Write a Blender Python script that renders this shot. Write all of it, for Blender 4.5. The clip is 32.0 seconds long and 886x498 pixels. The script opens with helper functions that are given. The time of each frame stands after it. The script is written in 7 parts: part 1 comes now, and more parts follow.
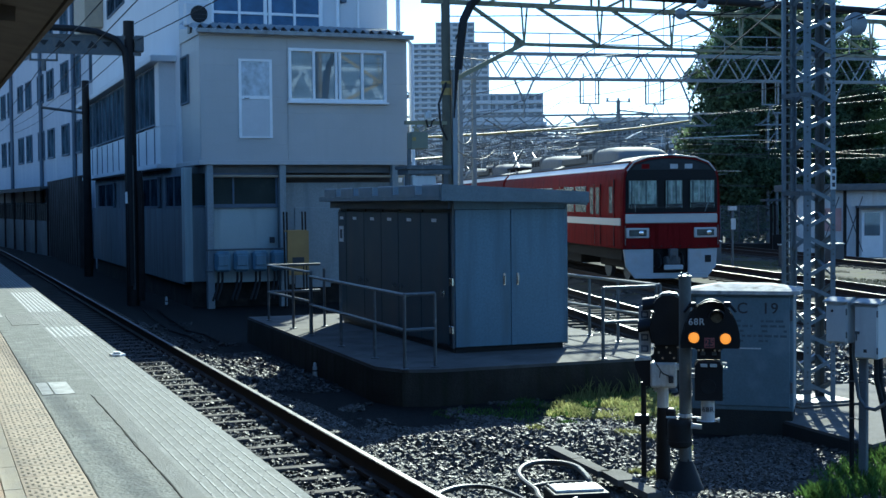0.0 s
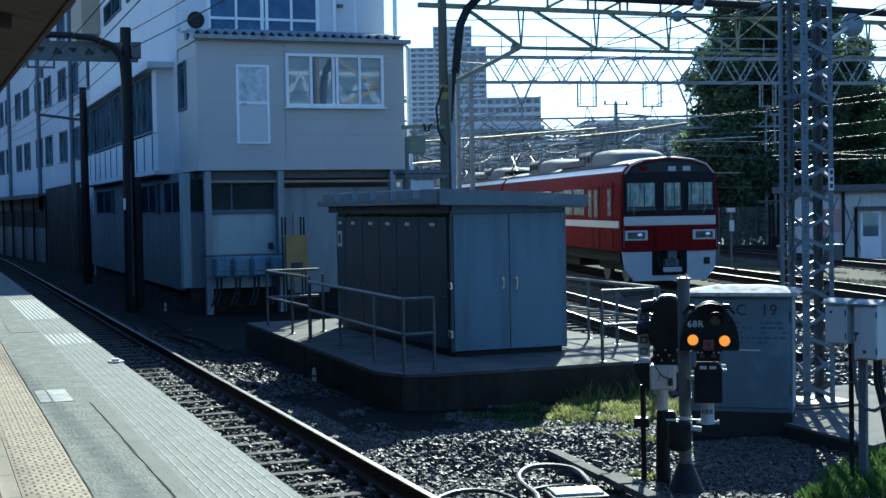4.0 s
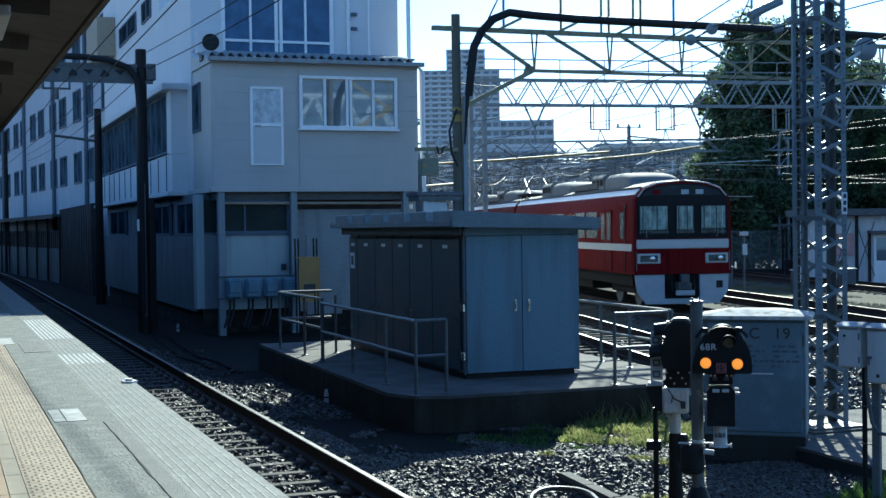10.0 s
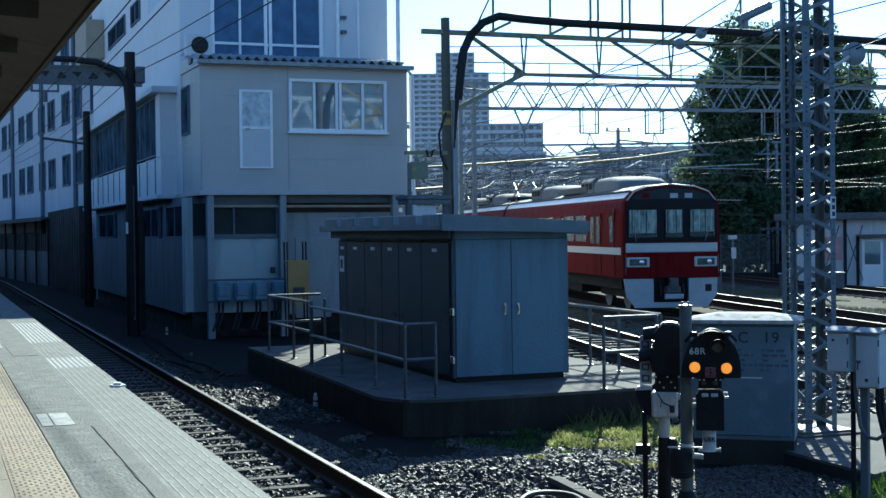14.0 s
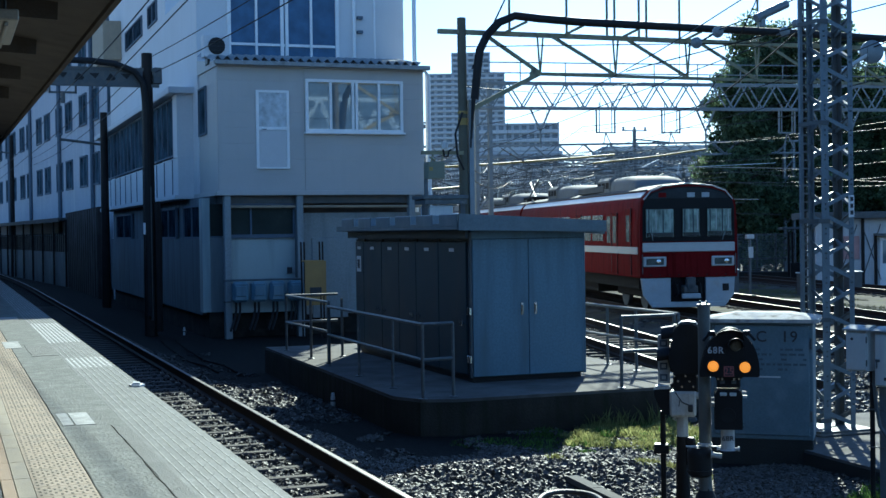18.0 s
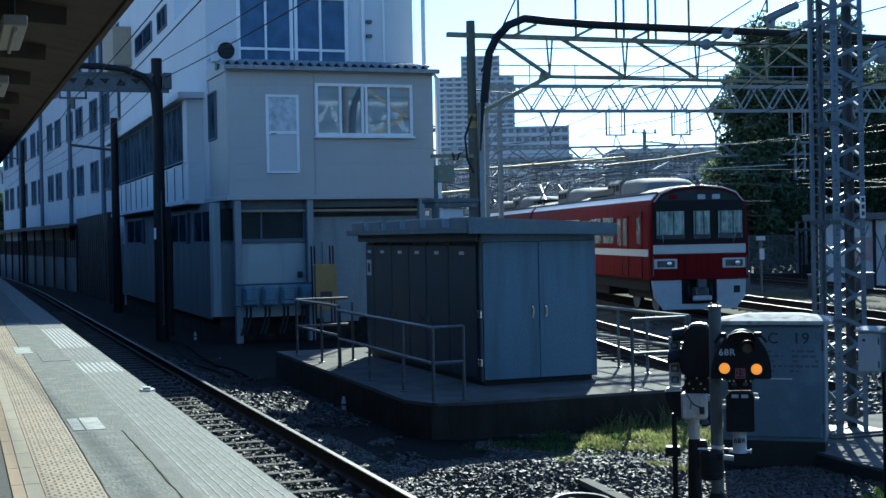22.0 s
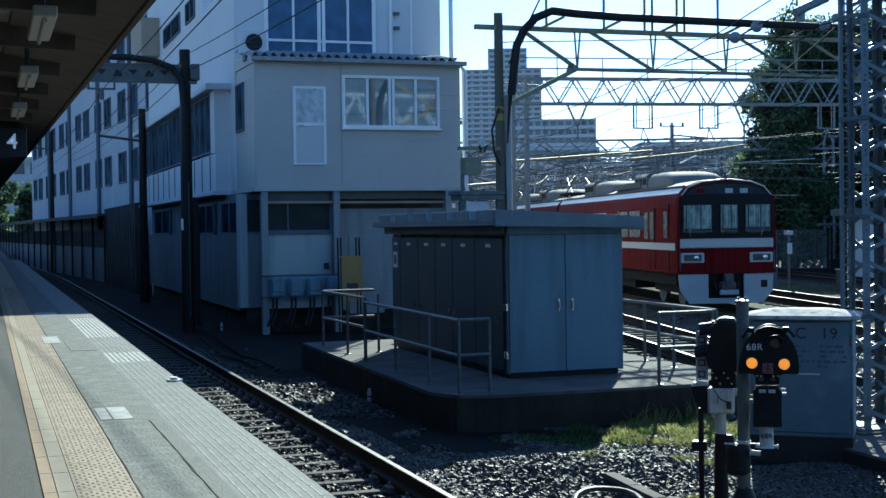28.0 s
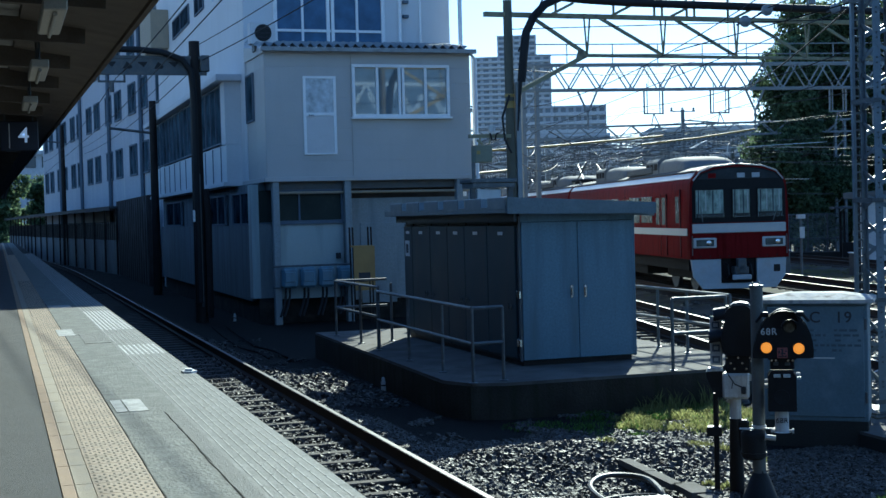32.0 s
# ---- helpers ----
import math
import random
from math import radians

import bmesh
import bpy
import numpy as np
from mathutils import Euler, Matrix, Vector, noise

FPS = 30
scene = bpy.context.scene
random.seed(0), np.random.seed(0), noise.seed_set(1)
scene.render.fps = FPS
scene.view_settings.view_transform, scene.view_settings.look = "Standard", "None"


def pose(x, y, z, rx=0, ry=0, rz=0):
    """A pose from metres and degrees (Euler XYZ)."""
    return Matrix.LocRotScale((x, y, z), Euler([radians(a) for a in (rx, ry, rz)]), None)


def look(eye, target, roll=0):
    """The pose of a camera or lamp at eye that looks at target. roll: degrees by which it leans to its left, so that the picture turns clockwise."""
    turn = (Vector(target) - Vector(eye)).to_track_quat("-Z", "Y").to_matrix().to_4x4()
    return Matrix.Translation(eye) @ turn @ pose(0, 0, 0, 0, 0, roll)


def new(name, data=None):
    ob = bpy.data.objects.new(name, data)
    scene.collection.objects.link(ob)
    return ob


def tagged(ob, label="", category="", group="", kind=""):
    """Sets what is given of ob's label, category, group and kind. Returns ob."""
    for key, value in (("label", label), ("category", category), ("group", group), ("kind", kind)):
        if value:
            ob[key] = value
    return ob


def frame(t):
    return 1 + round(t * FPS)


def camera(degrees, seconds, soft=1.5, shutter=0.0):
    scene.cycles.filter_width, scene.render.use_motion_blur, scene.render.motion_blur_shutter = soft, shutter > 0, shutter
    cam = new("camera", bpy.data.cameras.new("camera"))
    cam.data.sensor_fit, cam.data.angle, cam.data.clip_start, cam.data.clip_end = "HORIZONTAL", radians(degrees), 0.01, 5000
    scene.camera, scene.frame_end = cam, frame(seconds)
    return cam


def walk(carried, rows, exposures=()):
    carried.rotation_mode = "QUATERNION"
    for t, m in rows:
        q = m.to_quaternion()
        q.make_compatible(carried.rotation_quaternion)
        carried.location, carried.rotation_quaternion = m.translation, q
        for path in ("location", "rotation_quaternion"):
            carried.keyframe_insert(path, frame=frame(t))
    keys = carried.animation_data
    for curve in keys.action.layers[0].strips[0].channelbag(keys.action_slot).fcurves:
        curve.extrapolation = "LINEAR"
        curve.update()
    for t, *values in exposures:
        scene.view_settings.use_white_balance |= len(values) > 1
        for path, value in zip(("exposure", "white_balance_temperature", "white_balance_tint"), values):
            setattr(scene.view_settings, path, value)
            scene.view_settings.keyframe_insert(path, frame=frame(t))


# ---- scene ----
cam = camera(36.2, 32.0)
# seconds, eye x y z, yaw, pitch, roll
PATH = [
    (0, -0.000, 0.000, 2.320, -20.898, -2.004, 0.550),
    (0.5, 0.004, 0.000, 2.318, -20.914, -1.939, 0.553),
    (1, -0.001, -0.010, 2.321, -20.770, -1.800, 0.776),
    (1.5, -0.000, -0.003, 2.322, -20.668, -1.873, 0.820),
    (2, 0.002, 0.004, 2.324, -20.715, -1.702, 1.101),
    (2.5, 0.003, -0.007, 2.321, -20.570, -1.654, 1.472),
    (3, 0.003, -0.005, 2.325, -20.777, -1.842, 0.995),
    (3.5, 0.011, 0.009, 2.320, -20.937, -1.866, 0.889),
    (5.5, 0.003, -0.010, 2.325, -20.740, -1.654, 1.552),
    (6, 0.004, -0.006, 2.321, -20.639, -1.713, 1.612),
    (6.5, 0.013, 0.004, 2.320, -20.802, -1.625, 1.221),
    (7, 0.010, -0.001, 2.321, -20.739, -1.559, 1.144),
    (7.5, 0.012, 0.018, 2.324, -20.570, -1.688, 0.958),
    (8, 0.004, -0.011, 2.320, -20.590, -1.555, 1.088),
    (8.5, 0.008, -0.006, 2.322, -20.474, -1.382, 1.236),
    (9, 0.005, -0.013, 2.317, -20.478, -1.230, 1.201),
    (9.5, -0.002, -0.018, 2.322, -20.550, -1.056, 0.982),
    (10, -0.004, -0.015, 2.316, -20.429, -0.880, 0.748),
    (10.5, -0.011, -0.039, 2.322, -20.362, -0.922, 0.740),
    (11, -0.006, -0.013, 2.323, -20.516, -0.960, 0.569),
    (11.5, -0.008, -0.010, 2.322, -20.700, -0.996, 0.557),
    (12, -0.004, 0.009, 2.317, -20.683, -1.111, 0.418),
    (12.5, -0.004, -0.004, 2.323, -20.710, -0.904, 0.442),
    (13, -0.005, -0.003, 2.320, -20.813, -0.808, 0.583),
    (13.5, -0.004, 0.007, 2.323, -20.926, -0.668, 0.575),
    (14, -0.004, -0.008, 2.324, -20.884, -0.755, 0.669),
    (14.5, -0.003, -0.002, 2.325, -20.914, -0.775, 0.559),
    (16.5, -0.017, -0.005, 2.318, -20.642, -0.883, 0.528),
    (17, -0.017, -0.014, 2.319, -20.421, -0.825, 0.477),
    (17.5, -0.019, -0.009, 2.321, -20.103, -0.760, 0.748),
    (18, -0.021, -0.012, 2.319, -20.207, -0.744, 0.802),
    (18.5, -0.012, 0.010, 2.315, -20.211, -0.601, 1.029),
    (19, -0.015, 0.004, 2.319, -20.233, -0.668, 0.822),
    (19.5, -0.010, 0.012, 2.319, -20.210, -0.697, 1.038),
    (20, -0.008, 0.017, 2.318, -20.103, -0.882, 0.876),
    (20.5, -0.005, 0.028, 2.315, -20.004, -0.785, 0.879),
    (21, -0.018, 0.006, 2.318, -19.957, -0.692, 0.953),
    (21.5, -0.013, 0.005, 2.312, -19.699, -0.547, 0.921),
    (22, -0.009, 0.003, 2.315, -19.765, -0.587, 1.114),
    (22.5, -0.014, 0.001, 2.321, -19.379, -0.522, 1.536),
    (23, -0.009, 0.022, 2.314, -19.374, -0.571, 1.094),
    (23.5, -0.020, 0.015, 2.316, -19.415, -0.805, 0.955),
    (24, -0.019, 0.009, 2.315, -19.380, -0.871, 0.852),
    (24.5, -0.016, 0.022, 2.307, -19.383, -0.917, 0.774),
    (25, -0.018, 0.022, 2.313, -19.236, -0.917, 0.651),
    (25.5, -0.016, 0.009, 2.313, -19.160, -1.043, 0.538),
    (27.5, -0.021, 0.005, 2.323, -18.672, -0.975, 0.808),
    (28, -0.014, 0.014, 2.315, -18.668, -0.890, 0.770),
    (28.5, -0.021, 0.004, 2.324, -18.601, -0.861, 0.799),
    (29, -0.013, 0.011, 2.316, -18.563, -1.001, 0.764),
    (29.5, -0.017, 0.014, 2.314, -18.394, -1.070, 0.774),
    (30, -0.015, 0.025, 2.312, -18.475, -1.251, 0.856),
    (30.5, -0.018, 0.033, 2.312, -18.382, -1.247, 0.844),
    (31, -0.017, 0.030, 2.318, -18.393, -1.313, 1.116),
    (31.5, -0.021, 0.020, 2.316, -18.303, -1.431, 1.409),
    (32, -0.020, 0.023, 2.317, -18.193, -1.378, 1.497),
]
walk(cam, [(t, pose(x, y, z, 90 + pitch, roll, yaw)) for t, x, y, z, yaw, pitch, roll in PATH],
     exposures=[(0.0, 1.28, 4720, 5), (32.0, 1.03, 4720, 5)])

# ---- world, sun ----
SUN_DIR = Vector((0.95, 1.6, 1.0)).normalized()
world = bpy.data.worlds.new("sky")
world.use_nodes = True
scene.world = world
wn, wl = world.node_tree.nodes, world.node_tree.links
sky = wn.new("ShaderNodeTexSky")
sky.sky_type, sky.sun_disc = "NISHITA", False
sky.sun_elevation = math.asin(SUN_DIR.z)
sky.sun_rotation = math.atan2(SUN_DIR.x, SUN_DIR.y)
sky.air_density, sky.dust_density, sky.ozone_density = 1.0, 0.25, 2.5
wl.new(sky.outputs[0], wn["Background"].inputs[0])
wn["Background"].inputs[1].default_value = 0.077
sun = new("sun", bpy.data.lights.new("sun", "SUN"))
sun.data.energy, sun.data.angle, sun.data.color = 5.0, radians(0.53), (0.92, 0.79, 0.5)
sun.matrix_world = look(SUN_DIR * 60, (0, 0, 0))


# ---- building blocks ----
class G:
    """A mesh in the making."""

    def __init__(self):
        self.v, self.f = [], []

    def add(self, vs, fs):
        n = len(self.v)
        self.v += [tuple(p) for p in vs]
        self.f += [[i + n for i in f] for f in fs]
        return self

    def box(self, x0, x1, y0, y1, z0, z1, c=0.0):
        if c <= 0:
            return self.add([(x, y, z) for x in (x0, x1) for y in (y0, y1) for z in (z0, z1)],
                            [(0, 1, 3, 2), (4, 6, 7, 5), (0, 4, 5, 1), (2, 3, 7, 6), (0, 2, 6, 4), (1, 5, 7, 3)])
        vs, at = [], {}
        X, Y, Z = (x0, x1), (y0, y1), (z0, z1)
        for i in (0, 1):
            for j in (0, 1):
                for k in (0, 1):
                    sx, sy, sz = c * (1 - 2 * i), c * (1 - 2 * j), c * (1 - 2 * k)
                    for a, p in (("x", (X[i], Y[j] + sy, Z[k] + sz)), ("y", (X[i] + sx, Y[j], Z[k] + sz)), ("z", (X[i] + sx, Y[j] + sy, Z[k]))):
                        at[a, i, j, k] = len(vs)
                        vs.append(p)
        fs = []
        for i in (0, 1):
            q = [at["x", i, 0, 0], at["x", i, 1, 0], at["x", i, 1, 1], at["x", i, 0, 1]]
            fs.append(q if i else q[::-1])
            q = [at["y", 0, i, 0], at["y", 1, i, 0], at["y", 1, i, 1], at["y", 0, i, 1]]
            fs.append(q[::-1] if i else q)
            q = [at["z", 0, 0, i], at["z", 1, 0, i], at["z", 1, 1, i], at["z", 0, 1, i]]
            fs.append(q if i else q[::-1])
        for i in (0, 1):
            for j in (0, 1):
                for a, b, key in (("x", "y", 2), ("x", "z", 1), ("y", "z", 0)):
                    def k3(w):
                        m = [i, j]
                        m.insert(key, w)
                        return tuple(m)
                    q = [at[(a, *k3(0))], at[(a, *k3(1))], at[(b, *k3(1))], at[(b, *k3(0))]]
                    fs.append(q)
                for k in (0, 1):
                    fs.append([at["x", i, j, k], at["y", i, j, k], at["z", i, j, k]])
        return self.add(vs, fs)

    def rod(self, p, q, r, n=8, r2=None, caps=True):
        p, q = Vector(p), Vector(q)
        r2 = r if r2 is None else r2
        d = (q - p).normalized()
        a = d.orthogonal().normalized()
        b = d.cross(a)
        vs = []
        for o, rr in ((p, r), (q, r2)):
            vs += [o + (a * math.cos(2 * math.pi * i / n) + b * math.sin(2 * math.pi * i / n)) * rr for i in range(n)]
        fs = [(i, (i + 1) % n, n + (i + 1) % n, n + i) for i in range(n)]
        if caps:
            fs += [tuple(range(n))[::-1], tuple(range(n, 2 * n))]
        return self.add(vs, fs)

    def beam(self, p, q, w, h, up=(0, 0, 1)):
        """A bar of w across by h along up."""
        p, q = Vector(p), Vector(q)
        d = (q - p).normalized()
        up = Vector(up)
        if abs(d.dot(up)) > 0.99:
            up = Vector((0, 1, 0))
        s = d.cross(up).normalized()
        u = s.cross(d)
        vs = [o + s * a * w / 2 + u * b * h / 2 for o in (p, q) for a, b in ((-1, -1), (1, -1), (1, 1), (-1, 1))]
        return self.add(vs, [(3, 2, 1, 0), (4, 5, 6, 7), (0, 1, 5, 4), (1, 2, 6, 5), (2, 3, 7, 6), (3, 0, 4, 7)])

    def angle(self, p, q, w, t, sx=(1, 0, 0), sy=(0, 1, 0)):
        """An L-section bar along p-q with legs along sx and sy."""
        p, q, sx, sy = Vector(p), Vector(q), Vector(sx), Vector(sy)
        sec = [(0, 0), (w, 0), (w, t), (t, t), (t, w), (0, w)]
        vs = [o + sx * a + sy * b for o in (p, q) for a, b in sec]
        fs = [(i, (i + 1) % 6, 6 + (i + 1) % 6, 6 + i) for i in range(6)]
        fs += [(3, 2, 1, 0), (5, 4, 3, 0), (6, 7, 8, 9), (6, 9, 10, 11)]
        return self.add(vs, fs)

    def tube(self, pts, r, n=6):
        pts = [Vector(p) for p in pts]
        rings, a = [], None
        for i, p in enumerate(pts):
            d = (pts[min(i + 1, len(pts) - 1)] - pts[max(i - 1, 0)]).normalized()
            a = d.orthogonal().normalized() if a is None else (a - d * a.dot(d)).normalized()
            b = d.cross(a)
            rings.append([p + (a * math.cos(2 * math.pi * k / n) + b * math.sin(2 * math.pi * k / n)) * r for k in range(n)])
        m = len(rings)
        fs = [(i * n + k, i * n + (k + 1) % n, (i + 1) * n + (k + 1) % n, (i + 1) * n + k) for i in range(m - 1) for k in range(n)]
        fs += [tuple(range(n))[::-1], tuple(range((m - 1) * n, m * n))]
        return self.add([p for ring in rings for p in ring], fs)

    def lathe(self, o, profile, n=16, axis=(0, 0, 1), arc=1.0):
        """A turned body: profile of (radius, height) along axis from o."""
        o, d = Vector(o), Vector(axis).normalized()
        a = d.orthogonal().normalized()
        b = d.cross(a)
        vs = [o + d * h + (a * math.cos(2 * math.pi * k / n) + b * math.sin(2 * math.pi * k / n)) * r for r, h in profile for k in range(n)]
        fs = [(i * n + k, i * n + (k + 1) % n, (i + 1) * n + (k + 1) % n, (i + 1) * n + k) for i in range(len(profile) - 1) for k in range(n)]
        fs += [tuple(range(n))[::-1], tuple(range((len(profile) - 1) * n, len(profile) * n))]
        return self.add(vs, fs)

    def prism(self, poly, axis, a0, a1):
        """A polygon of 2D points in the plane across the axis (x: yz, y: xz, z: xy), from a0 to a1."""
        def p3(p, a):
            m = [p[0], p[1]]
            m.insert("xyz".index(axis), a)
            return tuple(m)
        n = len(poly)
        vs = [p3(p, a) for a in (a0, a1) for p in poly]
        fs = [(i, (i + 1) % n, n + (i + 1) % n, n + i) for i in range(n)] + [tuple(range(n))[::-1], tuple(range(n, 2 * n))]
        return self.add(vs, fs)

    def mesh(self, name, material=None, smooth=35):
        me = bpy.data.meshes.new(name)
        me.from_pydata(self.v, [], self.f)
        bm = bmesh.new()
        bm.from_mesh(me)
        bmesh.ops.recalc_face_normals(bm, faces=bm.faces)
        bm.to_mesh(me)
        bm.free()
        if smooth:
            me.polygons.foreach_set("use_smooth", [True] * len(me.polygons))
            me.set_sharp_from_angle(angle=radians(smooth))
        if material:
            me.materials.append(material)
        return me


INVERSE = {}


def thing(name, label, category, at=(0, 0, 0), turn=0.0, group="", kind=""):
    """An Empty at the base of a thing; its parts are written in world places unless it is turned."""
    ob = new(name)
    ob.empty_display_size = 0.2
    m = pose(at[0], at[1], at[2], 0, 0, turn)
    ob.matrix_basis = m
    INVERSE[ob.name] = Matrix() if turn else m.inverted()
    return tagged(ob, label, category, group, kind)


def part(name, g, material, parent, label="", smooth=35):
    """One mesh object under a thing or a part. g: a G or a ready mesh."""
    ob = new(name, g.mesh(name, material, smooth) if isinstance(g, G) else g)
    ob.parent = parent
    ob.matrix_parent_inverse = INVERSE.get(parent.name, Matrix())
    return tagged(ob, label)


def piece(name, me, parent, m):
    ob = new(name, me)
    ob.parent = parent
    ob.matrix_parent_inverse = INVERSE.get(parent.name, Matrix())
    ob.matrix_basis = m
    return ob


def solo(name, g, material, label, category="", kind="", group="", smooth=35):
    ob = new(name, g.mesh(name, material, smooth) if isinstance(g, G) else g)
    return tagged(ob, label, category, group, kind)


# ---- materials ----
def mat(name, base, rough=0.6, metal=0.0, var=0.18, scale=3.0, fine=60.0, bump=0.15, stain=None, streak=False, random_tint=0.0, island=0.0, coat=0.0, spec=0.5, speck=0.5, sharp=False):
    """Paint, metal or stone with cloudy wear, fine grain and relief. stain: (colour, amount) of patches; streak: patches drawn out downwards."""
    m = bpy.data.materials.new(name)
    m.use_nodes = True
    nt, n, l = m.node_tree, m.node_tree.nodes, m.node_tree.links
    b = n["Principled BSDF"]
    b.inputs["Roughness"].default_value, b.inputs["Metallic"].default_value = rough, metal
    b.inputs["Coat Weight"].default_value, b.inputs["Specular IOR Level"].default_value = coat, spec
    geo = n.new("ShaderNodeNewGeometry")

    def noise_at(s, detail=4.0, stretch=None):
        t = n.new("ShaderNodeTexNoise")
        t.inputs["Scale"].default_value, t.inputs["Detail"].default_value = s, detail
        if stretch:
            mp = n.new("ShaderNodeMapping")
            mp.inputs["Scale"].default_value = stretch
            l.new(geo.outputs["Position"], mp.inputs["Vector"])
            l.new(mp.outputs[0], t.inputs["Vector"])
        else:
            l.new(geo.outputs["Position"], t.inputs["Vector"])
        return t

    def mix(fac, a, c, kind="MIX"):
        x = n.new("ShaderNodeMix")
        x.data_type, x.blend_type = "RGBA", kind
        for sock, value in ((x.inputs[0], fac), (x.inputs[6], a), (x.inputs[7], c)):
            if hasattr(value, "type"):
                l.new(value, sock)
            else:
                sock.default_value = value
        return x.outputs[2]

    def ramp(src, lo, hi):
        r = n.new("ShaderNodeMapRange")
        r.inputs[1].default_value, r.inputs[2].default_value = lo, hi
        l.new(src, r.inputs[0])
        return r.outputs[0]

    big, small = noise_at(scale), noise_at(fine, 3.0)
    dark = tuple(max(0.0, c * (1 - var)) for c in base) + (1,)
    light = tuple(min(1.0, c * (1 + var)) for c in base) + (1,)
    col = mix(ramp(big.outputs[0], 0.3, 0.7), dark, light)
    col = mix(ramp(small.outputs[0], 0.25, 0.75), col, mix(speck, col, (base[0] * 0.55, base[1] * 0.55, base[2] * 0.55, 1)))
    if stain:
        st = noise_at(scale * 1.7, 6.0, (2.5, 2.5, 0.25) if streak else None)
        col = mix(ramp(st.outputs[0], 0.62 - 0.3 * stain[1], 0.75), col, (*stain[0], 1))
    if random_tint or island:
        info = n.new("ShaderNodeObjectInfo") if random_tint else geo
        out = info.outputs["Random" if random_tint else "Random Per Island"]
        k = random_tint or island
        g = n.new("ShaderNodeMapRange")
        g.inputs[3].default_value, g.inputs[4].default_value = 1 - k, 1 + k
        l.new(out, g.inputs[0])
        hsv = n.new("ShaderNodeHueSaturation")
        l.new(g.outputs[0], hsv.inputs["Value"])
        l.new(col, hsv.inputs["Color"])
        col = hsv.outputs[0]
    l.new(col, b.inputs["Base Color"])
    rr = n.new("ShaderNodeMapRange")
    rr.inputs[3].default_value, rr.inputs[4].default_value = max(0.02, rough - 0.12), min(1.0, rough + 0.12)
    l.new(big.outputs[0], rr.inputs[0])
    if not sharp:
        l.new(rr.outputs[0], b.inputs["Roughness"])
    if bump:
        bp = n.new("ShaderNodeBump")
        bp.inputs["Strength"].default_value, bp.inputs["Distance"].default_value = bump, 0.02
        l.new(small.outputs[0], bp.inputs["Height"])
        l.new(bp.outputs[0], b.inputs["Normal"])
    return m


def lamp_mat(name, colour, strength):
    m = bpy.data.materials.new(name)
    m.use_nodes = True
    b = m.node_tree.nodes["Principled BSDF"]
    b.inputs["Base Color"].default_value = (*colour, 1)
    b.inputs["Emission Color"].default_value = (*colour, 1)
    b.inputs["Emission Strength"].default_value = strength
    return m


# bed near black for shade between stones; shaded stones darker than sunlit ones
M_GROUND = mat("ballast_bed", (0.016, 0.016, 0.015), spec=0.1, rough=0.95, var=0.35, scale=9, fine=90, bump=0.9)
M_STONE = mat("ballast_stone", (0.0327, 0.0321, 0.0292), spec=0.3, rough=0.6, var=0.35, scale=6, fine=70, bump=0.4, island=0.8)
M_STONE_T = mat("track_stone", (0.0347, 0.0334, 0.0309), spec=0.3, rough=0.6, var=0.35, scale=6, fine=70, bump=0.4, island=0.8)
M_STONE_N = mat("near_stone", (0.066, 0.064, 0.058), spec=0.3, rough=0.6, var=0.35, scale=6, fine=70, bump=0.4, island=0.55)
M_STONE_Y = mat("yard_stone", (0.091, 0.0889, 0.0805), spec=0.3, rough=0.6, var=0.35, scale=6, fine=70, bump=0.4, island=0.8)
M_ASPHALT = mat("platform_asphalt", (0.199, 0.21, 0.193), 0.85, spec=0.3, var=0.3, scale=5, fine=45, bump=0.6, stain=((0.119, 0.13, 0.122), 0.75))
M_ASPHALT_D = mat("dark_asphalt", (0.112, 0.115, 0.115), spec=0.2, rough=0.9, var=0.12, scale=2, fine=140, bump=0.5)
M_EDGE = mat("edge_concrete", (0.217, 0.227, 0.213), 0.8, spec=0.3, var=0.25, scale=4, fine=50, bump=0.4, stain=((0.133, 0.14, 0.133), 0.75), random_tint=0.025)
M_WHITE = mat("white_road_paint", (0.55, 0.56, 0.55), 0.7, var=0.1, scale=6, fine=80, bump=0.2, stain=((0.35, 0.35, 0.35), 0.3))
M_YELLOW = mat("tactile_yellow", (0.371, 0.294, 0.203), 0.75, var=0.12, scale=3, fine=70, bump=0.25, stain=((0.231, 0.196, 0.14), 0.4), random_tint=0.06)
M_BORDER = mat("border_orange", (0.322, 0.224, 0.133), 0.75, var=0.12, scale=4, fine=80, bump=0.2)
M_PALE = mat("border_cream", (0.35, 0.301, 0.217), 0.75, var=0.1, scale=4, fine=80, bump=0.2, stain=((0.266, 0.238, 0.189), 0.35))
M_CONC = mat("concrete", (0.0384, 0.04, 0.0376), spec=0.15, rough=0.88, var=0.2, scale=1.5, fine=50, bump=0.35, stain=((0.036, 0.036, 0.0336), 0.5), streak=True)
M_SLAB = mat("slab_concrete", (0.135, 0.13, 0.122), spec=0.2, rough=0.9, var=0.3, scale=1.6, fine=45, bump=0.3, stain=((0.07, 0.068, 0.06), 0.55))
# rust brown taken near black: the web's shadow is in the colour
M_RAILSIDE = mat("rusty_shaded_rail", (0.045, 0.033, 0.027), spec=0.2, rough=0.8, metal=0.2, var=0.3, scale=8, fine=60, bump=0.3)
M_RAILTOP = mat("polished_rail", (0.11, 0.107, 0.1), 0.5, 1.0, var=0.1, scale=6, fine=60, bump=0.05)
# paler bed tone for the sunlit yard
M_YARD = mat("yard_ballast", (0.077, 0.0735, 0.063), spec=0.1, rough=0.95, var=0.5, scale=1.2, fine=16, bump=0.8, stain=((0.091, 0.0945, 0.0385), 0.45))
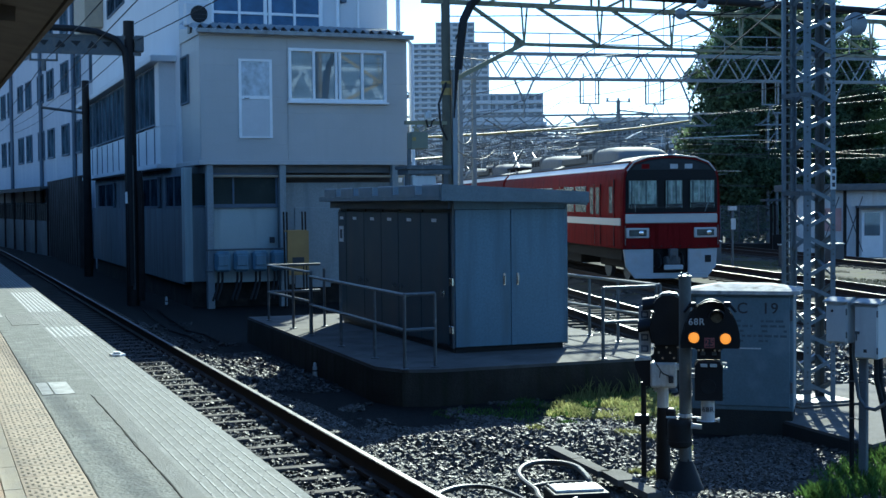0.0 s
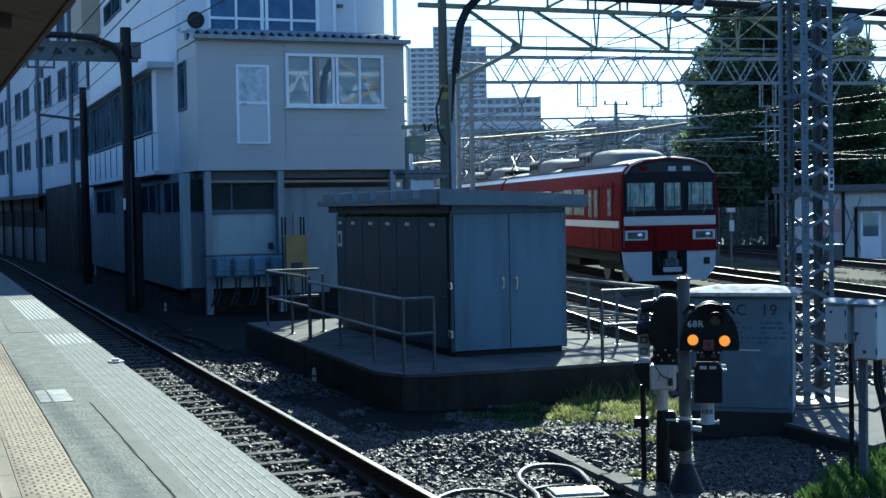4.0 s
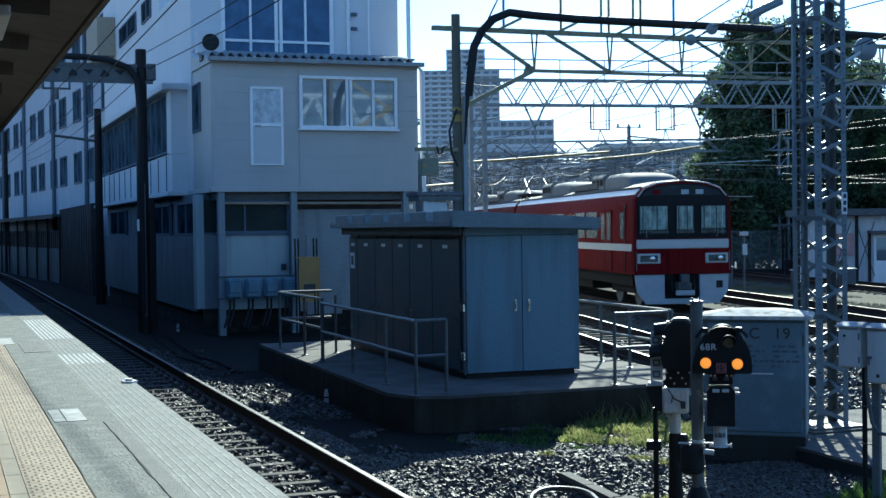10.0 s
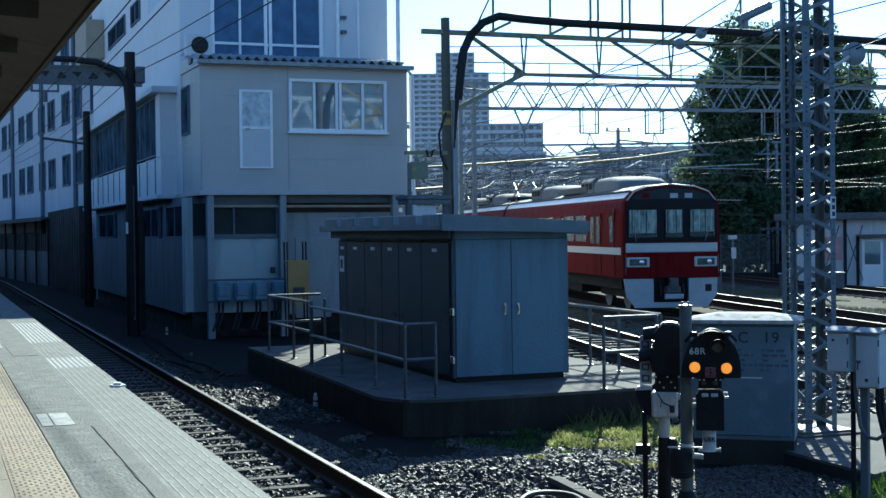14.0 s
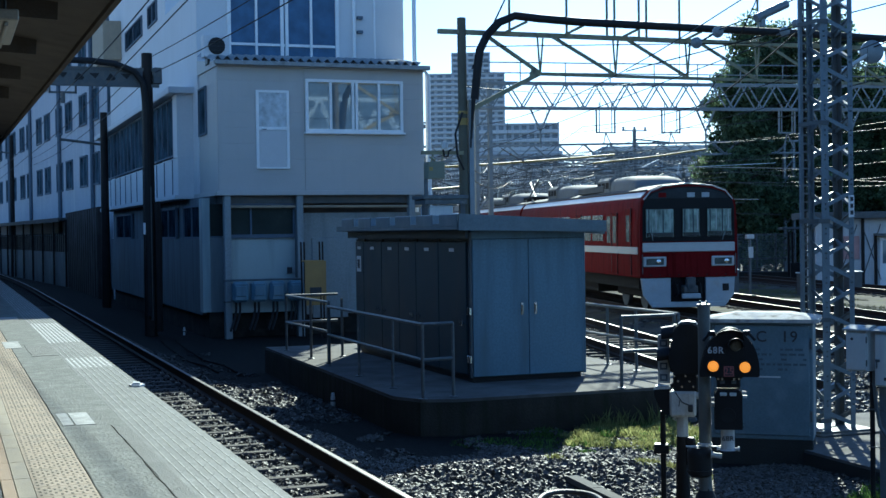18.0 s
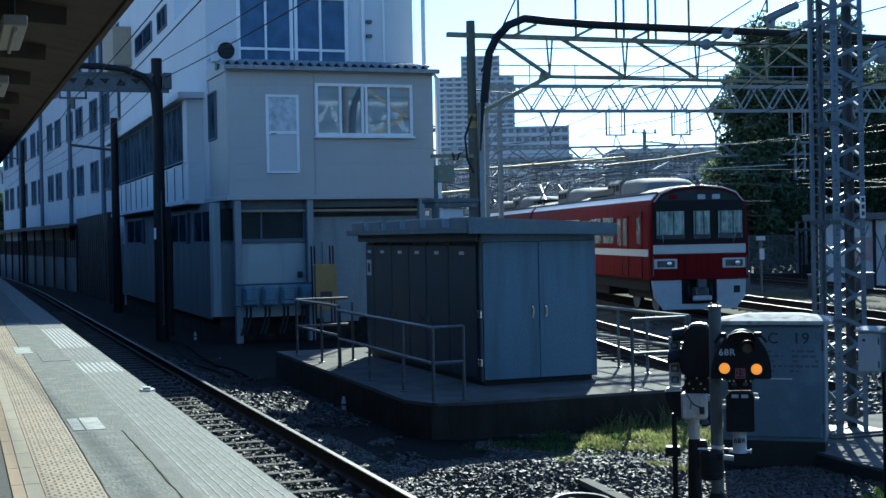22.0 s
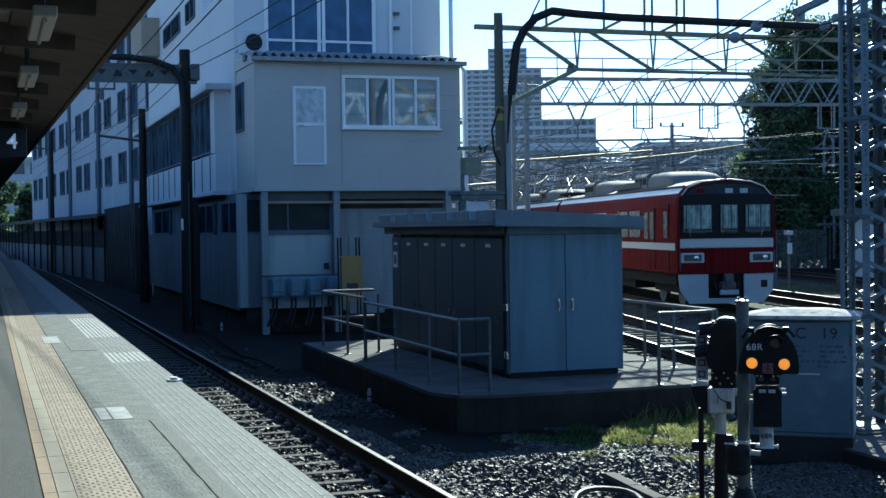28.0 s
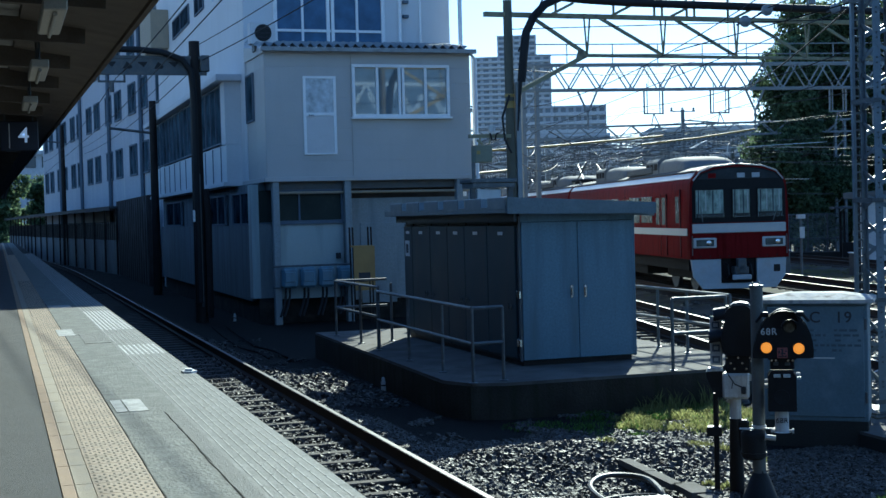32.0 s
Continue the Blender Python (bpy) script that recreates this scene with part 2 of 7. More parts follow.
M_SLEEPER = mat("sleeper_concrete", (0.091, 0.0826, 0.0735), spec=0.2, rough=0.85, var=0.2, scale=5, fine=60, bump=0.4, stain=((0.084, 0.07, 0.0595), 0.55), random_tint=0.12)
M_CLIP = mat("rail_clip", (0.21, 0.203, 0.196), 0.5, 0.6, var=0.2)
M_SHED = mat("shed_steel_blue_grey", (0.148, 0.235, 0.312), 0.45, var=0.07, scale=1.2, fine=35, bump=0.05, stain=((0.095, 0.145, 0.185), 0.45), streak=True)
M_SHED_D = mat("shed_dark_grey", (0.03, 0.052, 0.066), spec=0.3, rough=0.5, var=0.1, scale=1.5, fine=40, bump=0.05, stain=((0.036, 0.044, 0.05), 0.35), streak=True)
M_SHED_ROOF = mat("shed_roof_zinc", (0.16, 0.2, 0.23), 0.5, 0.3, var=0.12, scale=2, fine=40, bump=0.08, stain=((0.19, 0.225, 0.25), 0.35))
M_GALV = mat("galvanised_steel", (0.11, 0.125, 0.135), 0.45, 0.25, var=0.15, scale=5, fine=60, bump=0.08, stain=((0.2, 0.2, 0.2), 0.25))
M_GALV_D = mat("weathered_steel", (0.1, 0.11, 0.118), 0.6, 0.3, var=0.2, scale=4, fine=50, bump=0.12, stain=((0.13, 0.12, 0.11), 0.4))
M_CHROME = mat("chrome", (0.75, 0.76, 0.77), 0.2, 1.0, var=0.05, bump=0.0)
M_BLACK = mat("black_paint", (0.012, 0.012, 0.014), spec=0.3, rough=0.5, var=0.25, scale=5, fine=60, bump=0.1)
M_RUBBER = mat("black_rubber", (0.016, 0.016, 0.017), spec=0.3, rough=0.65, var=0.2, scale=5, fine=60, bump=0.1)
M_DARKPOLE = mat("tarred_pole", (0.022, 0.019, 0.018), spec=0.2, rough=0.65, var=0.3, scale=3, fine=40, bump=0.2)
M_LABEL = mat("white_label", (0.75, 0.76, 0.76), 0.5, var=0.06, scale=10, bump=0.0)
M_INK = mat("ink_black", (0.03, 0.035, 0.045), 0.6, var=0.1, bump=0.0)
M_PANEL = mat("grey_beige_siding", (0.43, 0.425, 0.415), 0.6, var=0.06, scale=0.8, fine=25, bump=0.02, speck=0.12, stain=((0.4, 0.395, 0.385), 0.35), streak=True)
M_WALL = mat("white_rendered_wall", (0.63, 0.64, 0.66), 0.8, var=0.06, scale=0.6, fine=25, bump=0.05, speck=0.15, stain=((0.58, 0.59, 0.61), 0.35), streak=True)
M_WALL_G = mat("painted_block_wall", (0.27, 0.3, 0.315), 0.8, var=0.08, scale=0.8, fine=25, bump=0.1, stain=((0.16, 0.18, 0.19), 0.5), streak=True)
# block wall copy darkened for the shade on the track side
M_WALL_S = mat("shaded_side_wall", (0.17, 0.2, 0.22), 0.85, spec=0.2, var=0.15, scale=0.8, fine=25, bump=0.1, stain=((0.09, 0.1, 0.11), 0.5), streak=True)
M_WHITEFRAME = mat("white_aluminium", (0.86, 0.87, 0.88), 0.4, var=0.05, scale=3, bump=0.03)
M_GREYFRAME = mat("grey_aluminium", (0.14, 0.17, 0.215), 0.7, 0.0, spec=0.08, var=0.08, scale=3, bump=0.03)
M_DOORPANEL = mat("white_door_panel", (0.58, 0.59, 0.61), 0.5, var=0.04, scale=2, bump=0.03)
M_PANE = mat("window_pane_reflecting", (0.05, 0.065, 0.08), 0.03, 0.0, sharp=True, var=0.3, scale=1.5, bump=0.0)
M_PANE2 = mat("curtained_pane", (0.13, 0.17, 0.2), 0.02, 0.0, sharp=True, var=0.25, scale=2.2, bump=0.0, coat=1.0)
M_PANE2.node_tree.nodes["Principled BSDF"].inputs["Coat IOR"].default_value = 1.9
M_FROST = mat("frosted_patterned_glass", (0.5, 0.54, 0.58), 0.3, 0.0, var=0.3, scale=5, fine=12, bump=0.4)
M_BLUECURTAIN = mat("blue_curtain", (0.09, 0.15, 0.26), 0.8, var=0.25, scale=3, bump=0.1)
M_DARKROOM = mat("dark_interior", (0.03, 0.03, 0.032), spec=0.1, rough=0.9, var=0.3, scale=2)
M_GREENPANE = mat("dusty_dark_pane", (0.035, 0.045, 0.042), spec=0.05, rough=0.25, var=0.3, scale=1.2, bump=0.0)
M_RED = mat("train_red", (0.14, 0.012, 0.013), spec=0.005, rough=0.45, var=0.1, scale=2, fine=30, bump=0.02, coat=0.0, stain=((0.06, 0.004, 0.005), 0.4), streak=True)
M_TWHITE = mat("train_white", (0.54, 0.54, 0.52), 0.35, var=0.05, scale=2, bump=0.02)
M_TROOF = mat("train_roof_grey", (0.1, 0.105, 0.11), spec=0.25, rough=0.7, var=0.12, scale=1.5, fine=30, bump=0.08, stain=((0.105, 0.105, 0.105), 0.35))
M_TSKIRT = mat("train_skirt_grey", (0.44, 0.47, 0.5), 0.5, var=0.08, scale=3, bump=0.03, stain=((0.38, 0.38, 0.38), 0.25))
M_TBLACK = mat("train_window_surround", (0.01, 0.011, 0.014), spec=0.12, rough=0.18, var=0.1, scale=3, bump=0.0)
M_TUNDER = mat("train_underframe", (0.03, 0.028, 0.026), spec=0.1, rough=0.8, var=0.3, scale=4, bump=0.2)
M_TGLASS = mat("cab_glass", (0.06, 0.07, 0.065), 0.05, 0.0, var=0.6, scale=3, bump=0.0)
M_WOODY = mat("yellow_board", (0.34, 0.23, 0.08), 0.7, var=0.15, scale=3, bump=0.1)
M_AMBER = lamp_mat("amber_lamp", (1.0, 0.3, 0.02), 0.42)
M_LID = mat("dull_sheet_lid", (0.45, 0.46, 0.45), 0.85, var=0.2, scale=4, fine=50, bump=0.1, stain=((0.07, 0.07, 0.0665), 0.4))
M_FACADEPANE = mat("blue_facade_pane", (0.055, 0.082, 0.108), 0.5, spec=0.0, var=0.8, scale=1.3, fine=7, bump=0.0)
M_SIDEPANE = mat("dull_side_pane", (0.028, 0.04, 0.055), spec=0.0, rough=0.4, var=0.8, scale=1.7, fine=9, bump=0.1)


def leaf_mat(name, base, glow=0.45, island=0.45):
    """Thin leaves that let the sun through."""
    m = mat(name, base, 0.6, spec=0.15, var=0.3, scale=0.8, fine=9, bump=0.0, island=island)
    n, l = m.node_tree.nodes, m.node_tree.links
    b, out = n["Principled BSDF"], n["Material Output"]
    src = b.inputs["Base Color"].links[0].from_socket
    tr, mx = n.new("ShaderNodeBsdfTranslucent"), n.new("ShaderNodeMixShader")
    l.new(src, tr.inputs[0])
    mx.inputs[0].default_value = glow
    l.new(b.outputs[0], mx.inputs[1])
    l.new(tr.outputs[0], mx.inputs[2])
    l.new(mx.outputs[0], out.inputs[0])
    return m


# ---- ground and tracks ----
YARD = Vector((0.2215, 0.9752))          # the way the yard tracks run
YARD_X = (15.3, 19.45, 23.6, 27.2, 31.0)  # their middle lines where y = 33.4


def yard_mid(i, y):
    return YARD_X[i] + (y - 33.4) * YARD.x / YARD.y


def near_mid(y):
    """Middle line of the platform's own track."""
    return 3.0 - (0.0006 * (y - 62) ** 2 if y > 62 else 0.0)


def bed(x, y):
    """Height of the ballast."""
    h = -0.33
    a = abs(x - near_mid(y))
    h = max(h, -0.235 - max(0.0, a - 1.25) * 0.2)
    for i in (0, 1, 2, 4):
        a = abs(x - yard_mid(i, y)) * YARD.y
        h = max(h, -0.235 - max(0.0, a - 1.3) * 0.3)
    return h + heap(x, y)


def heap(x, y):
    """A low bank of tipped ballast before the equipment plinth."""
    if not (11 < y < 15.5 and 3.9 < x < 9):
        return 0.0
    return 0.2 * math.exp(-((y - 13.15) / 0.75) ** 2) / (1 + math.exp(-(x - 4.5) * 9)) / (1 + math.exp((x - 7.1) * 4))


def ground_sheet():
    xs = sorted(set([-900, -300, -90, -30, -12, -9] + [round(-6 + 0.5 * i, 2) for i in range(92)] + [44, 50, 60, 80, 120, 200, 400, 1000]))
    ys = sorted(set([-200, -60, -20, -8] + [i for i in range(-4, 64)] + [11.5 + 0.25 * i for i in range(15)] + [64 + 4 * i for i in range(15)] + [130, 160, 220, 400, 900, 2500]))
    g = G()
    g.v = [(x, y, bed(x, y) if -10 < y < 130 else -0.33) for y in ys for x in xs]
    w = len(xs)
    g.f = [(j * w + i, j * w + i + 1, (j + 1) * w + i + 1, (j + 1) * w + i) for j in range(len(ys) - 1) for i in range(w - 1)]
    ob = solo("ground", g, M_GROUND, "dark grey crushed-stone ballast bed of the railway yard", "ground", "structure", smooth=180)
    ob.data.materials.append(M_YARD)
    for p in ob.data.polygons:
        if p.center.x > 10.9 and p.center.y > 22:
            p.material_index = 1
    return ob


ground_sheet()

RAIL = [(-0.065, -0.03), (0.065, -0.03), (0.065, 0.0), (0.012, 0.03), (0.012, 0.112), (0.033, 0.122), (0.033, 0.145), (-0.033, 0.145), (-0.033, 0.122), (-0.012, 0.112), (-0.012, 0.02), (-0.065, 0.0)]


def sweep(section, path, lift=0.0):
    """A section of (across, up) carried along a level path."""
    g, n = G(), len(section)
    for i, p in enumerate(path):
        d = (Vector(path[min(i + 1, len(path) - 1)]) - Vector(path[max(i - 1, 0)])).normalized()
        for a, u in section:
            g.v.append((p[0] + d.y * a, p[1] - d.x * a, u + lift))
    m = len(path)
    g.f = [(i * n + k, i * n + (k + 1) % n, (i + 1) * n + (k + 1) % n, (i + 1) * n + k) for i in range(m - 1) for k in range(n)]
    g.f += [tuple(range(n))[::-1], tuple(range((m - 1) * n, m * n))]
    return g


HEAD = [(-0.03, 0.1455), (0.03, 0.1455), (0.026, 0.15), (-0.026, 0.15)]


def railway(name, label, mid, ys, sleepers, clips):
    t = thing(name, label, "railway track", (mid(ys[0]), ys[0], -0.2))
    for s in (-0.75, 0.75):
        path = [(mid(y) + s, y) for y in ys]
        r = part("rail", sweep(RAIL, path, -0.15), M_RAILSIDE, t, "rust-brown steel rail")
        part("railhead", sweep(HEAD, path, -0.15), M_RAILTOP, r, "polished running surface")
    sl = G().box(-1.2, 1.2, -0.075, 0.075, -0.16, 0.0, 0.015).mesh("sleeper", M_SLEEPER)
    c = G().box(-0.035, 0.035, -0.06, 0.06, 0.0, 0.035, 0.008).rod((0, 0, 0.03), (0, 0, 0.075), 0.018, 6).mesh("rail_clip", M_CLIP)
    for y in sleepers:
        dx = (mid(y + 1) - mid(y))
        m = pose(mid(y), y, -0.198, 0, 0, -math.degrees(math.atan(dx)))
        piece("sleeper", sl, t, m)
        if y < clips:
            for x in (-0.75 - 0.115, -0.75 + 0.115, 0.75 - 0.115, 0.75 + 0.115):
                piece("rail_clip", c, t, m @ pose(x, 0, 0))
    return t


railway("railway_track", "platform track with worn concrete sleepers in stone ballast", near_mid, list(range(-6, 60, 6)) + list(range(60, 131, 5)),
        [7.9 + 0.58 * i for i in range(-22, 75)], 25)
for i, (a, b) in enumerate(((17, 52), (16, 110), (18, 90), (18, 90), (22, 90))):
    if i != 3:
        railway("railway_track", "yard track with rusty rails on ballast", lambda y, i=i: yard_mid(i, y), [a, b], [a + 0.3 + 0.62 * k for k in range(int((min(b, 56) - a) / 0.62))], 0)

# ---- platform ----
platform = thing("platform", "long station platform of asphalt with a grooved concrete edge", "platform", (-2, 20, -0.3), kind="structure")
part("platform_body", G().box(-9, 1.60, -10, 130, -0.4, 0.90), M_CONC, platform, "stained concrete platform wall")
part("paving", G().box(0.732, 1.195, -10, 130, 0.9, 0.95), M_ASPHALT, platform, "light grey worn asphalt")
M_PATCH = mat("asphalt_patch", (0.175, 0.182, 0.171), 0.85, var=0.2, scale=2.5, fine=120, bump=0.5, stain=((0.133, 0.14, 0.133), 0.5))
rng_p = random.Random(3)


def ragged(x0, x1, y0, y1, z):
    """A flat patch with an uneven left edge."""
    n = 40
    left = [(x0 + 0.012 * noise.noise((k * 0.7, 3.1, 0)) + rng_p.uniform(-0.003, 0.003), y0 + (y1 - y0) * k / n) for k in range(n + 1)]
    return G().prism([(x1, y0), (x1, y1)] + left[::-1], "z", z - 0.003, z)


part("patch", ragged(1.095, 1.196, 4, 9.9, 0.953), M_PATCH, platform, "paler repaired strip")
part("patch", ragged(0.9, 1.196, 16.2, 17.8, 0.953), M_PATCH, platform, "paler repaired strip")
M_CRACK = mat("crack_dirt", (0.055, 0.055, 0.05), 0.9, spec=0.1, var=0.3, bump=0.0)
crack = G()
for k in range(60):
    y = 4 + 0.1 * k
    x = 1.09 + 0.014 * noise.noise((k * 0.28, 3.1, 0))
    x2 = 1.09 + 0.014 * noise.noise(((k + 1) * 0.28, 3.1, 0))
    crack.beam((x, y, 0.952), (x2, y + 0.1, 0.951), 0.004, 0.004)
for k in range(190):
    y = 4 + 0.12 * k
    x, x2 = (0.734 + 0.006 * noise.noise((q * 0.35, 7.7, 0)) for q in (k, k + 1))
    crack.beam((x, y, 0.951), (x2, y + 0.12, 0.951), 0.007 + 0.005 * abs(noise.noise((k * 0.5, 1.2, 0))), 0.004)
part("crack", crack, M_CRACK, platform, "dark joint crack")
part("paving", G().box(-9, 0.245, -10, 130, 0.9, 0.95), M_ASPHALT_D, platform, "dark grey asphalt")
part("strip_bed", G().box(0.245, 0.732, -10, 130, 0.9, 0.946), M_ASPHALT_D, platform)
part("border_line", G().box(0.25, 0.318, 40, 130, 0.946, 0.953), M_BORDER, platform, "orange border stripe")
part("border_line", G().box(0.322, 0.41, 40, 130, 0.946, 0.953), M_PALE, platform, "cream border stripe")
BORDER = G().box(0.25, 0.318, 0.003, 0.597, 0.93, 0.953, 0.002).mesh("border_tile", M_BORDER)
CREAM = G().box(0.322, 0.412, 0.003, 0.597, 0.93, 0.953, 0.002).mesh("border_tile", M_PALE)
for i in range(84):
    piece("border_tile", BORDER, platform, pose(0, -10 + 0.6 * i, 0))
    piece("border_tile", CREAM, platform, pose(0, -10 + 0.6 * i, 0))


# ridges paler than the tile: their highlight is put into the colour
M_RIDGE = mat("ridge_highlight", (0.364, 0.371, 0.357), 0.75, spec=0.3, var=0.25, scale=5, fine=50, bump=0.2, stain=((0.224, 0.231, 0.224), 0.5))


def edge_tile_mesh(name, m, length):
    """A concrete nosing tile with raised ridges along the edge."""
    g = G().box(1.2, 1.66, 0.0, length, 0.88, 0.945)
    n = len(g.f)
    w = 0.016 if m == M_EDGE else 0.03
    for k in range(8):
        x = 1.228 + 0.053 * k
        for c in ((0.0, 0.3) if k % 2 else (-0.15, 0.15, 0.45)):
            g.prism([(x, 0.944), (x + w, 0.944), (x + w - 0.004, 0.947), (x + 0.004, 0.947)], "y", max(0.0, c + 0.006), min(length, c + 0.288))
    me = g.mesh(name, M_EDGE)
    me.materials.append(M_RIDGE if m == M_EDGE else m)
    for p in me.polygons:
        if p.index >= n:
            p.material_index = 1
    return me


TILE = edge_tile_mesh("edge_tile", M_EDGE, 0.6)
TILE_W = edge_tile_mesh("edge_tile", M_WHITE, 0.6)
for i in range(140):
    y = -10 + 0.6 * i
    white = 14.75 < y + 0.3 < 16.0 or 17.9 < y + 0.3 < 22.2
    piece("edge_tile", TILE_W if white else TILE, platform, pose(0, y, 0))


# dark inlay colour standing for the studs' shade
M_STUD_SHADE = mat("stud_shade", (0.12, 0.1, 0.07), 0.9, var=0.3, scale=20, fine=90, bump=0.2)


def dot_tile_mesh():
    """A warning tile whose staggered dark dashes paint the shaded near sides of studs."""
    g = G().box(0.415, 0.728, 0.0015, 0.2985, 0.93, 0.951, 0.002)
    n = len(g.f)
    for i in range(11):
        for j in range(3):
            x, y = 0.432 + 0.0268 * i, 0.03 + 0.1 * j + (0.05 if i % 2 else 0.0)
            if y < 0.26:
                g.prism([(x, y), (x + 0.0125, y), (x + 0.0125, y + 0.036), (x, y + 0.036)], "z", 0.9505, 0.9522)
    me = g.mesh("tactile_tile", M_YELLOW)
    me.materials.append(M_STUD_SHADE)
    for p in me.polygons:
        if p.index >= n:
            p.material_index = 1
    return me


def bar_tile_mesh():
    return G().box(0.415, 0.728, 0.0015, 0.2985, 0.93, 0.951, 0.002).mesh("tactile_tile", M_YELLOW)


DOTS, FLAT = dot_tile_mesh(), bar_tile_mesh()
for i in range(270):
    y = -9.7 + 0.3 * i
    piece("tactile_tile", DOTS if y < 36 else FLAT, platform, pose(0, y, 0))
M_MARK = mat("worn_white_mark", (0.42, 0.43, 0.42), 0.75, var=0.3, scale=9, fine=60, bump=0.2, stain=((0.24, 0.25, 0.24), 0.6))
part("painted_mark", G().box(0.76, 0.84, 10.12, 10.83, 0.95, 0.9535).box(0.852, 0.99, 10.12, 10.83, 0.95, 0.9535), M_MARK, platform, "white painted plate mark")
part("painted_mark", G().box(0.66, 0.86, 17.5, 18.6, 0.95, 0.9535), M_MARK, platform, "white painted plate mark")
part("painted_mark", G().box(0.75, 1.12, 23.6, 24.35, 0.95, 0.9535), M_MARK, platform, "white painted plate mark")


# ---- concrete base with the equipment shed ----
slab = thing("equipment_plinth", "low raised concrete plinth carrying an equipment shed", "concrete plinth", (7.5, 20, -0.33))
OUTLINE = [(5.5, 17.0), (5.72, 16.52), (6.15, 16.34), (9.5, 16.34), (10.25, 17.0), (10.25, 25.5), (5.7, 25.5)]
# side concrete darker than the top: its shade is in the colour
M_PLINTH = mat("mossy_shaded_plinth", (0.055, 0.05, 0.042), spec=0.1, rough=0.92, var=0.35, scale=1.6, fine=40, bump=0.5, stain=((0.03, 0.034, 0.022), 0.6), streak=True)
part("side_wall", G().prism(OUTLINE, "z", -0.45, 0.11), M_PLINTH, slab, "damp concrete sides, darkened for shade")
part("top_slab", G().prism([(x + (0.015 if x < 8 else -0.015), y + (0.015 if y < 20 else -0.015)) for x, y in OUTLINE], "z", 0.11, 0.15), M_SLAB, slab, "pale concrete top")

shed = thing("equipment_shed", "blue-grey steel equipment shed with dark side doors and ribbed roof", "shed", (7.9, 20.8, 0.15))
X0, X1, Y0, Y1 = 7.0, 8.79, 17.97, 23.62
part("plinth", G().box(X0 + 0.05, X1 - 0.04, Y0 + 0.05, Y1 - 0.05, 0.15, 0.225), M_BLACK, shed, "dark steel base frame")
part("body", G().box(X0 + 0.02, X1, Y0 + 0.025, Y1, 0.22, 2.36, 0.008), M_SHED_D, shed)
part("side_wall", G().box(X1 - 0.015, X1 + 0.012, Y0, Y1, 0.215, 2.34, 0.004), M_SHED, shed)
part("header", G().box(X0 + 0.02, X1 - 0.005, Y0 - 0.005, Y0 + 0.03, 2.205, 2.36, 0.004), M_SHED, shed, "blue-grey header strip")
for x0, x1 in ((X0 + 0.03, 7.892), (7.9, X1 - 0.02)):
    d = part("door", G().box(x0, x1, Y0 - 0.022, Y0 + 0.02, 0.235, 2.2, 0.006), M_SHED, shed, "plain blue-grey sheet steel door")
    hx = 7.79 if x0 < 7.5 else 8.0
    part("handle", G().box(hx - 0.018, hx + 0.018, Y0 - 0.034, Y0 - 0.022, 1.1, 1.28, 0.004).box(hx - 0.01, hx + 0.01, Y0 - 0.06, Y0 - 0.03, 1.13, 1.25, 0.004), M_CHROME, d, "chrome lever handle")
part("corner_post", G().box(X0 - 0.01, X0 + 0.024, Y0 - 0.012, Y0 + 0.05, 0.22, 2.3, 0.004), M_GALV_D, shed)
part("corner_post", G().box(X1 - 0.016, X1 + 0.016, Y0 - 0.016, Y0 - 0.006, 0.22, 2.3, 0.002), M_SHED, shed)
seams = (18.06, 19.22, 20.26, 21.12, 22.05, 23.1, 23.6)
for k, (a, b) in enumerate(zip(seams, seams[1:])):
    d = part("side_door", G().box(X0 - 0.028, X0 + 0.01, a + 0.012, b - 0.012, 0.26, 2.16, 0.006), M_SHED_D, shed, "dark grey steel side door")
    mid = (a + b) / 2
    part("label_plate", G().box(X0 - 0.033, X0 - 0.026, mid - 0.1, mid + 0.1, 2.02, 2.07), M_LABEL, d, "white label plate")
    if k < 5:
        hy = b - 0.16 if k % 2 else a + 0.16
        for o in (-0.05, 0.05):
            part("handle", G().rod((X0 - 0.06, hy + o, 1.0), (X0 - 0.02, hy + o, 1.0), 0.02, 8).box(X0 - 0.065, X0 - 0.055, hy + o - 0.012, hy + o + 0.012, 0.95, 1.05), M_CHROME, d, "small chrome knob")
    part("door_gap", G().box(X0 - 0.006, X0 + 0.012, b - 0.014, b + 0.014, 0.24, 2.2), M_BLACK, shed)
part("notice", G().box(X0 - 0.036, X0 - 0.028, 23.25, 23.5, 1.62, 1.9), M_LABEL, shed, "white pictogram notice")
part("notice_symbol", G().box(X0 - 0.04, X0 - 0.034, 23.31, 23.44, 1.68, 1.84), M_INK, shed)
for z in (0.48, 1.17):
    for y in (Y0 - 0.03, Y0 + 0.05):
        part("hinge", G().box(X0 - 0.035, X0 - 0.005, y - 0.02, y + 0.02, z - 0.05, z + 0.06, 0.004), M_CHROME, shed, "bright steel hinge")
# folded sheet roof, ribs across the shed, falling to the far side
ribs, step = [], 1.02
y = 17.72
lo, hi = 2.40, 2.56
for k in range(6):
    ribs += [(y, lo), (y + 0.08, hi), (y + 0.62, hi), (y + 0.72, lo), (y + 1.0, lo)]
    y += step
under = [(p[0], p[1] - 0.03) for p in ribs[::-1]]
g = G()
n = len(ribs)
for x, dz in ((6.72, 0.0), (9.02, -0.12)):
    g.v += [(x, a, b + dz) for a, b in ribs + under]
m = 2 * n
g.f = [(i, (i + 1) % m, m + (i + 1) % m, m + i) for i in range(m)]
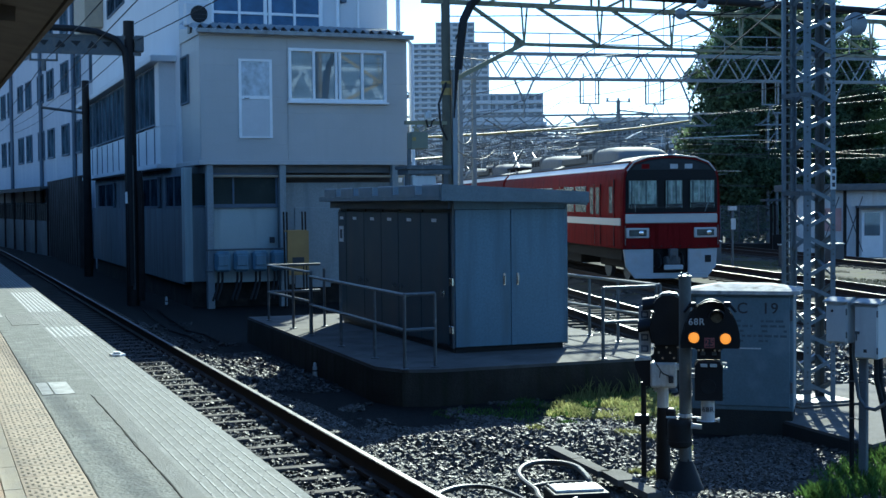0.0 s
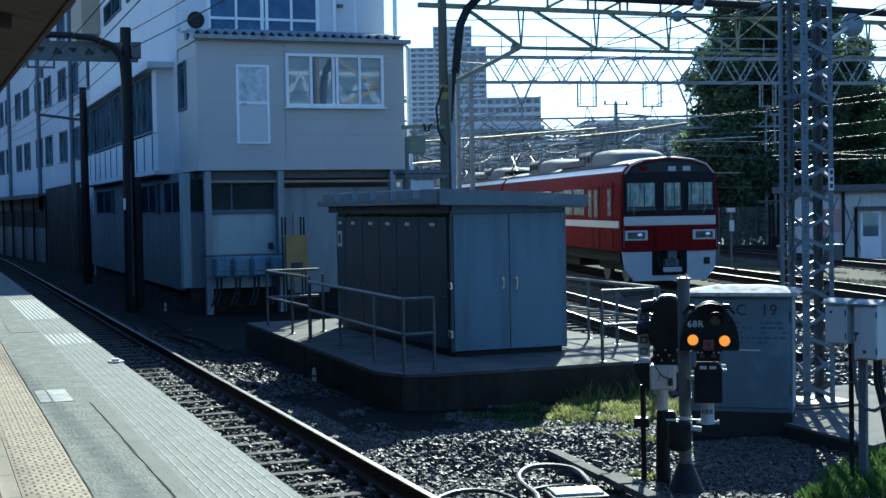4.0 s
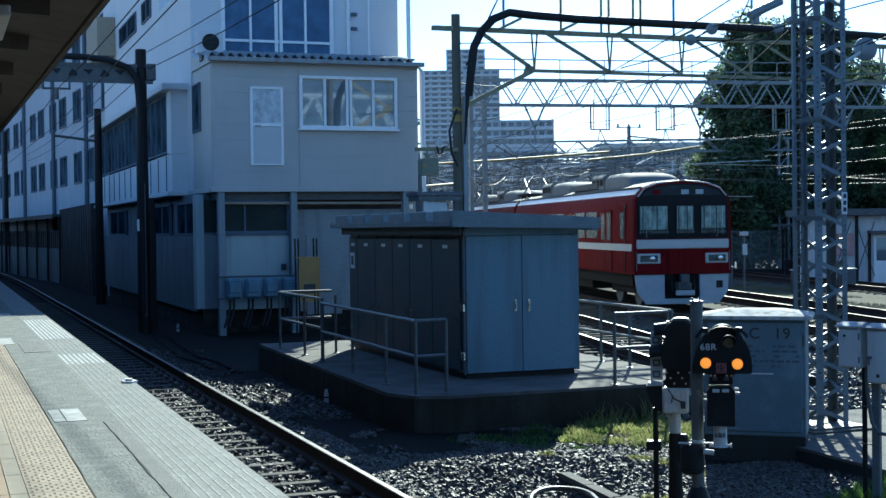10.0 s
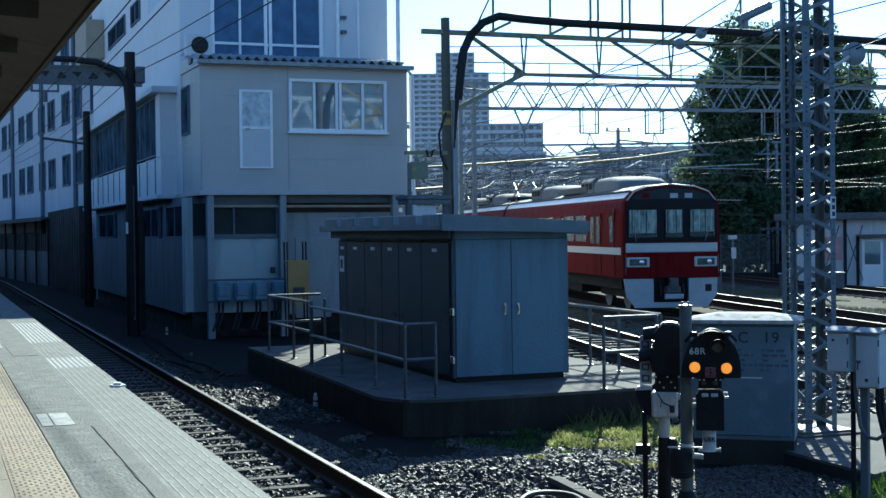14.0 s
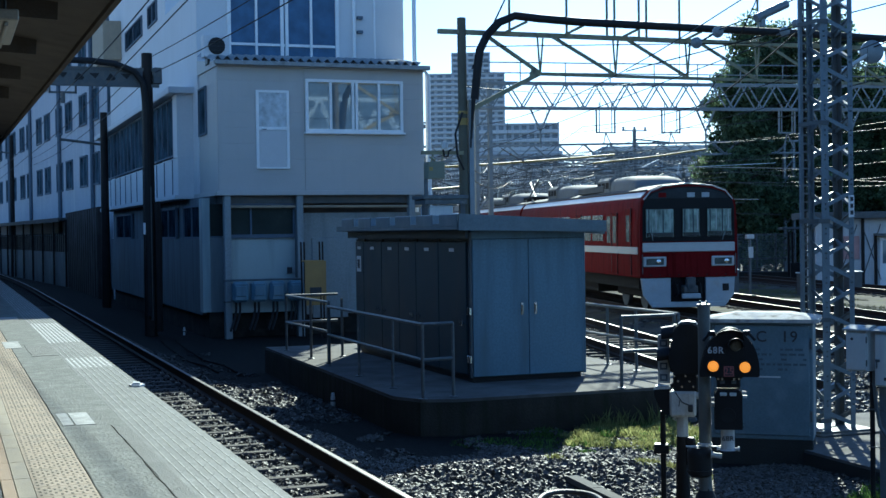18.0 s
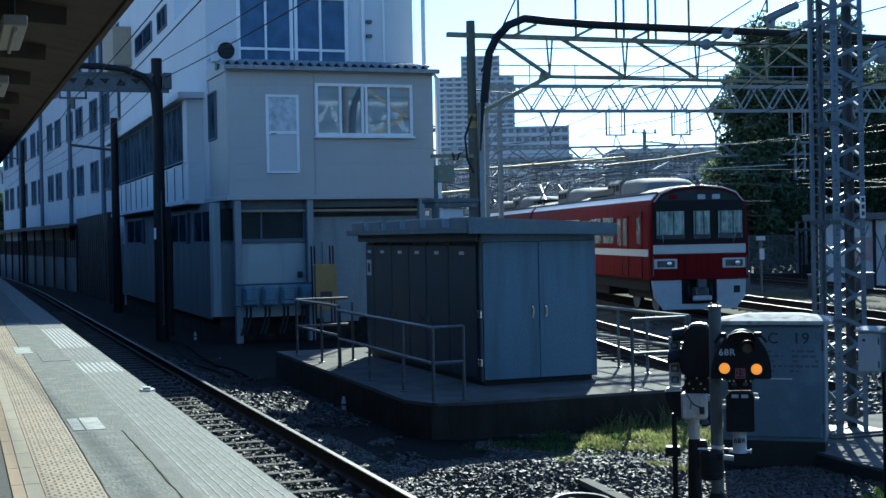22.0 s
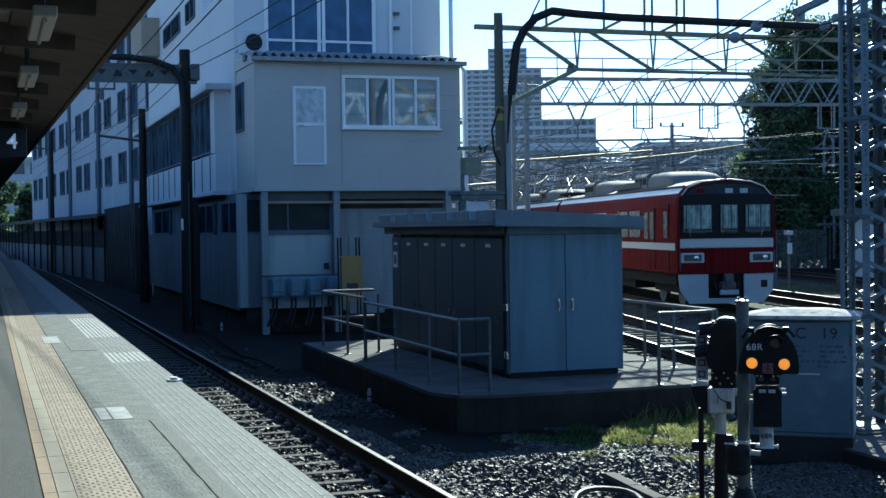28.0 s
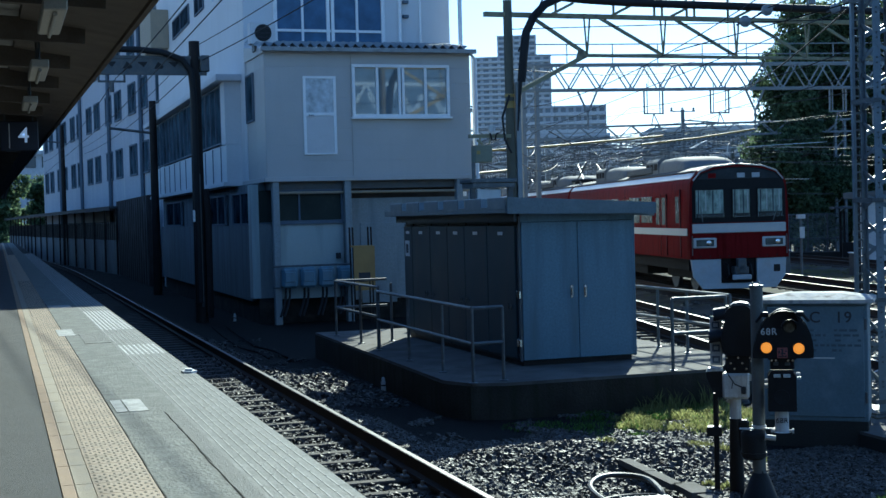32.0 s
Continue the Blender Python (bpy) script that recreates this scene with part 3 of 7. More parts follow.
for s in (0, m):
    g.f += [(s + i, s + i + 1, s + m - 2 - i, s + m - 1 - i) for i in range(n - 1)]
part("roof_sheet", g, M_SHED_ROOF, shed, "zinc-grey folded sheet roof", smooth=0)
for k in range(6):
    a = 17.72 + step * k
    part("rib_cap", G().box(6.70, 6.73, a - 0.02, a + 0.7, 2.38, 2.565, 0.012), M_SHED_ROOF, shed)
part("eave_strip", G().box(6.705, 6.74, 17.7, 23.9, 2.34, 2.43, 0.004), M_SHED_ROOF, shed)
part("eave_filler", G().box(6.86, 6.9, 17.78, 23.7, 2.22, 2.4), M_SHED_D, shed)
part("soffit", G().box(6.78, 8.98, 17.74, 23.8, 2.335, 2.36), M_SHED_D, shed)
g = G()
for y_ in (17.66, 17.69):
    g.v += [(6.72, y_, 2.33), (9.02, y_, 2.285), (9.02, y_, 2.445), (6.72, y_, 2.565)]
g.f = [(0, 1, 2, 3), (7, 6, 5, 4), (0, 4, 5, 1), (1, 5, 6, 2), (2, 6, 7, 3), (3, 7, 4, 0)]
part("fascia", g, M_SHED_ROOF, shed, "blue-grey sheet fascia", smooth=0)


def railing(label, posts, runs, top=(1.12, 0.66), r=0.024, base=0.15, group="base railings"):
    t = thing("railing", label, "railing", (posts[0][0], posts[0][1], base), group=group)
    for x, y in posts:
        p = part("post", G().rod((x, y, base), (x, y, top[0]), r, 8), M_GALV, t)
        part("foot", G().lathe((x, y, base), [(0.06, 0), (0.06, 0.012), (0.03, 0.02)], 10), M_GALV, p)
    for a, b in runs:
        for z in top:
            part("rail_bar", G().rod((a[0], a[1], z), (b[0], b[1], z), r, 8), M_GALV, t)
    return t


railing("grey galvanised two-bar pipe railing beside the shed", [(6.2, 16.58), (5.75, 16.5), (5.8, 17.9), (5.82, 19.6), (5.84, 21.4)],
        [((6.2, 16.58), (5.75, 16.5)), ((5.75, 16.5), (5.84, 21.4))])
railing("grey galvanised pipe railing at the base's far corner", [(5.95, 21.75), (5.9, 22.75), (5.9, 24.55), (6.5, 22.9)],
        [((5.95, 21.75), (5.9, 24.55)), ((5.9, 24.55), (6.9, 24.6))], (1.17, 0.68))
railing("grey galvanised two-bar pipe railing on the open side", [(8.6, 16.45), (9.45, 16.5)], [((8.6, 16.45), (9.45, 16.5))], (1.12, 0.65))
railing("grey galvanised two-bar pipe railing along the base edge", [(9.75, 16.9), (9.85, 18.35), (9.9, 19.4), (9.95, 21.5), (9.95, 24)], [((9.75, 16.9), (9.95, 24))], (1.1, 0.64))


# ---- station building ----
annex = thing("station_building", "grey-beige clad upper storey on a pale ground floor beside the track", "building", (9.2, 38, -0.33))


def window(parent, x0, x1, y, z0, z1, bars, frame_m=M_WHITEFRAME, pane_m=M_PANE, w=0.05, depth=0.08, mid=()):
    """A framed window in a wall that faces -y, its face at y. bars: x of the mullions; mid: z of the transoms."""
    t = part("window", G().box(x0, x1, y - depth * 0.5, y + 0.03, z0, z0 + w, 0.004).box(x0, x1, y - depth * 0.5, y + 0.03, z1 - w, z1, 0.004)
             .box(x0, x0 + w, y - depth * 0.5, y + 0.03, z0 + w, z1 - w, 0.004).box(x1 - w, x1, y - depth * 0.5, y + 0.03, z0 + w, z1 - w, 0.004), frame_m, parent)
    xs = [x0 + w, *bars, x1 - w]
    for b in bars:
        part("mullion", G().box(b - w * 0.45, b + w * 0.45, y - depth * 0.45, y + 0.02, z0 + w, z1 - w, 0.004), frame_m, t)
    for z in mid:
        part("transom", G().box(x0 + w, x1 - w, y - depth * 0.4, y + 0.02, z - w * 0.35, z + w * 0.35), frame_m, t)
    for a, b in zip(xs, xs[1:]):
        part("pane", G().box(a, b, y - 0.005, y + 0.012, z0 + w, z1 - w), pane_m, t)
    part("sill", G().box(x0 - 0.04, x1 + 0.04, y - depth, y + 0.01, z0 - 0.05, z0, 0.004), frame_m, t)
    return t


def side_window(parent, x, y0, y1, z0, z1, bars, frame_m=M_GREYFRAME, pane_m=M_PANE, w=0.05):
    """The same in a wall that faces -x."""
    t = part("window", G().box(x - 0.05, x + 0.03, y0, y1, z0, z0 + w).box(x - 0.05, x + 0.03, y0, y1, z1 - w, z1)
             .box(x - 0.05, x + 0.03, y0, y0 + w, z0 + w, z1 - w).box(x - 0.05, x + 0.03, y1 - w, y1, z0 + w, z1 - w), frame_m, parent)
    ys = [y0 + w, *bars, y1 - w]
    for b in bars:
        part("mullion", G().box(x - 0.045, x + 0.02, b - w * 0.5, b + w * 0.5, z0 + w, z1 - w), frame_m, t)
    for a, b in zip(ys, ys[1:]):
        part("pane", G().box(x - 0.012, x + 0.005, a, b, z0 + w, z1 - w), pane_m, t)
    return t


# upper storey clad in panels
part("upper_wall", G().box(6.52, 11.98, 34.02, 36.6, 3.42, 6.62), M_PANEL, annex, "grey-beige metal siding")
xs = [6.5, 8.74, 12.0]
zs = [3.42 + 0.4 * k for k in range(9)]
for a, b in zip(xs, xs[1:]):
    for c, d in zip(zs, zs[1:]):
        part("siding_panel", G().box(a + 0.006, b - 0.006, 34.0, 34.03, c + 0.0008, d - 0.0008, 0.002), M_PANEL, annex)
for a, b in ((34.03, 35.3), (35.3, 37.0)):
    for c, d in zip(zs, zs[1:]):
        part("siding_panel", G().box(6.495, 6.53, a + 0.006, b - 0.006, c + 0.0008, d - 0.0008, 0.002), M_PANEL, annex)
part("bottom_trim", G().box(6.42, 12.05, 33.93, 34.03, 3.3, 3.42, 0.01).box(6.42, 6.52, 34.03, 37.2, 3.3, 3.42, 0.01), M_PANEL, annex, "grey metal drip trim")
d = part("upper_door", G().box(7.47, 8.33, 33.95, 34.01, 3.98, 4.02).box(7.47, 8.33, 33.95, 34.01, 5.92, 5.98).box(7.47, 7.54, 33.95, 34.01, 4.02, 5.92).box(8.26, 8.33, 33.95, 34.01, 4.02, 5.92), M_WHITEFRAME, annex, "white framed door high in the wall")
part("door_panel", G().box(7.54, 8.26, 33.97, 33.99, 4.02, 4.97, 0.004), M_DOORPANEL, d, "white lower panel")
part("lock_rail", G().box(7.54, 8.26, 33.955, 33.99, 4.97, 5.05, 0.004), M_WHITEFRAME, d)
part("pane", G().box(7.54, 8.26, 33.975, 33.99, 5.05, 5.92), M_FROST, d, "frosted patterned pane")
part("handle", G().rod((7.6, 33.95, 4.98), (7.6, 33.89, 4.98), 0.02, 8).rod((7.6, 33.89, 4.98), (7.72, 33.89, 4.98), 0.012, 8), M_CHROME, d)
window(annex, 8.76, 11.4, 33.99, 4.93, 6.29, (9.43, 10.03, 10.13, 10.74), pane_m=M_PANE2, w=0.075, depth=0.14)
M_SHEET = mat("pale_roof_sheet", (0.3, 0.32, 0.33), 0.6, 0.1, var=0.15, scale=3, fine=40, bump=0.1, stain=((0.16, 0.155, 0.15), 0.4))
# corrugated lean-to roof
g = G()
prof, k = [], 0
x = 6.35
while x < 11.9:
    prof += [(x, 0.0), (x + 0.1, 0.1), (x + 0.135, 0.1)]
    x += 0.235
for y, z in ((33.72, 6.68), (36.0, 7.05)):
    g.v += [(a, y, z + b) for a, b in prof]
n = len(prof)
g.f = [(i, i + 1, n + i + 1, n + i) for i in range(n - 1)]
part("roof_sheet", g, M_SHEET, annex, "grey corrugated roof sheet", smooth=0)
# black wedges and strip paint the shade inside the open corrugations
for k in range(len(prof) // 3 - 1):
    x = prof[3 * k][0]
    part("corrugation_end", G().prism([(x + 0.045, 6.68), (x + 0.19, 6.68), (x + 0.128, 6.775), (x + 0.107, 6.775)], "y", 33.712, 33.74), M_BLACK, annex)
part("closure", G().box(6.4, 12.0, 33.86, 33.9, 6.6, 6.69), M_BLACK, annex, "black filler as shade under the corrugations")
part("roof_edge", G().box(6.38, 12.1, 33.70, 33.84, 6.58, 6.69, 0.01), M_SHEET, annex, "grey eave gutter")
part("roof_board", G().prism([(33.9, 6.56), (36.6, 6.6), (36.6, 7.0), (33.9, 6.66)], "x", 6.45, 12.05), M_PANEL, annex)
part("downpipe", G().tube([(11.98, 33.9, 6.6), (12.12, 33.9, 6.45), (12.12, 33.9, 3.2), (12.12, 33.95, 0.3)], 0.045, 8), M_WHITEFRAME, annex, "white downpipe")
# near-black footing paints the shadow below the wall edge
M_FOOT = mat("footing_shade", (0.03, 0.03, 0.028), 0.95, spec=0.1, var=0.4, scale=2, fine=30, bump=0.4, stain=((0.055, 0.05, 0.042), 0.4))
# ground floor: posts, recessed wall with a window band, shutter wall
M_WALL_P = mat("pale_green_panel", (0.38, 0.44, 0.44), 0.7, var=0.06, scale=0.8, fine=25, bump=0.04, speck=0.15, stain=((0.26, 0.3, 0.31), 0.35), streak=True)
part("ground_wall", G().box(6.75, 8.5, 34.25, 37.0, 0.31, 2.26), M_WALL_P, annex, "pale green-grey lower wall")
part("ground_wall", G().box(8.6, 12.0, 34.45, 37.0, 0.2, 2.85), M_WALL_G, annex, "pale blue-grey shutter wall")
part("footing", G().box(6.32, 12.0, 34.62, 55, -0.36, 0.34), M_FOOT, annex, "recessed footing, dark as the shadow under the walls")
part("lintel", G().box(6.6, 12.0, 34.2, 37.0, 3.1, 3.32), M_GALV_D, annex)
# the recess's shade is put into a dim brown colour
part("dark_band", G().box(8.6, 12.0, 34.9, 36.9, 2.85, 3.1), mat("dim_brown_recess", (0.1, 0.085, 0.075), 0.9, var=0.3, scale=2), annex, "brown recess over the shutter wall, coloured dim as shade")
part("pipe", G().rod((6.7, 34.12, 3.02), (12.0, 34.12, 3.0), 0.035, 8), M_PALE, annex, "pale pipe under the upper storey")
window(annex, 6.75, 8.5, 34.26, 2.26, 3.1, (7.35,), M_GREYFRAME, M_GREENPANE)
for x in (6.62, 8.5, 11.55):
    part("column", G().box(x, x + 0.17, 33.98, 34.2, -0.35, 3.32, 0.01), M_WALL_G, annex, "pale steel column")
part("corner_pier", G().box(6.15, 6.36, 34.55, 34.95, 0.33, 3.25, 0.01), M_WALL_P, annex, "pale corner pier")
part("ground_wall", G().box(6.36, 6.75, 34.6, 34.95, 0.33, 2.24), M_WALL_G, annex)
part("pane", G().box(6.36, 6.75, 34.66, 34.7, 2.28, 3.1), M_GREENPANE, annex)
part("sill", G().box(6.36, 6.66, 34.56, 34.95, 2.24, 2.28), M_GREYFRAME, annex)
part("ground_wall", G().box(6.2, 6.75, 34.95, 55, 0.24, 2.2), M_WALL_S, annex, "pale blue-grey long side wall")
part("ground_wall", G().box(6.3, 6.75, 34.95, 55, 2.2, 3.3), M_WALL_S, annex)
for a, b in ((35.1, 37.7), (39.0, 41.9), (48.8, 53.2)):
    side_window(annex, 6.24, a, b, 2.22, 3.1, ((a + b) / 2,), pane_m=M_SIDEPANE)
# meter boxes on a rail
part("conduit", G().rod((6.55, 33.86, 1.16), (8.55, 33.86, 1.16), 0.025, 8).rod((6.55, 33.86, 0.62), (6.72, 33.86, 0.62), 0.02, 8), M_GALV, annex)
for x in (6.76, 7.24, 7.72, 8.2):
    bx = part("meter_box", G().box(x, x + 0.4, 33.72, 33.97, 0.6, 1.12, 0.06), M_SHED, annex, "blue-grey metal meter box")
    part("cover", G().box(x + 0.06, x + 0.34, 33.69, 33.73, 0.75, 1.02, 0.02), M_SHED, bx)
    for o in (0.1, 0.2):
        part("conduit", G().tube([(x + o, 33.85, 0.62), (x + o, 33.85, 0.4), (x + o - 0.06, 33.75, 0.2), (x + o - 0.2, 33.6, -0.1)], 0.03, 6), M_RUBBER, bx, "black conduit")
part("junction_box", G().box(8.28, 8.4, 34.16, 34.25, 1.3, 1.45, 0.01), M_INK, annex)

# side wing with the long glazed band
wing = thing("glazed_wing", "white wing with a long curtained window band above the side wall", "building", (7, 46, 3.3))
part("wing_wall", G().box(6.02, 7.4, 37.3, 56, 3.4, 4.45), M_WALL, wing, "white panel below the glazing")
part("wing_wall", G().box(6.0, 7.4, 37.3, 38.0, 4.45, 6.2, 0.01), M_WALL, wing)
part("wing_roof", G().box(5.75, 7.5, 37.1, 56.5, 6.18, 6.36, 0.02), M_WALL, wing, "white roof slab")
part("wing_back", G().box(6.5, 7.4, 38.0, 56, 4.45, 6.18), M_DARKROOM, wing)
part("wing_floor", G().box(5.9, 7.4, 37.2, 56, 3.3, 3.42, 0.01), M_WALL, wing)
for k in range(6):
    a = 38.05 + 3.0 * k
    side_window(wing, 6.05, a, a + 2.95, 4.5, 6.15, (a + 1.0, a + 2.0), M_GREYFRAME, M_FACADEPANE)
for k in range(12):
    part("panel_joint", G().box(6.0, 6.03, 38.2 + 1.5 * k, 38.26 + 1.5 * k, 3.45, 4.42), M_GREYFRAME, wing)
side_window(annex, 6.49, 35.45, 36.5, 4.95, 6.22, (), M_GREYFRAME, M_FACADEPANE)

# tall white block behind
block = thing("white_office_block", "tall white rendered office block with blue-curtained windows", "building", (9.5, 44, -0.33))
part("block_wall", G().box(6.45, 12.35, 36.6, 43, -0.35, 9.08, 0.02), M_WALL, block)
part("block_wall", G().box(6.6, 12.3, 43, 58, -0.35, 12.5, 0.02), M_WALL, block)
window(block, 7.28, 10.42, 36.58, 7.02, 9.0, (8.8, 8.93), pane_m=M_BLUECURTAIN, w=0.1, depth=0.14, mid=(7.5,))
for x in (8.08, 9.62):
    part("mullion", G().box(x - 0.03, x + 0.03, 36.5, 36.58, 7.05, 9.0), M_WHITEFRAME, block)
for x, r in ((10.85, 0.05), (11.45, 0.03)):
    part("downpipe", G().rod((x, 36.5, 6.9), (x, 36.5, 9.0), r, 8), M_WHITEFRAME, block)
part("downpipe", G().rod((12.42, 35.9, -0.33), (12.42, 35.9, 9.0), 0.06, 10), M_WHITEFRAME, block, "white corner downpipe")
part("downpipe", G().rod((12.3, 34.6, 3.4), (12.3, 34.6, 6.6), 0.04, 10), M_WHITEFRAME, block)
for a, b in ((44.5, 46.5), (48, 52.5)):
    side_window(block, 6.59, a, b, 9.3, 10.0, ((a + b) / 2,), pane_m=M_SIDEPANE)
part("stair_box", G().box(5.9, 6.6, 54, 58, 9.2, 10.7, 0.02), M_PALE, block, "cream stair head")

ac = thing("air_conditioner", "white outdoor air conditioner with a dark round fan", "air conditioner", (6.6, 34.9, 6.85))
part("casing", G().box(6.3, 6.98, 34.75, 35.1, 6.88, 7.45, 0.02), M_WALL, ac)
part("fan", G().lathe((6.64, 34.75, 7.17), [(0.22, 0), (0.22, -0.02), (0.19, -0.025), (0.19, -0.005)], 20, (0, 1, 0)), M_BLACK, ac, "dark fan opening")
for k in range(3):
    part("fan_guard", G().box(6.44, 6.84, 34.715, 34.722, 7.05 + 0.11 * k, 7.058 + 0.11 * k), M_INK, ac)
for x in (6.4, 6.85):
    part("foot", G().box(x, x + 0.07, 34.75, 35.1, 6.7, 6.88), M_GALV_D, ac)
bd = thing("yellow_board", "ochre board with dark poles leaning against the shutter wall", "board", (8.75, 33.1, -0.33))
part("panel", G().box(8.5, 9.05, 33.25, 33.29, 0.5, 1.62), M_WOODY, bd)
part("dark_label", G().box(8.62, 8.92, 33.235, 33.25, 0.72, 0.95), M_INK, bd)
for x in (8.42, 8.5, 8.9, 8.98):
    part("pole", G().rod((x, 33.2, -0.33), (x + 0.01, 33.35, 2.1), 0.022, 6), M_DARKPOLE, bd)
part("frame_bar", G().rod((8.42, 33.27, 1.62), (9.0, 33.27, 1.62), 0.02, 6), M_WOODY, bd)
door_2 = part("shutter_door", G().box(9.0, 9.95, 34.42, 34.46, 0.1, 2.2, 0.008), M_WALL_G, annex, "flat blue-grey steel door")
part("knob", G().lathe((9.1, 34.41, 1.15), [(0.03, 0), (0.03, -0.03)], 10, (0, 1, 0)), M_CHROME, door_2)
for z in (7.9, 8.3):
    part("wall_bracket", G().box(10.95, 11.1, 36.45, 36.6, z, z + 0.08), M_GREYFRAME, block)


# ---- red train ----
HEADING = -math.degrees(math.atan2(YARD.x, YARD.y))


M_TPOD = mat("pod_grey", (0.176, 0.188, 0.196), 0.8, var=0.1, scale=2, fine=30, bump=0.05, stain=((0.128, 0.132, 0.132), 0.35))
M_CABIN = mat("cab_interior", (0.36, 0.41, 0.36), 0.8, var=0.7, scale=4.5, fine=14, bump=0.0, stain=((0.07, 0.09, 0.085), 0.6), streak=True)
M_TRAINPANE = mat("train_side_pane", (0.075, 0.1, 0.1), 0.25, spec=0.08, var=0.8, scale=3, fine=9, bump=0.0)
M_VISOR = mat("smoked_visor_glass", (0.03, 0.036, 0.042), 0.12, spec=0.12, var=0.25, scale=2, fine=12, bump=0.0)
M_CLEAR = bpy.data.materials.new("clear_windscreen")
M_CLEAR.use_nodes = True
_b = M_CLEAR.node_tree.nodes["Principled BSDF"]
_b.inputs["Transmission Weight"].default_value, _b.inputs["Roughness"].default_value, _b.inputs["IOR"].default_value = 1.0, 0.02, 1.3
_b.inputs["Base Color"].default_value = (0.92, 0.96, 0.94, 1)


def pod(yc, half, w, z0, z1):
    """A long rounded hood lying along y."""
    g, n = G(), 12
    ends = [(-1.0, 0.05), (-0.97, 0.4), (-0.85, 0.68), (-0.6, 0.87), (-0.3, 0.96), (0.1, 1.0), (0.8, 1.0), (0.9, 0.97), (0.96, 0.86), (0.995, 0.6), (1.0, 0.05)]
    for e, f in ends:
        for k in range(n + 1):
            a = math.pi * k / n
            c, s_ = math.cos(a), math.sin(a)
            g.v.append((-w * (abs(c) ** 0.4) * (1 if c > 0 else -1) * (0.9 + 0.1 * f), yc + e * half, z0 + (z1 - z0) * f * s_ ** 0.5))
    m = n + 1
    g.f = [(i * m + k, i * m + k + 1, (i + 1) * m + k + 1, (i + 1) * m + k) for i in range(len(ends) - 1) for k in range(n)]
    g.f += [tuple(range(m))[::-1], tuple(range((len(ends) - 1) * m, len(ends) * m))]
    return g


def car(front, y_off, cab):
    """One car: x across, y along its length away from the front, z above the rail."""
    o = Vector((19.5, 33.2)) + YARD * y_off
    t = thing("train_car", "red electric train cab car with a white waist band" if cab else "red electric train car with a white waist band", "train", (o.x, o.y, 0.0), HEADING, group="cars of the red train")
    L = 17.7
    prof = [(-1.4, 0.95), (1.4, 0.95), (1.41, 1.6), (1.405, 2.4), (1.36, 3.05), (1.28, 3.2), (1.1, 3.38), (0.75, 3.52), (0.3, 3.585), (-0.3, 3.585), (-0.75, 3.52), (-1.1, 3.38), (-1.28, 3.2), (-1.36, 3.05), (-1.405, 2.4), (-1.41, 1.6)]
    body = part("body", G().prism(prof[:7] + prof[11:], "y", 0.02, L), M_RED, t, "glossy dark red body", smooth=25)
    part("roof", G().prism(prof[6:12], "y", 0.12 if cab else 0.02, L), M_TROOF, t, "dull grey arched roof", smooth=60)
    for s in (-1, 1):
        part("waist_band", G().prism([(s * 1.404, 1.60), (s * 1.428, 1.60), (s * 1.427, 1.80), (s * 1.404, 1.80)], "y", 0.12, L - 0.05), M_TWHITE, t, "cream waist band")
        part("cant_panel", G().prism([(s * 1.29, 3.17), (s * 1.305, 3.19), (s * 1.16, 3.345), (s * 1.14, 3.33)], "y", 0.15, L), M_TWHITE, t, "white cant rail panel")
        part("gutter", G().box(min(s * 1.1, s * 1.15), max(s * 1.1, s * 1.15), 0.15, L, 3.37, 3.41), M_TROOF, t, "grey roof gutter")
    for s in (-1, 1):
        x = s * 1.40
        for k, yd in enumerate((2.2, 7.0, 11.8, 16.2) if not cab else (3.0, 7.6, 12.2, 16.4)):
            for h in (-0.34, 0.34):
                d = part("door", G().box(min(x, x + s * 0.015), max(x, x + s * 0.015), yd + h - 0.32, yd + h + 0.32, 1.0, 2.78, 0.004), M_RED, t, "red sliding door leaf")
                part("pane", G().box(min(x, x + s * 0.019), max(x, x + s * 0.019), yd + h - 0.2, yd + h + 0.2, 1.9, 2.7), M_TRAINPANE, d)
            part("door_gap", G().box(min(x, x + s * 0.024), max(x, x + s * 0.024), yd - 0.68, yd - 0.655, 1.0, 2.8), M_TBLACK, t)
            part("door_gap", G().box(min(x, x + s * 0.024), max(x, x + s * 0.024), yd - 0.015, yd + 0.015, 1.0, 2.8), M_TBLACK, t)
            if k < 3:
                for w in (1.05, 2.65):
                    part("window", G().box(min(x, x + s * 0.018), max(x, x + s * 0.018), yd + w, yd + w + 1.35, 1.95, 2.75, 0.006), M_TRAINPANE, t, "side window")
        if cab:
            part("cab_door", G().box(min(x, x + s * 0.02), max(x, x + s * 0.02), 0.85, 1.4, 1.0, 2.9, 0.008), M_RED, t)
            part("door_gap", G().box(min(x, x + s * 0.024), max(x, x + s * 0.024), 0.8, 0.84, 1.0, 2.9), M_TBLACK, t)
            part("window", G().box(min(x, x + s * 0.025), max(x, x + s * 0.025), 0.95, 1.3, 1.95, 2.7), M_TRAINPANE, t)
    # roof gear
    for yc in (4.7, 12.6):
        u = part("air_conditioner", pod(yc - 0.7, 1.5, 0.84, 3.44, 3.95), M_TPOD, t, "rounded dull grey roof air conditioner", smooth=60)
        part("fan_casing", G().prism([(-0.86, 3.44), (0.86, 3.44), (0.86, 3.86), (0.76, 3.96), (-0.76, 3.96), (-0.86, 3.86)], "y", yc + 0.62, yc + 2.2), M_TPOD, u, "boxy fan casing")
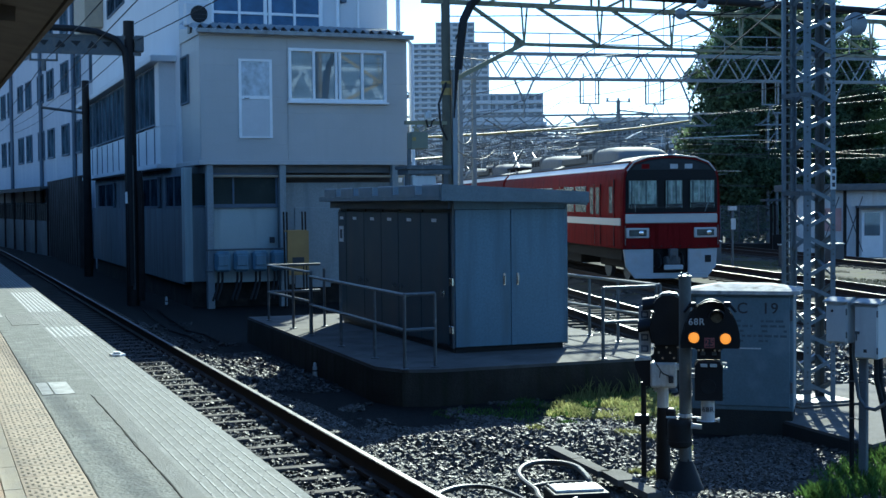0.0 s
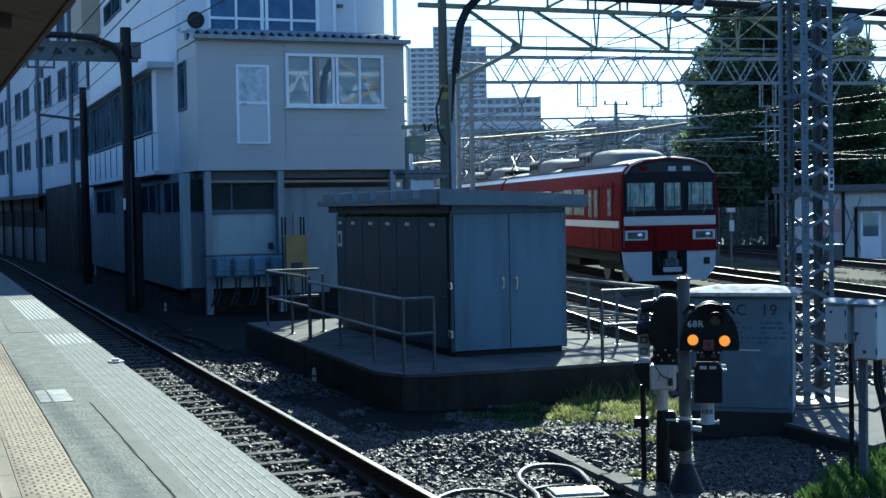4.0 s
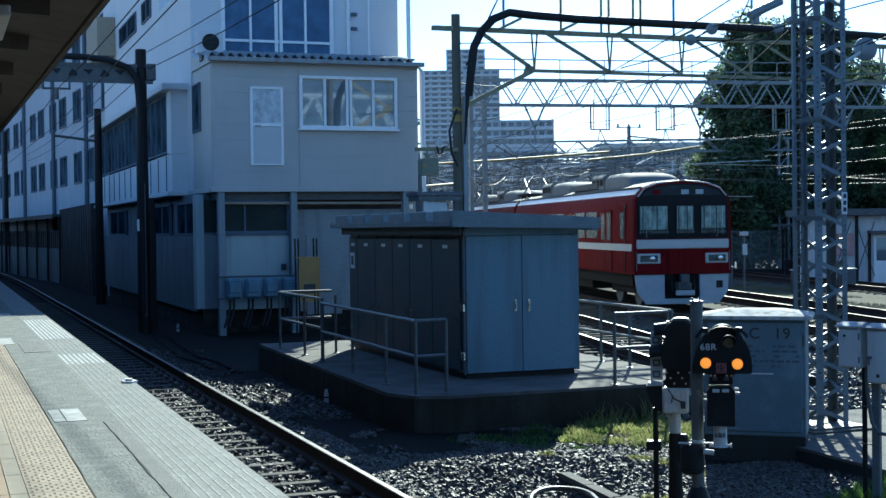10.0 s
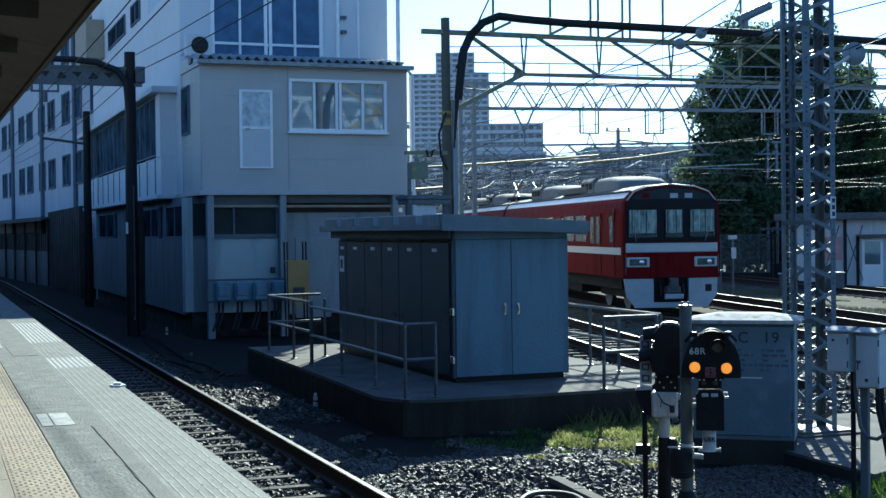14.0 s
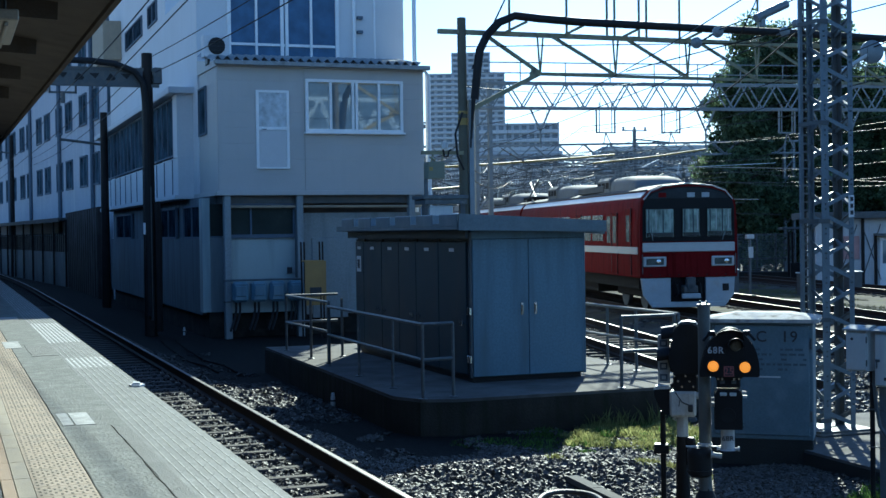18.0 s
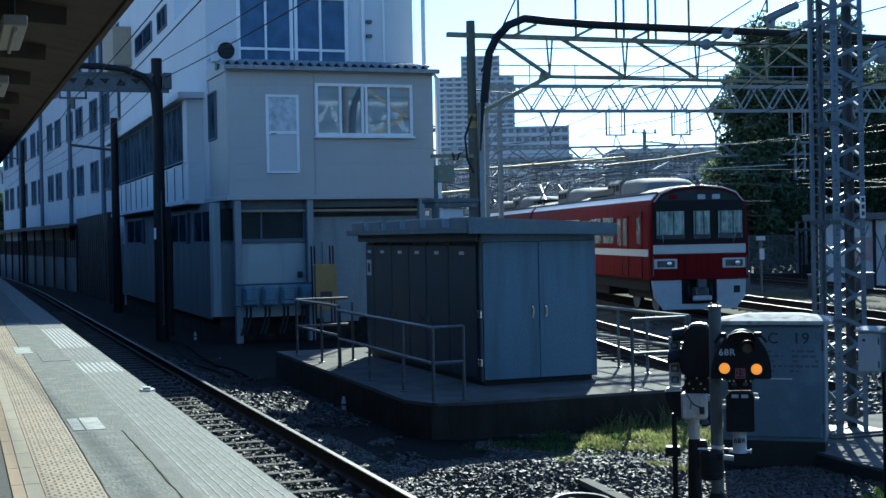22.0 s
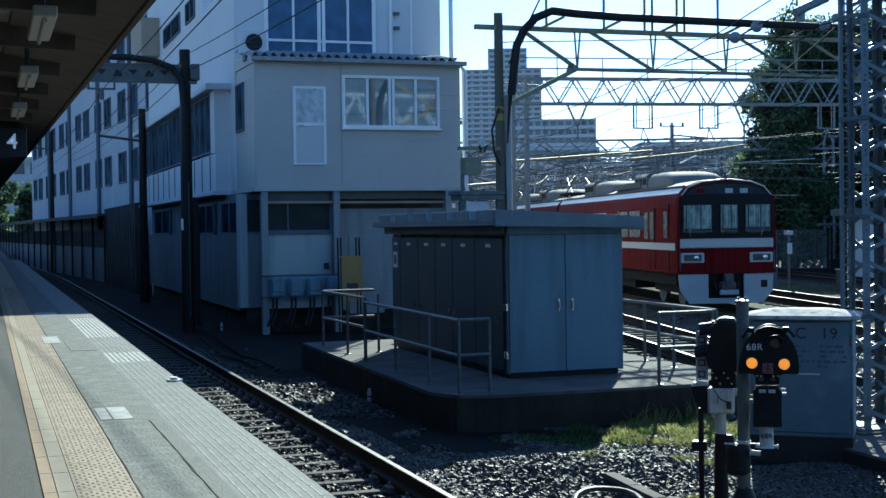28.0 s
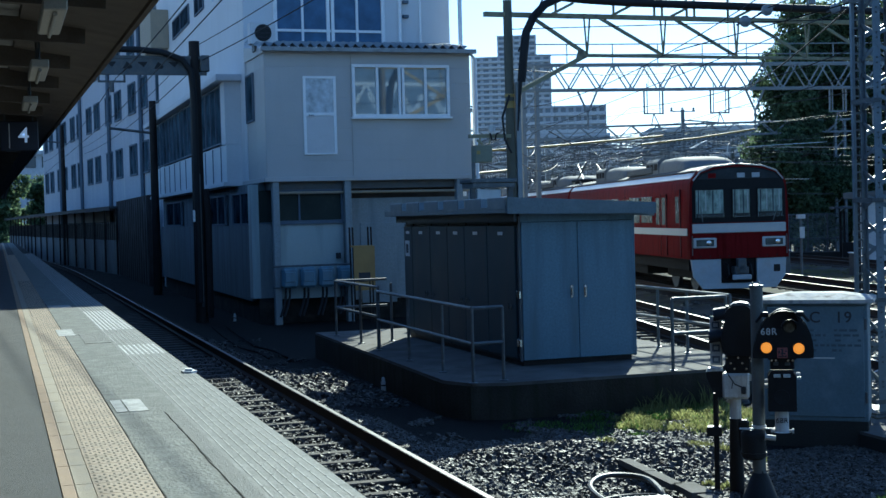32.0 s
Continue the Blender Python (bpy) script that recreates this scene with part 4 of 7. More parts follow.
        for sx in (-1, 1):
            for j in range(3):
                part("vent", G().box(min(sx * 0.84, sx * 0.87), max(sx * 0.84, sx * 0.87), yc + 0.72 + 0.5 * j, yc + 1.1 + 0.5 * j, 3.6, 3.8), M_TUNDER, u)
    if not cab:
        pn = part("pantograph_base", G().box(-0.7, 0.7, 0.8, 2.6, 3.62, 3.7).box(-0.6, -0.5, 0.9, 2.5, 3.5, 3.62).box(0.5, 0.6, 0.9, 2.5, 3.5, 3.62), M_TUNDER, t)
        for s in (-0.5, 0.5):
            part("lower_arm", G().rod((s, 2.4, 3.7), (s * 0.8, 0.7, 4.4), 0.03, 6).rod((s, 1.0, 3.7), (s * 0.8, 2.7, 4.4), 0.03, 6), M_GALV, pn)
            part("upper_arm", G().rod((s * 0.8, 0.7, 4.4), (s * 0.9, 1.65, 5.02), 0.02, 6).rod((s * 0.8, 2.7, 4.4), (s * 0.9, 1.75, 5.02), 0.02, 6), M_GALV, pn)
        part("collector", G().rod((-0.9, 1.7, 5.05), (0.9, 1.7, 5.05), 0.03, 6).rod((-0.9, 1.7, 5.05), (-1.05, 1.7, 4.9), 0.02, 6).rod((0.9, 1.7, 5.05), (1.05, 1.7, 4.9), 0.02, 6), M_GALV, pn)
        for x in (-0.6, 0.6):
            for y in (1.0, 2.4):
                part("roof_insulator", G().lathe((x, y, 3.52), [(0.05, 0), (0.07, 0.03), (0.05, 0.06), (0.07, 0.09), (0.05, 0.12)], 10), M_TWHITE, pn)
    part("roof_duct", G().box(-0.9, -0.45, 6, 9.5, 3.5, 3.72, 0.03), M_TROOF, t)
    # running gear
    part("underframe", G().box(-1.2, 1.2, 0.8, L - 0.3, 0.6, 0.95).box(-1.05, 1.05, 6.2, 8.4, 0.3, 0.7, 0.02).box(-1.1, 1.1, 9.2, 11.2, 0.32, 0.7, 0.02), M_TUNDER, t, "sooty equipment boxes")
    for yb in (2.6, L - 2.6):
        b = part("bogie", G().box(-0.98, -0.8, yb - 1.4, yb + 1.4, 0.35, 0.6, 0.03).box(0.8, 0.98, yb - 1.4, yb + 1.4, 0.35, 0.6, 0.03).box(-0.9, 0.9, yb - 0.2, yb + 0.2, 0.4, 0.65), M_TUNDER, t)
        for yw in (yb - 1.05, yb + 1.05):
            for s in (-1, 1):
                part("wheel", G().lathe((s * 0.69, yw, 0.43), [(0.2, 0), (0.43, 0), (0.43, s * 0.1), (0.45, s * 0.11), (0.45, s * 0.13), (0.2, s * 0.13)], 20, (1, 0, 0)), M_GALV_D, b)
    if not cab:
        return t
    # the front
    fr = part("front_face", G().prism([(-1.4, 0.95), (1.4, 0.95), (1.41, 1.6), (1.405, 2.4), (1.36, 3.05), (1.28, 3.2), (1.1, 3.38), (0.75, 3.5), (0.3, 3.56), (-0.3, 3.56), (-0.75, 3.5), (-1.1, 3.38), (-1.28, 3.2), (-1.36, 3.05), (-1.405, 2.4), (-1.41, 1.6)], "y", -0.06, 0.14), M_RED, t, "glossy red front")
    part("window_surround", G().prism([(-1.33, 1.95), (1.33, 1.95), (1.32, 2.9), (1.26, 3.12), (1.05, 3.31), (0.7, 3.42), (0.3, 3.475), (-0.3, 3.475), (-0.7, 3.42), (-1.05, 3.31), (-1.26, 3.12), (-1.32, 2.9)], "y", -0.085, -0.05), M_TBLACK, fr, "black window surround")
    for x0, x1 in ((-1.24, -0.43), (-0.18, 0.31), (0.53, 1.24)):
        w = part("windscreen", G().box(x0, x1, -0.125, -0.12, 2.08, 2.86), M_CLEAR, fr, "clear cab windscreen")
        w.visible_shadow = False
        part("cab_back", G().box(x0 + 0.01, x1 - 0.01, -0.092, -0.086, 2.09, 2.85), M_CABIN, w, "dim cab interior")
        for k in range(4):
            x = x0 + (x1 - x0) * (0.1 + 0.25 * k)
            part("post", G().box(x, x + 0.028, -0.1, -0.092, 2.2 + 0.08 * (k % 2), 2.84), M_TWHITE if k % 2 else M_SIDEPANE, w)
        part("console", G().box(x0 + 0.02, x1 - 0.02, -0.105, -0.092, 2.09, 2.2 + 0.03 * (x0 > 0)), M_TBLACK, w)
        for a, b, c, d in ((x0 - 0.03, x0, 2.05, 2.89), (x1, x1 + 0.03, 2.05, 2.89), (x0, x1, 2.05, 2.08), (x0, x1, 2.86, 2.89)):
            part("seal", G().box(a, b, -0.128, -0.08, c, d), M_TBLACK, w)
    part("destination_panel", G().prism([(-1.16, 3.15), (1.16, 3.15), (1.02, 3.28), (0.68, 3.385), (0.28, 3.44), (-0.28, 3.44), (-0.68, 3.385), (-1.02, 3.28)], "y", -0.092, -0.08), M_VISOR, fr, "smoked glass over the destination signs")
    for x, c in ((-0.75, M_RED), (0.07, M_TSKIRT), (0.49, M_TSKIRT)):
        part("destination_sign", G().box(x - 0.11, x + 0.11, -0.098, -0.09, 3.18, 3.31), c, fr)
    part("front_band", G().box(-1.33, 1.33, -0.09, -0.05, 1.66, 1.92, 0.02), M_TWHITE, fr, "white front band")
    for s in (-1, 1):
        h = part("headlight", G().box(s * 0.98 - 0.33, s * 0.98 + 0.33, -0.1, -0.05, 1.25, 1.53, 0.02), M_TWHITE, fr, "rectangular headlight unit")
        part("lens", G().box(s * 0.98 - 0.25, s * 0.98 + 0.25, -0.11, -0.095, 1.3, 1.48, 0.01), M_TGLASS, h)
        part("bulb", G().lathe((s * 0.98 + 0.1, -0.112, 1.39), [(0.07, 0), (0.06, -0.006)], 14, (0, 1, 0)), M_CHROME, h)
        wp = part("wiper", G().rod((s * 1.0 - 0.05, -0.13, 1.98), (s * 1.0 + s * 0.1, -0.13, 2.4), 0.012, 6), M_GALV, fr)
    for k in range(9):
        x = -1.1 + 0.27 * k
        part("grab_rail_stud" if k % 4 else "step", G().box(x - 0.02, x + 0.02, -0.075, -0.05, 1.0, 1.03), M_TUNDER, fr)
    for s in (-1, 1):
        part("handrail", G().rod((s * 1.34, -0.1, 1.05), (s * 1.34, -0.1, 1.6), 0.012, 6), M_GALV, fr)
    part("front_gutter", G().tube([(-1.28, -0.07, 3.12), (-1.08, -0.07, 3.36), (-0.7, -0.07, 3.5), (0, -0.07, 3.57), (0.7, -0.07, 3.5), (1.08, -0.07, 3.36), (1.28, -0.07, 3.12)], 0.022, 6), M_TWHITE, fr, "pale gutter over the front")
    part("lamp_peak", G().lathe((0, 0.02, 3.56), [(0.07, 0), (0.06, 0.12), (0.03, 0.16)], 12), M_TROOF, fr)
    for s in (-1, 1):
        xa, xb = (-1.36, -0.52) if s < 0 else (0.5, 1.34)
        pts = [(xa, 0.93), (xb, 0.93), (xb, 0.22), (xa + 0.3, 0.14), (xa + 0.06, 0.45)] if s < 0 else [(xa, 0.93), (xb, 0.93), (xb - 0.03, 0.45), (xb - 0.28, 0.14), (xa, 0.22)]
        part("skirt", G().prism(pts, "y", -0.02, 0.08), M_TSKIRT, fr, "pale grey skirt plate")
    part("skirt_bottom", G().box(-1.06, 1.06, -0.03, 0.07, 0.11, 0.26, 0.01), M_TSKIRT, fr, "pale grey skirt bottom")
    part("skirt_socket", G().box(0.98, 1.16, -0.035, 0.0, 0.55, 0.75), M_BLACK, fr)
    part("recess", G().box(-0.52, 0.5, 0.09, 0.12, 0.25, 0.95), M_TBLACK, fr)
    part("coupler", G().box(-0.2, 0.2, -0.25, 0.3, 0.5, 0.72, 0.03).box(-0.12, 0.12, -0.3, -0.1, 0.62, 0.95, 0.02).rod((0, -0.3, 0.66), (0, 0.3, 0.66), 0.1, 12), M_GALV_D, fr, "grey steel coupler")
    part("coupler_plate", G().box(-0.27, 0.27, -0.28, -0.2, 0.36, 0.5, 0.02), M_TSKIRT, fr)
    for x in (-0.35, 0.3):
        part("air_hose", G().tube([(x, 0.1, 0.8), (x, -0.12, 0.75), (x + 0.02, -0.16, 0.5), (x, 0.05, 0.4)], 0.025, 6), M_RUBBER, fr)
    return t


car(True, 0.0, True)
car(False, 18.05, False)
car(False, 36.1, False)


# ---- signals, cabinets and the lattice mast ----
def letters(name, text, size, material, parent, m, label=""):
    """Flat writing, standing upright and facing -y before the pose m."""
    cu = bpy.data.curves.new(name, "FONT")
    cu.body, cu.size, cu.extrude, cu.align_x, cu.align_y = text, size, 0.002, "CENTER", "CENTER"
    cu.offset = size * 0.012
    cu.space_character = 1.12
    tmp = bpy.data.objects.new(name, cu)
    me = bpy.data.meshes.new_from_object(tmp)
    bpy.data.objects.remove(tmp)
    me.materials.clear()
    me.materials.append(material)
    ob = new(name, me)
    ob.parent = parent
    ob.matrix_parent_inverse = INVERSE.get(parent.name, Matrix())
    ob.matrix_basis = m @ pose(0, 0, 0, 90, 0, 0)
    return tagged(ob, label)


M_SIGWHITE = mat("white_signal_paint", (0.6, 0.61, 0.6), 0.5, var=0.08, scale=6, fine=50, bump=0.06, stain=((0.35, 0.33, 0.3), 0.4), streak=True)
M_POSTGREY = mat("grey_post_paint", (0.13, 0.145, 0.14), 0.55, var=0.15, scale=5, fine=50, bump=0.08, stain=((0.13, 0.12, 0.11), 0.35), streak=True)
M_CABINET = mat("cabinet_blue_grey", (0.125, 0.185, 0.23), 0.55, var=0.08, scale=2.5, fine=40, bump=0.08, stain=((0.17, 0.225, 0.265), 0.4))
M_BOXGREY = mat("box_light_grey", (0.56, 0.59, 0.59), 0.5, var=0.06, scale=3, fine=40, bump=0.02, speck=0.15, stain=((0.47, 0.49, 0.5), 0.3), streak=True)
M_TOWER = mat("mast_galvanised", (0.15, 0.185, 0.22), 0.45, 0.1, var=0.12, scale=4, fine=50, bump=0.06, stain=((0.12, 0.14, 0.16), 0.35))
M_DULLLENS = mat("unlit_lens", (0.2, 0.19, 0.15), 0.25, var=0.2, scale=20, bump=0.0)

def facing(name, label, category, x, y, turn):
    """A thing on the ballast turned about its upright, its parts in metres across, deep and above the rail."""
    t = thing(name, label, category, (x, y, -0.33), turn)
    INVERSE[t.name] = Matrix.Translation((0, 0, 0.33))
    return t


def hood(g, x, y, z, r, length, n=12, way=-1, axis="y", spread=1.24, droop=0.0):
    """A rounded visor over a lens."""
    vs = []
    for d, rr in ((0.0, r), (length, r * 1.02)):
        for w in (rr, rr + 0.008):
            for k in range(n + 1):
                a = math.pi * (0.5 - spread / 2 + spread * k / n)
                p = (math.cos(a) * w, math.sin(a) * w - droop * d)
                vs.append((x + p[0], y + way * d, z + p[1]) if axis == "y" else (x + way * d, y + p[0], z + p[1]))
    m = n + 1
    fs = []
    for k in range(n):
        fs += [(k, k + 1, 2 * m + k + 1, 2 * m + k), (m + k, 3 * m + k, 3 * m + k + 1, m + k + 1), (2 * m + k, 2 * m + k + 1, 3 * m + k + 1, 3 * m + k), (k, m + k, m + k + 1, k + 1)]
    fs += [(0, 2 * m, 3 * m, m), (n, m + n, 3 * m + n, 2 * m + n)]
    return g.add(vs, fs)


M_PINK = mat("faded_red_paint", (0.42, 0.13, 0.12), 0.6, var=0.12, bump=0.0)
sig = facing("shunting_signal", "black shunting signal head with two amber lamps on a grey post", "railway signal", 6.4, 10.65, -31)
part("post", G().rod((0, 0, -0.3), (0, 0, 1.62), 0.056, 20), M_POSTGREY, sig, "grey steel tube post")
part("post_cap", G().lathe((0, 0, 1.61), [(0.064, 0), (0.064, 0.02), (0.02, 0.032)], 18), M_GALV, sig)
for a in (-0.03, 0.025):
    part("bolt", G().rod((a, -0.02, 1.63), (a, -0.02, 1.66), 0.01, 6), M_GALV, sig)
# post foot set near black: its shade is in the colour
part("base_cone", G().lathe((0, 0, -0.36), [(0.2, 0), (0.175, 0.04), (0.07, 0.3), (0.062, 0.31)], 22), M_RUBBER, sig, "flared foot of the post, coloured dark as shade")
for k in range(4):
    a = k * math.pi / 2 + 0.4
    part("foot_rib", G().prism([(0.055, -0.34), (0.17, -0.34), (0.06, -0.03)], "y", -0.006, 0.006).mesh("foot_rib", M_RUBBER), None, sig).matrix_basis = pose(0, 0, 0, 0, 0, math.degrees(a))
part("cable_boot", G().lathe((-0.05, -0.01, 0.075), [(0.085, 0), (0.11, 0.02), (0.113, 0.2), (0.112, 0.235), (0.09, 0.265)], 20), M_RUBBER, sig, "black rubber boot")
part("boot_band", G().lathe((-0.05, -0.01, 0.12), [(0.116, 0), (0.118, 0.008), (0.116, 0.016)], 20), M_BLACK, sig)
part("band_clamp", G().lathe((0, 0, 0.345), [(0.06, 0), (0.066, 0.005), (0.066, 0.028), (0.06, 0.033)], 18).box(-0.17, -0.05, -0.1, -0.075, 0.35, 0.362).box(0.05, 0.16, -0.1, -0.075, 0.352, 0.364), M_SIGWHITE, sig, "bright clamp band")
dome = [(-0.033, 0.995), (0.47, 0.994), (0.474, 1.05), (0.468, 1.13), (0.448, 1.21), (0.415, 1.285), (0.37, 1.35), (0.31, 1.397), (0.24, 1.415), (0.17, 1.405), (0.1, 1.365), (0.045, 1.3), (0.005, 1.22), (-0.022, 1.13), (-0.036, 1.05)]
head = part("signal_head", G().prism(dome, "y", -0.2, -0.05), M_BLACK, sig, "black domed signal head")
part("face_rim", G().prism([(0.22 + (x - 0.22) * 1.03, 1.19 + (z - 1.19) * 1.03) for x, z in dome], "y", -0.14, -0.1), M_BLACK, head)
part("top_visor", hood(G(), 0.225, -0.2, 1.305, 0.125, 0.1, 16, spread=0.86), M_BLACK, head, "broad black visor over the head")
part("visor", hood(G(), 0.275, -0.2, 1.276, 0.062, 0.15, 14, spread=1.15), M_BLACK, head, "black lamp visor")
part("lens", G().lathe((0.275, -0.2, 1.272), [(0.05, 0), (0.036, -0.014)], 18, (0, 1, 0)), M_DULLLENS, head, "unlit dull lens")
for x, z in ((0.076, 1.089), (0.352, 1.081)):
    h = part("lamp_bezel", G().lathe((x, -0.2, z), [(0.06, 0), (0.06, -0.022), (0.05, -0.022), (0.05, 0)], 22, (0, 1, 0)), M_BLACK, head)
    part("lamp", G().lathe((x, -0.205, z), [(0.048, 0), (0.04, -0.012), (0.018, -0.018)], 22, (0, 1, 0)), M_AMBER, h, "lit amber lamp")
letters("signal_number", "68R", 0.082, M_LABEL, head, pose(0.099, -0.206, 1.229), "white painted number 68R")
part("plate", G().box(0.168, 0.256, -0.206, -0.2, 0.999, 1.088), M_PINK, head, "small red outlined plate")
part("plate_face", G().box(0.176, 0.248, -0.209, -0.205, 1.007, 1.08), M_INK, head)
letters("plate_number", "25", 0.078, M_PINK, head, pose(0.212, -0.211, 1.044), "faded red number 25")
for x, z, w in ((0.065, 1.385, -1), (0.37, 1.39, 1)):
    part("shoulder_lug", G().box(x - 0.035, x + 0.035, -0.17, -0.08, z - 0.03, z + 0.012, 0.01).rod((x + w * 0.03, -0.14, z - 0.02), (x + w * 0.075, -0.14, z - 0.075), 0.014, 8), M_BLACK, head)
part("bracket", G().box(0.105, 0.315, -0.12, -0.04, 0.885, 0.99, 0.01).box(0.09, 0.33, -0.14, -0.03, 0.975, 0.993), M_BLACK, sig, "dark mounting bracket")
for x in (0.12, 0.155, 0.26, 0.3):
    part("bolt", G().rod((x, -0.16, 0.972), (x, -0.12, 0.972), 0.011, 6), M_CHROME, sig)
for x in (0.155, 0.255):
    part("bracket_pad", G().box(x - 0.022, x + 0.022, -0.14, -0.115, 0.925, 0.955, 0.004), M_GALV_D, sig)
box = [(0.086, 0.524), (0.325, 0.524), (0.325, 0.84), (0.3, 0.876), (0.11, 0.876), (0.086, 0.84)]
ind = part("route_box", G().prism(box, "y", -0.19, -0.02), M_BLACK, sig, "black lower indicator box")
part("box_rim", G().prism([(0.2055 + (x - 0.2055) * 1.04, 0.7 + (z - 0.7) * 1.025) for x, z in box], "y", -0.1, -0.075), M_BLACK, ind)
for a in (0.133, 0.216):
    part("bright_latch", G().box(a, a + 0.06, -0.205, -0.188, 0.826, 0.856, 0.004), M_SIGWHITE, ind, "bright latch")
part("side_knob", G().rod((0.325, -0.1, 0.845), (0.362, -0.1, 0.84), 0.02, 8).box(0.335, 0.37, -0.12, -0.08, 0.8, 0.82), M_SIGWHITE, ind)
part("side_knob", G().rod((0.085, -0.1, 0.79), (0.06, -0.1, 0.785), 0.016, 8).rod((0.085, -0.1, 0.74), (0.055, -0.1, 0.74), 0.022, 8), M_SIGWHITE, ind)
part("faint_dial", G().lathe((0.2, -0.19, 0.65), [(0.07, 0), (0.065, -0.006), (0.045, -0.003)], 22, (0, 1, 0)), M_RUBBER, ind)
num = part("number_plate", G().lathe((0.198, -0.1, 0.33), [(0.078, 0), (0.064, 0.012), (0.06, 0.05), (0.06, 0.195)], 18), M_SIGWHITE, sig, "white post stub under the box")
letters("plate_number", "68R", 0.062, M_INK, num, pose(0.198, -0.164, 0.44))
part("plate_stud", G().rod((0.1, -0.12, 0.345), (0.3, -0.12, 0.345), 0.012, 8).rod((0.285, -0.12, 0.345), (0.3, -0.12, 0.345), 0.022, 8).rod((0.1, -0.12, 0.35), (0.115, -0.12, 0.35), 0.022, 8), M_SIGWHITE, num)
part("drain_knob", G().rod((0.056, -0.1, 0.285), (0.144, -0.1, 0.275), 0.024, 12).rod((0.05, -0.1, 0.287), (0.06, -0.1, 0.286), 0.032, 12), M_SIGWHITE, sig, "white pipe stub")

sb = facing("two_lamp_signal", "black hooded two-lamp signal on a white post, seen from the side", "railway signal", 6.44, 11.12, -31)
prof = [(-0.06, 0.967), (0.16, 0.967), (0.2, 1.05), (0.2, 1.33), (0.17, 1.39), (0.1, 1.43), (0.0, 1.428), (-0.05, 1.4), (-0.085, 1.35), (-0.07, 1.27), (-0.1, 1.2), (-0.115, 1.1), (-0.1, 1.02)]
part("housing", G().prism(prof, "y", -0.13, 0.13), M_BLACK, sb, "black lamp housing")
part("back_plate", G().prism([(0.06 + (x - 0.06) * 1.08, 1.19 + (z - 1.19) * 1.05) for x, z in prof], "y", -0.02, 0.02), M_BLACK, sb)
part("cap", G().prism([(-0.03, 1.425), (0.16, 1.41), (0.13, 1.445), (0.06, 1.455), (0.0, 1.448)], "y", -0.1, 0.1), M_GALV, sb, "pale grey top cap")
for x, z in ((-0.06, 1.335), (-0.105, 1.13)):
    part("visor", hood(G(), x, 0.0, z, 0.068, 0.125, way=-1, axis="x", spread=1.3, droop=0.15), M_BLACK, sb, "black visor with bright top")
    part("lens", G().lathe((x, 0.0, z), [(0.06, 0), (0.04, -0.02)], 16, (1, 0, 0)), M_DULLLENS, sb)
    part("visor_ring", G().lathe((x, 0.0, z), [(0.085, 0.02), (0.09, -0.01), (0.076, -0.012)], 16, (1, 0, 0)), M_BLACK, sb)
nb = part("number_board", G().box(-0.225, -0.112, 0.1, 0.115, 0.852, 1.314, 0.004), M_SIGWHITE, sb, "white board with dark characters")
for k in range(4):
    z = 0.875 + 0.108 * k
    part("board_bar", G().box(-0.205, -0.135, 0.093, 0.101, z, z + 0.016).box(-0.205, -0.135, 0.093, 0.101, z + 0.05, z + 0.066).box(-0.205, -0.19, 0.093, 0.101, z, z + 0.066).box(-0.15, -0.135, 0.093, 0.101, z, z + 0.066), M_GREYFRAME, nb)
part("lower_lamp", G().prism([(-0.258, 0.815), (-0.113, 0.822), (-0.113, 0.577), (-0.16, 0.577), (-0.215, 0.66), (-0.258, 0.76)], "y", -0.07, 0.06), M_BLACK, sb, "black lower lamp hood")
# white piece paints the sunlight on the black lamp's top
part("lower_lamp_top", G().prism([(-0.262, 0.812), (-0.11, 0.82), (-0.11, 0.842), (-0.24, 0.846)], "y", -0.075, 0.065), M_SIGWHITE, sb, "white lamp top, painted as sunlit")
part("side_post", G().rod((-0.18, 0.03, -0.33), (-0.18, 0.03, 0.6), 0.026, 10), M_BLACK, sb)
part("side_block", G().box(-0.267, -0.128, -0.03, 0.1, 0.2, 0.29, 0.01), M_BLACK, sb)
part("neck", G().box(-0.08, 0.15, -0.09, 0.09, 0.8, 0.975, 0.015).rod((-0.1, -0.05, 0.84), (-0.03, -0.05, 0.9), 0.02, 8), M_BLACK, sb, "black mounting neck")
for k in range(7):
    x = -0.07 + 0.035 * k
    part("fastener", G().rod((x, -0.11, 0.945 - 0.05 * (k % 3)), (x, -0.085, 0.945 - 0.05 * (k % 3)), 0.011, 6), M_CHROME, sb)
jb = part("junction_box", G().box(-0.114, 0.13, -0.1, 0.1, 0.56, 0.8, 0.02), M_SIGWHITE, sb, "stained white junction box")
part("crack_stain", G().beam((-0.06, -0.104, 0.79), (0.0, -0.104, 0.7), 0.004, 0.01).beam((0.0, -0.104, 0.7), (0.07, -0.104, 0.67), 0.004, 0.012).beam((-0.02, -0.104, 0.72), (-0.03, -0.104, 0.66), 0.004, 0.008), M_INK, jb)
part("padlock", G().box(0.055, 0.1, -0.12, -0.1, 0.61, 0.68, 0.008), M_INK, jb)
part("side_boss", G().rod((0.13, 0, 0.75), (0.16, 0, 0.75), 0.03, 10).rod((-0.05, 0, 0.55), (-0.075, 0, 0.52), 0.02, 8), M_SIGWHITE, jb)
part("post", G().rod((0, 0, 0.36), (0, 0, 0.57), 0.052, 16), M_SIGWHITE, sb, "white post top")
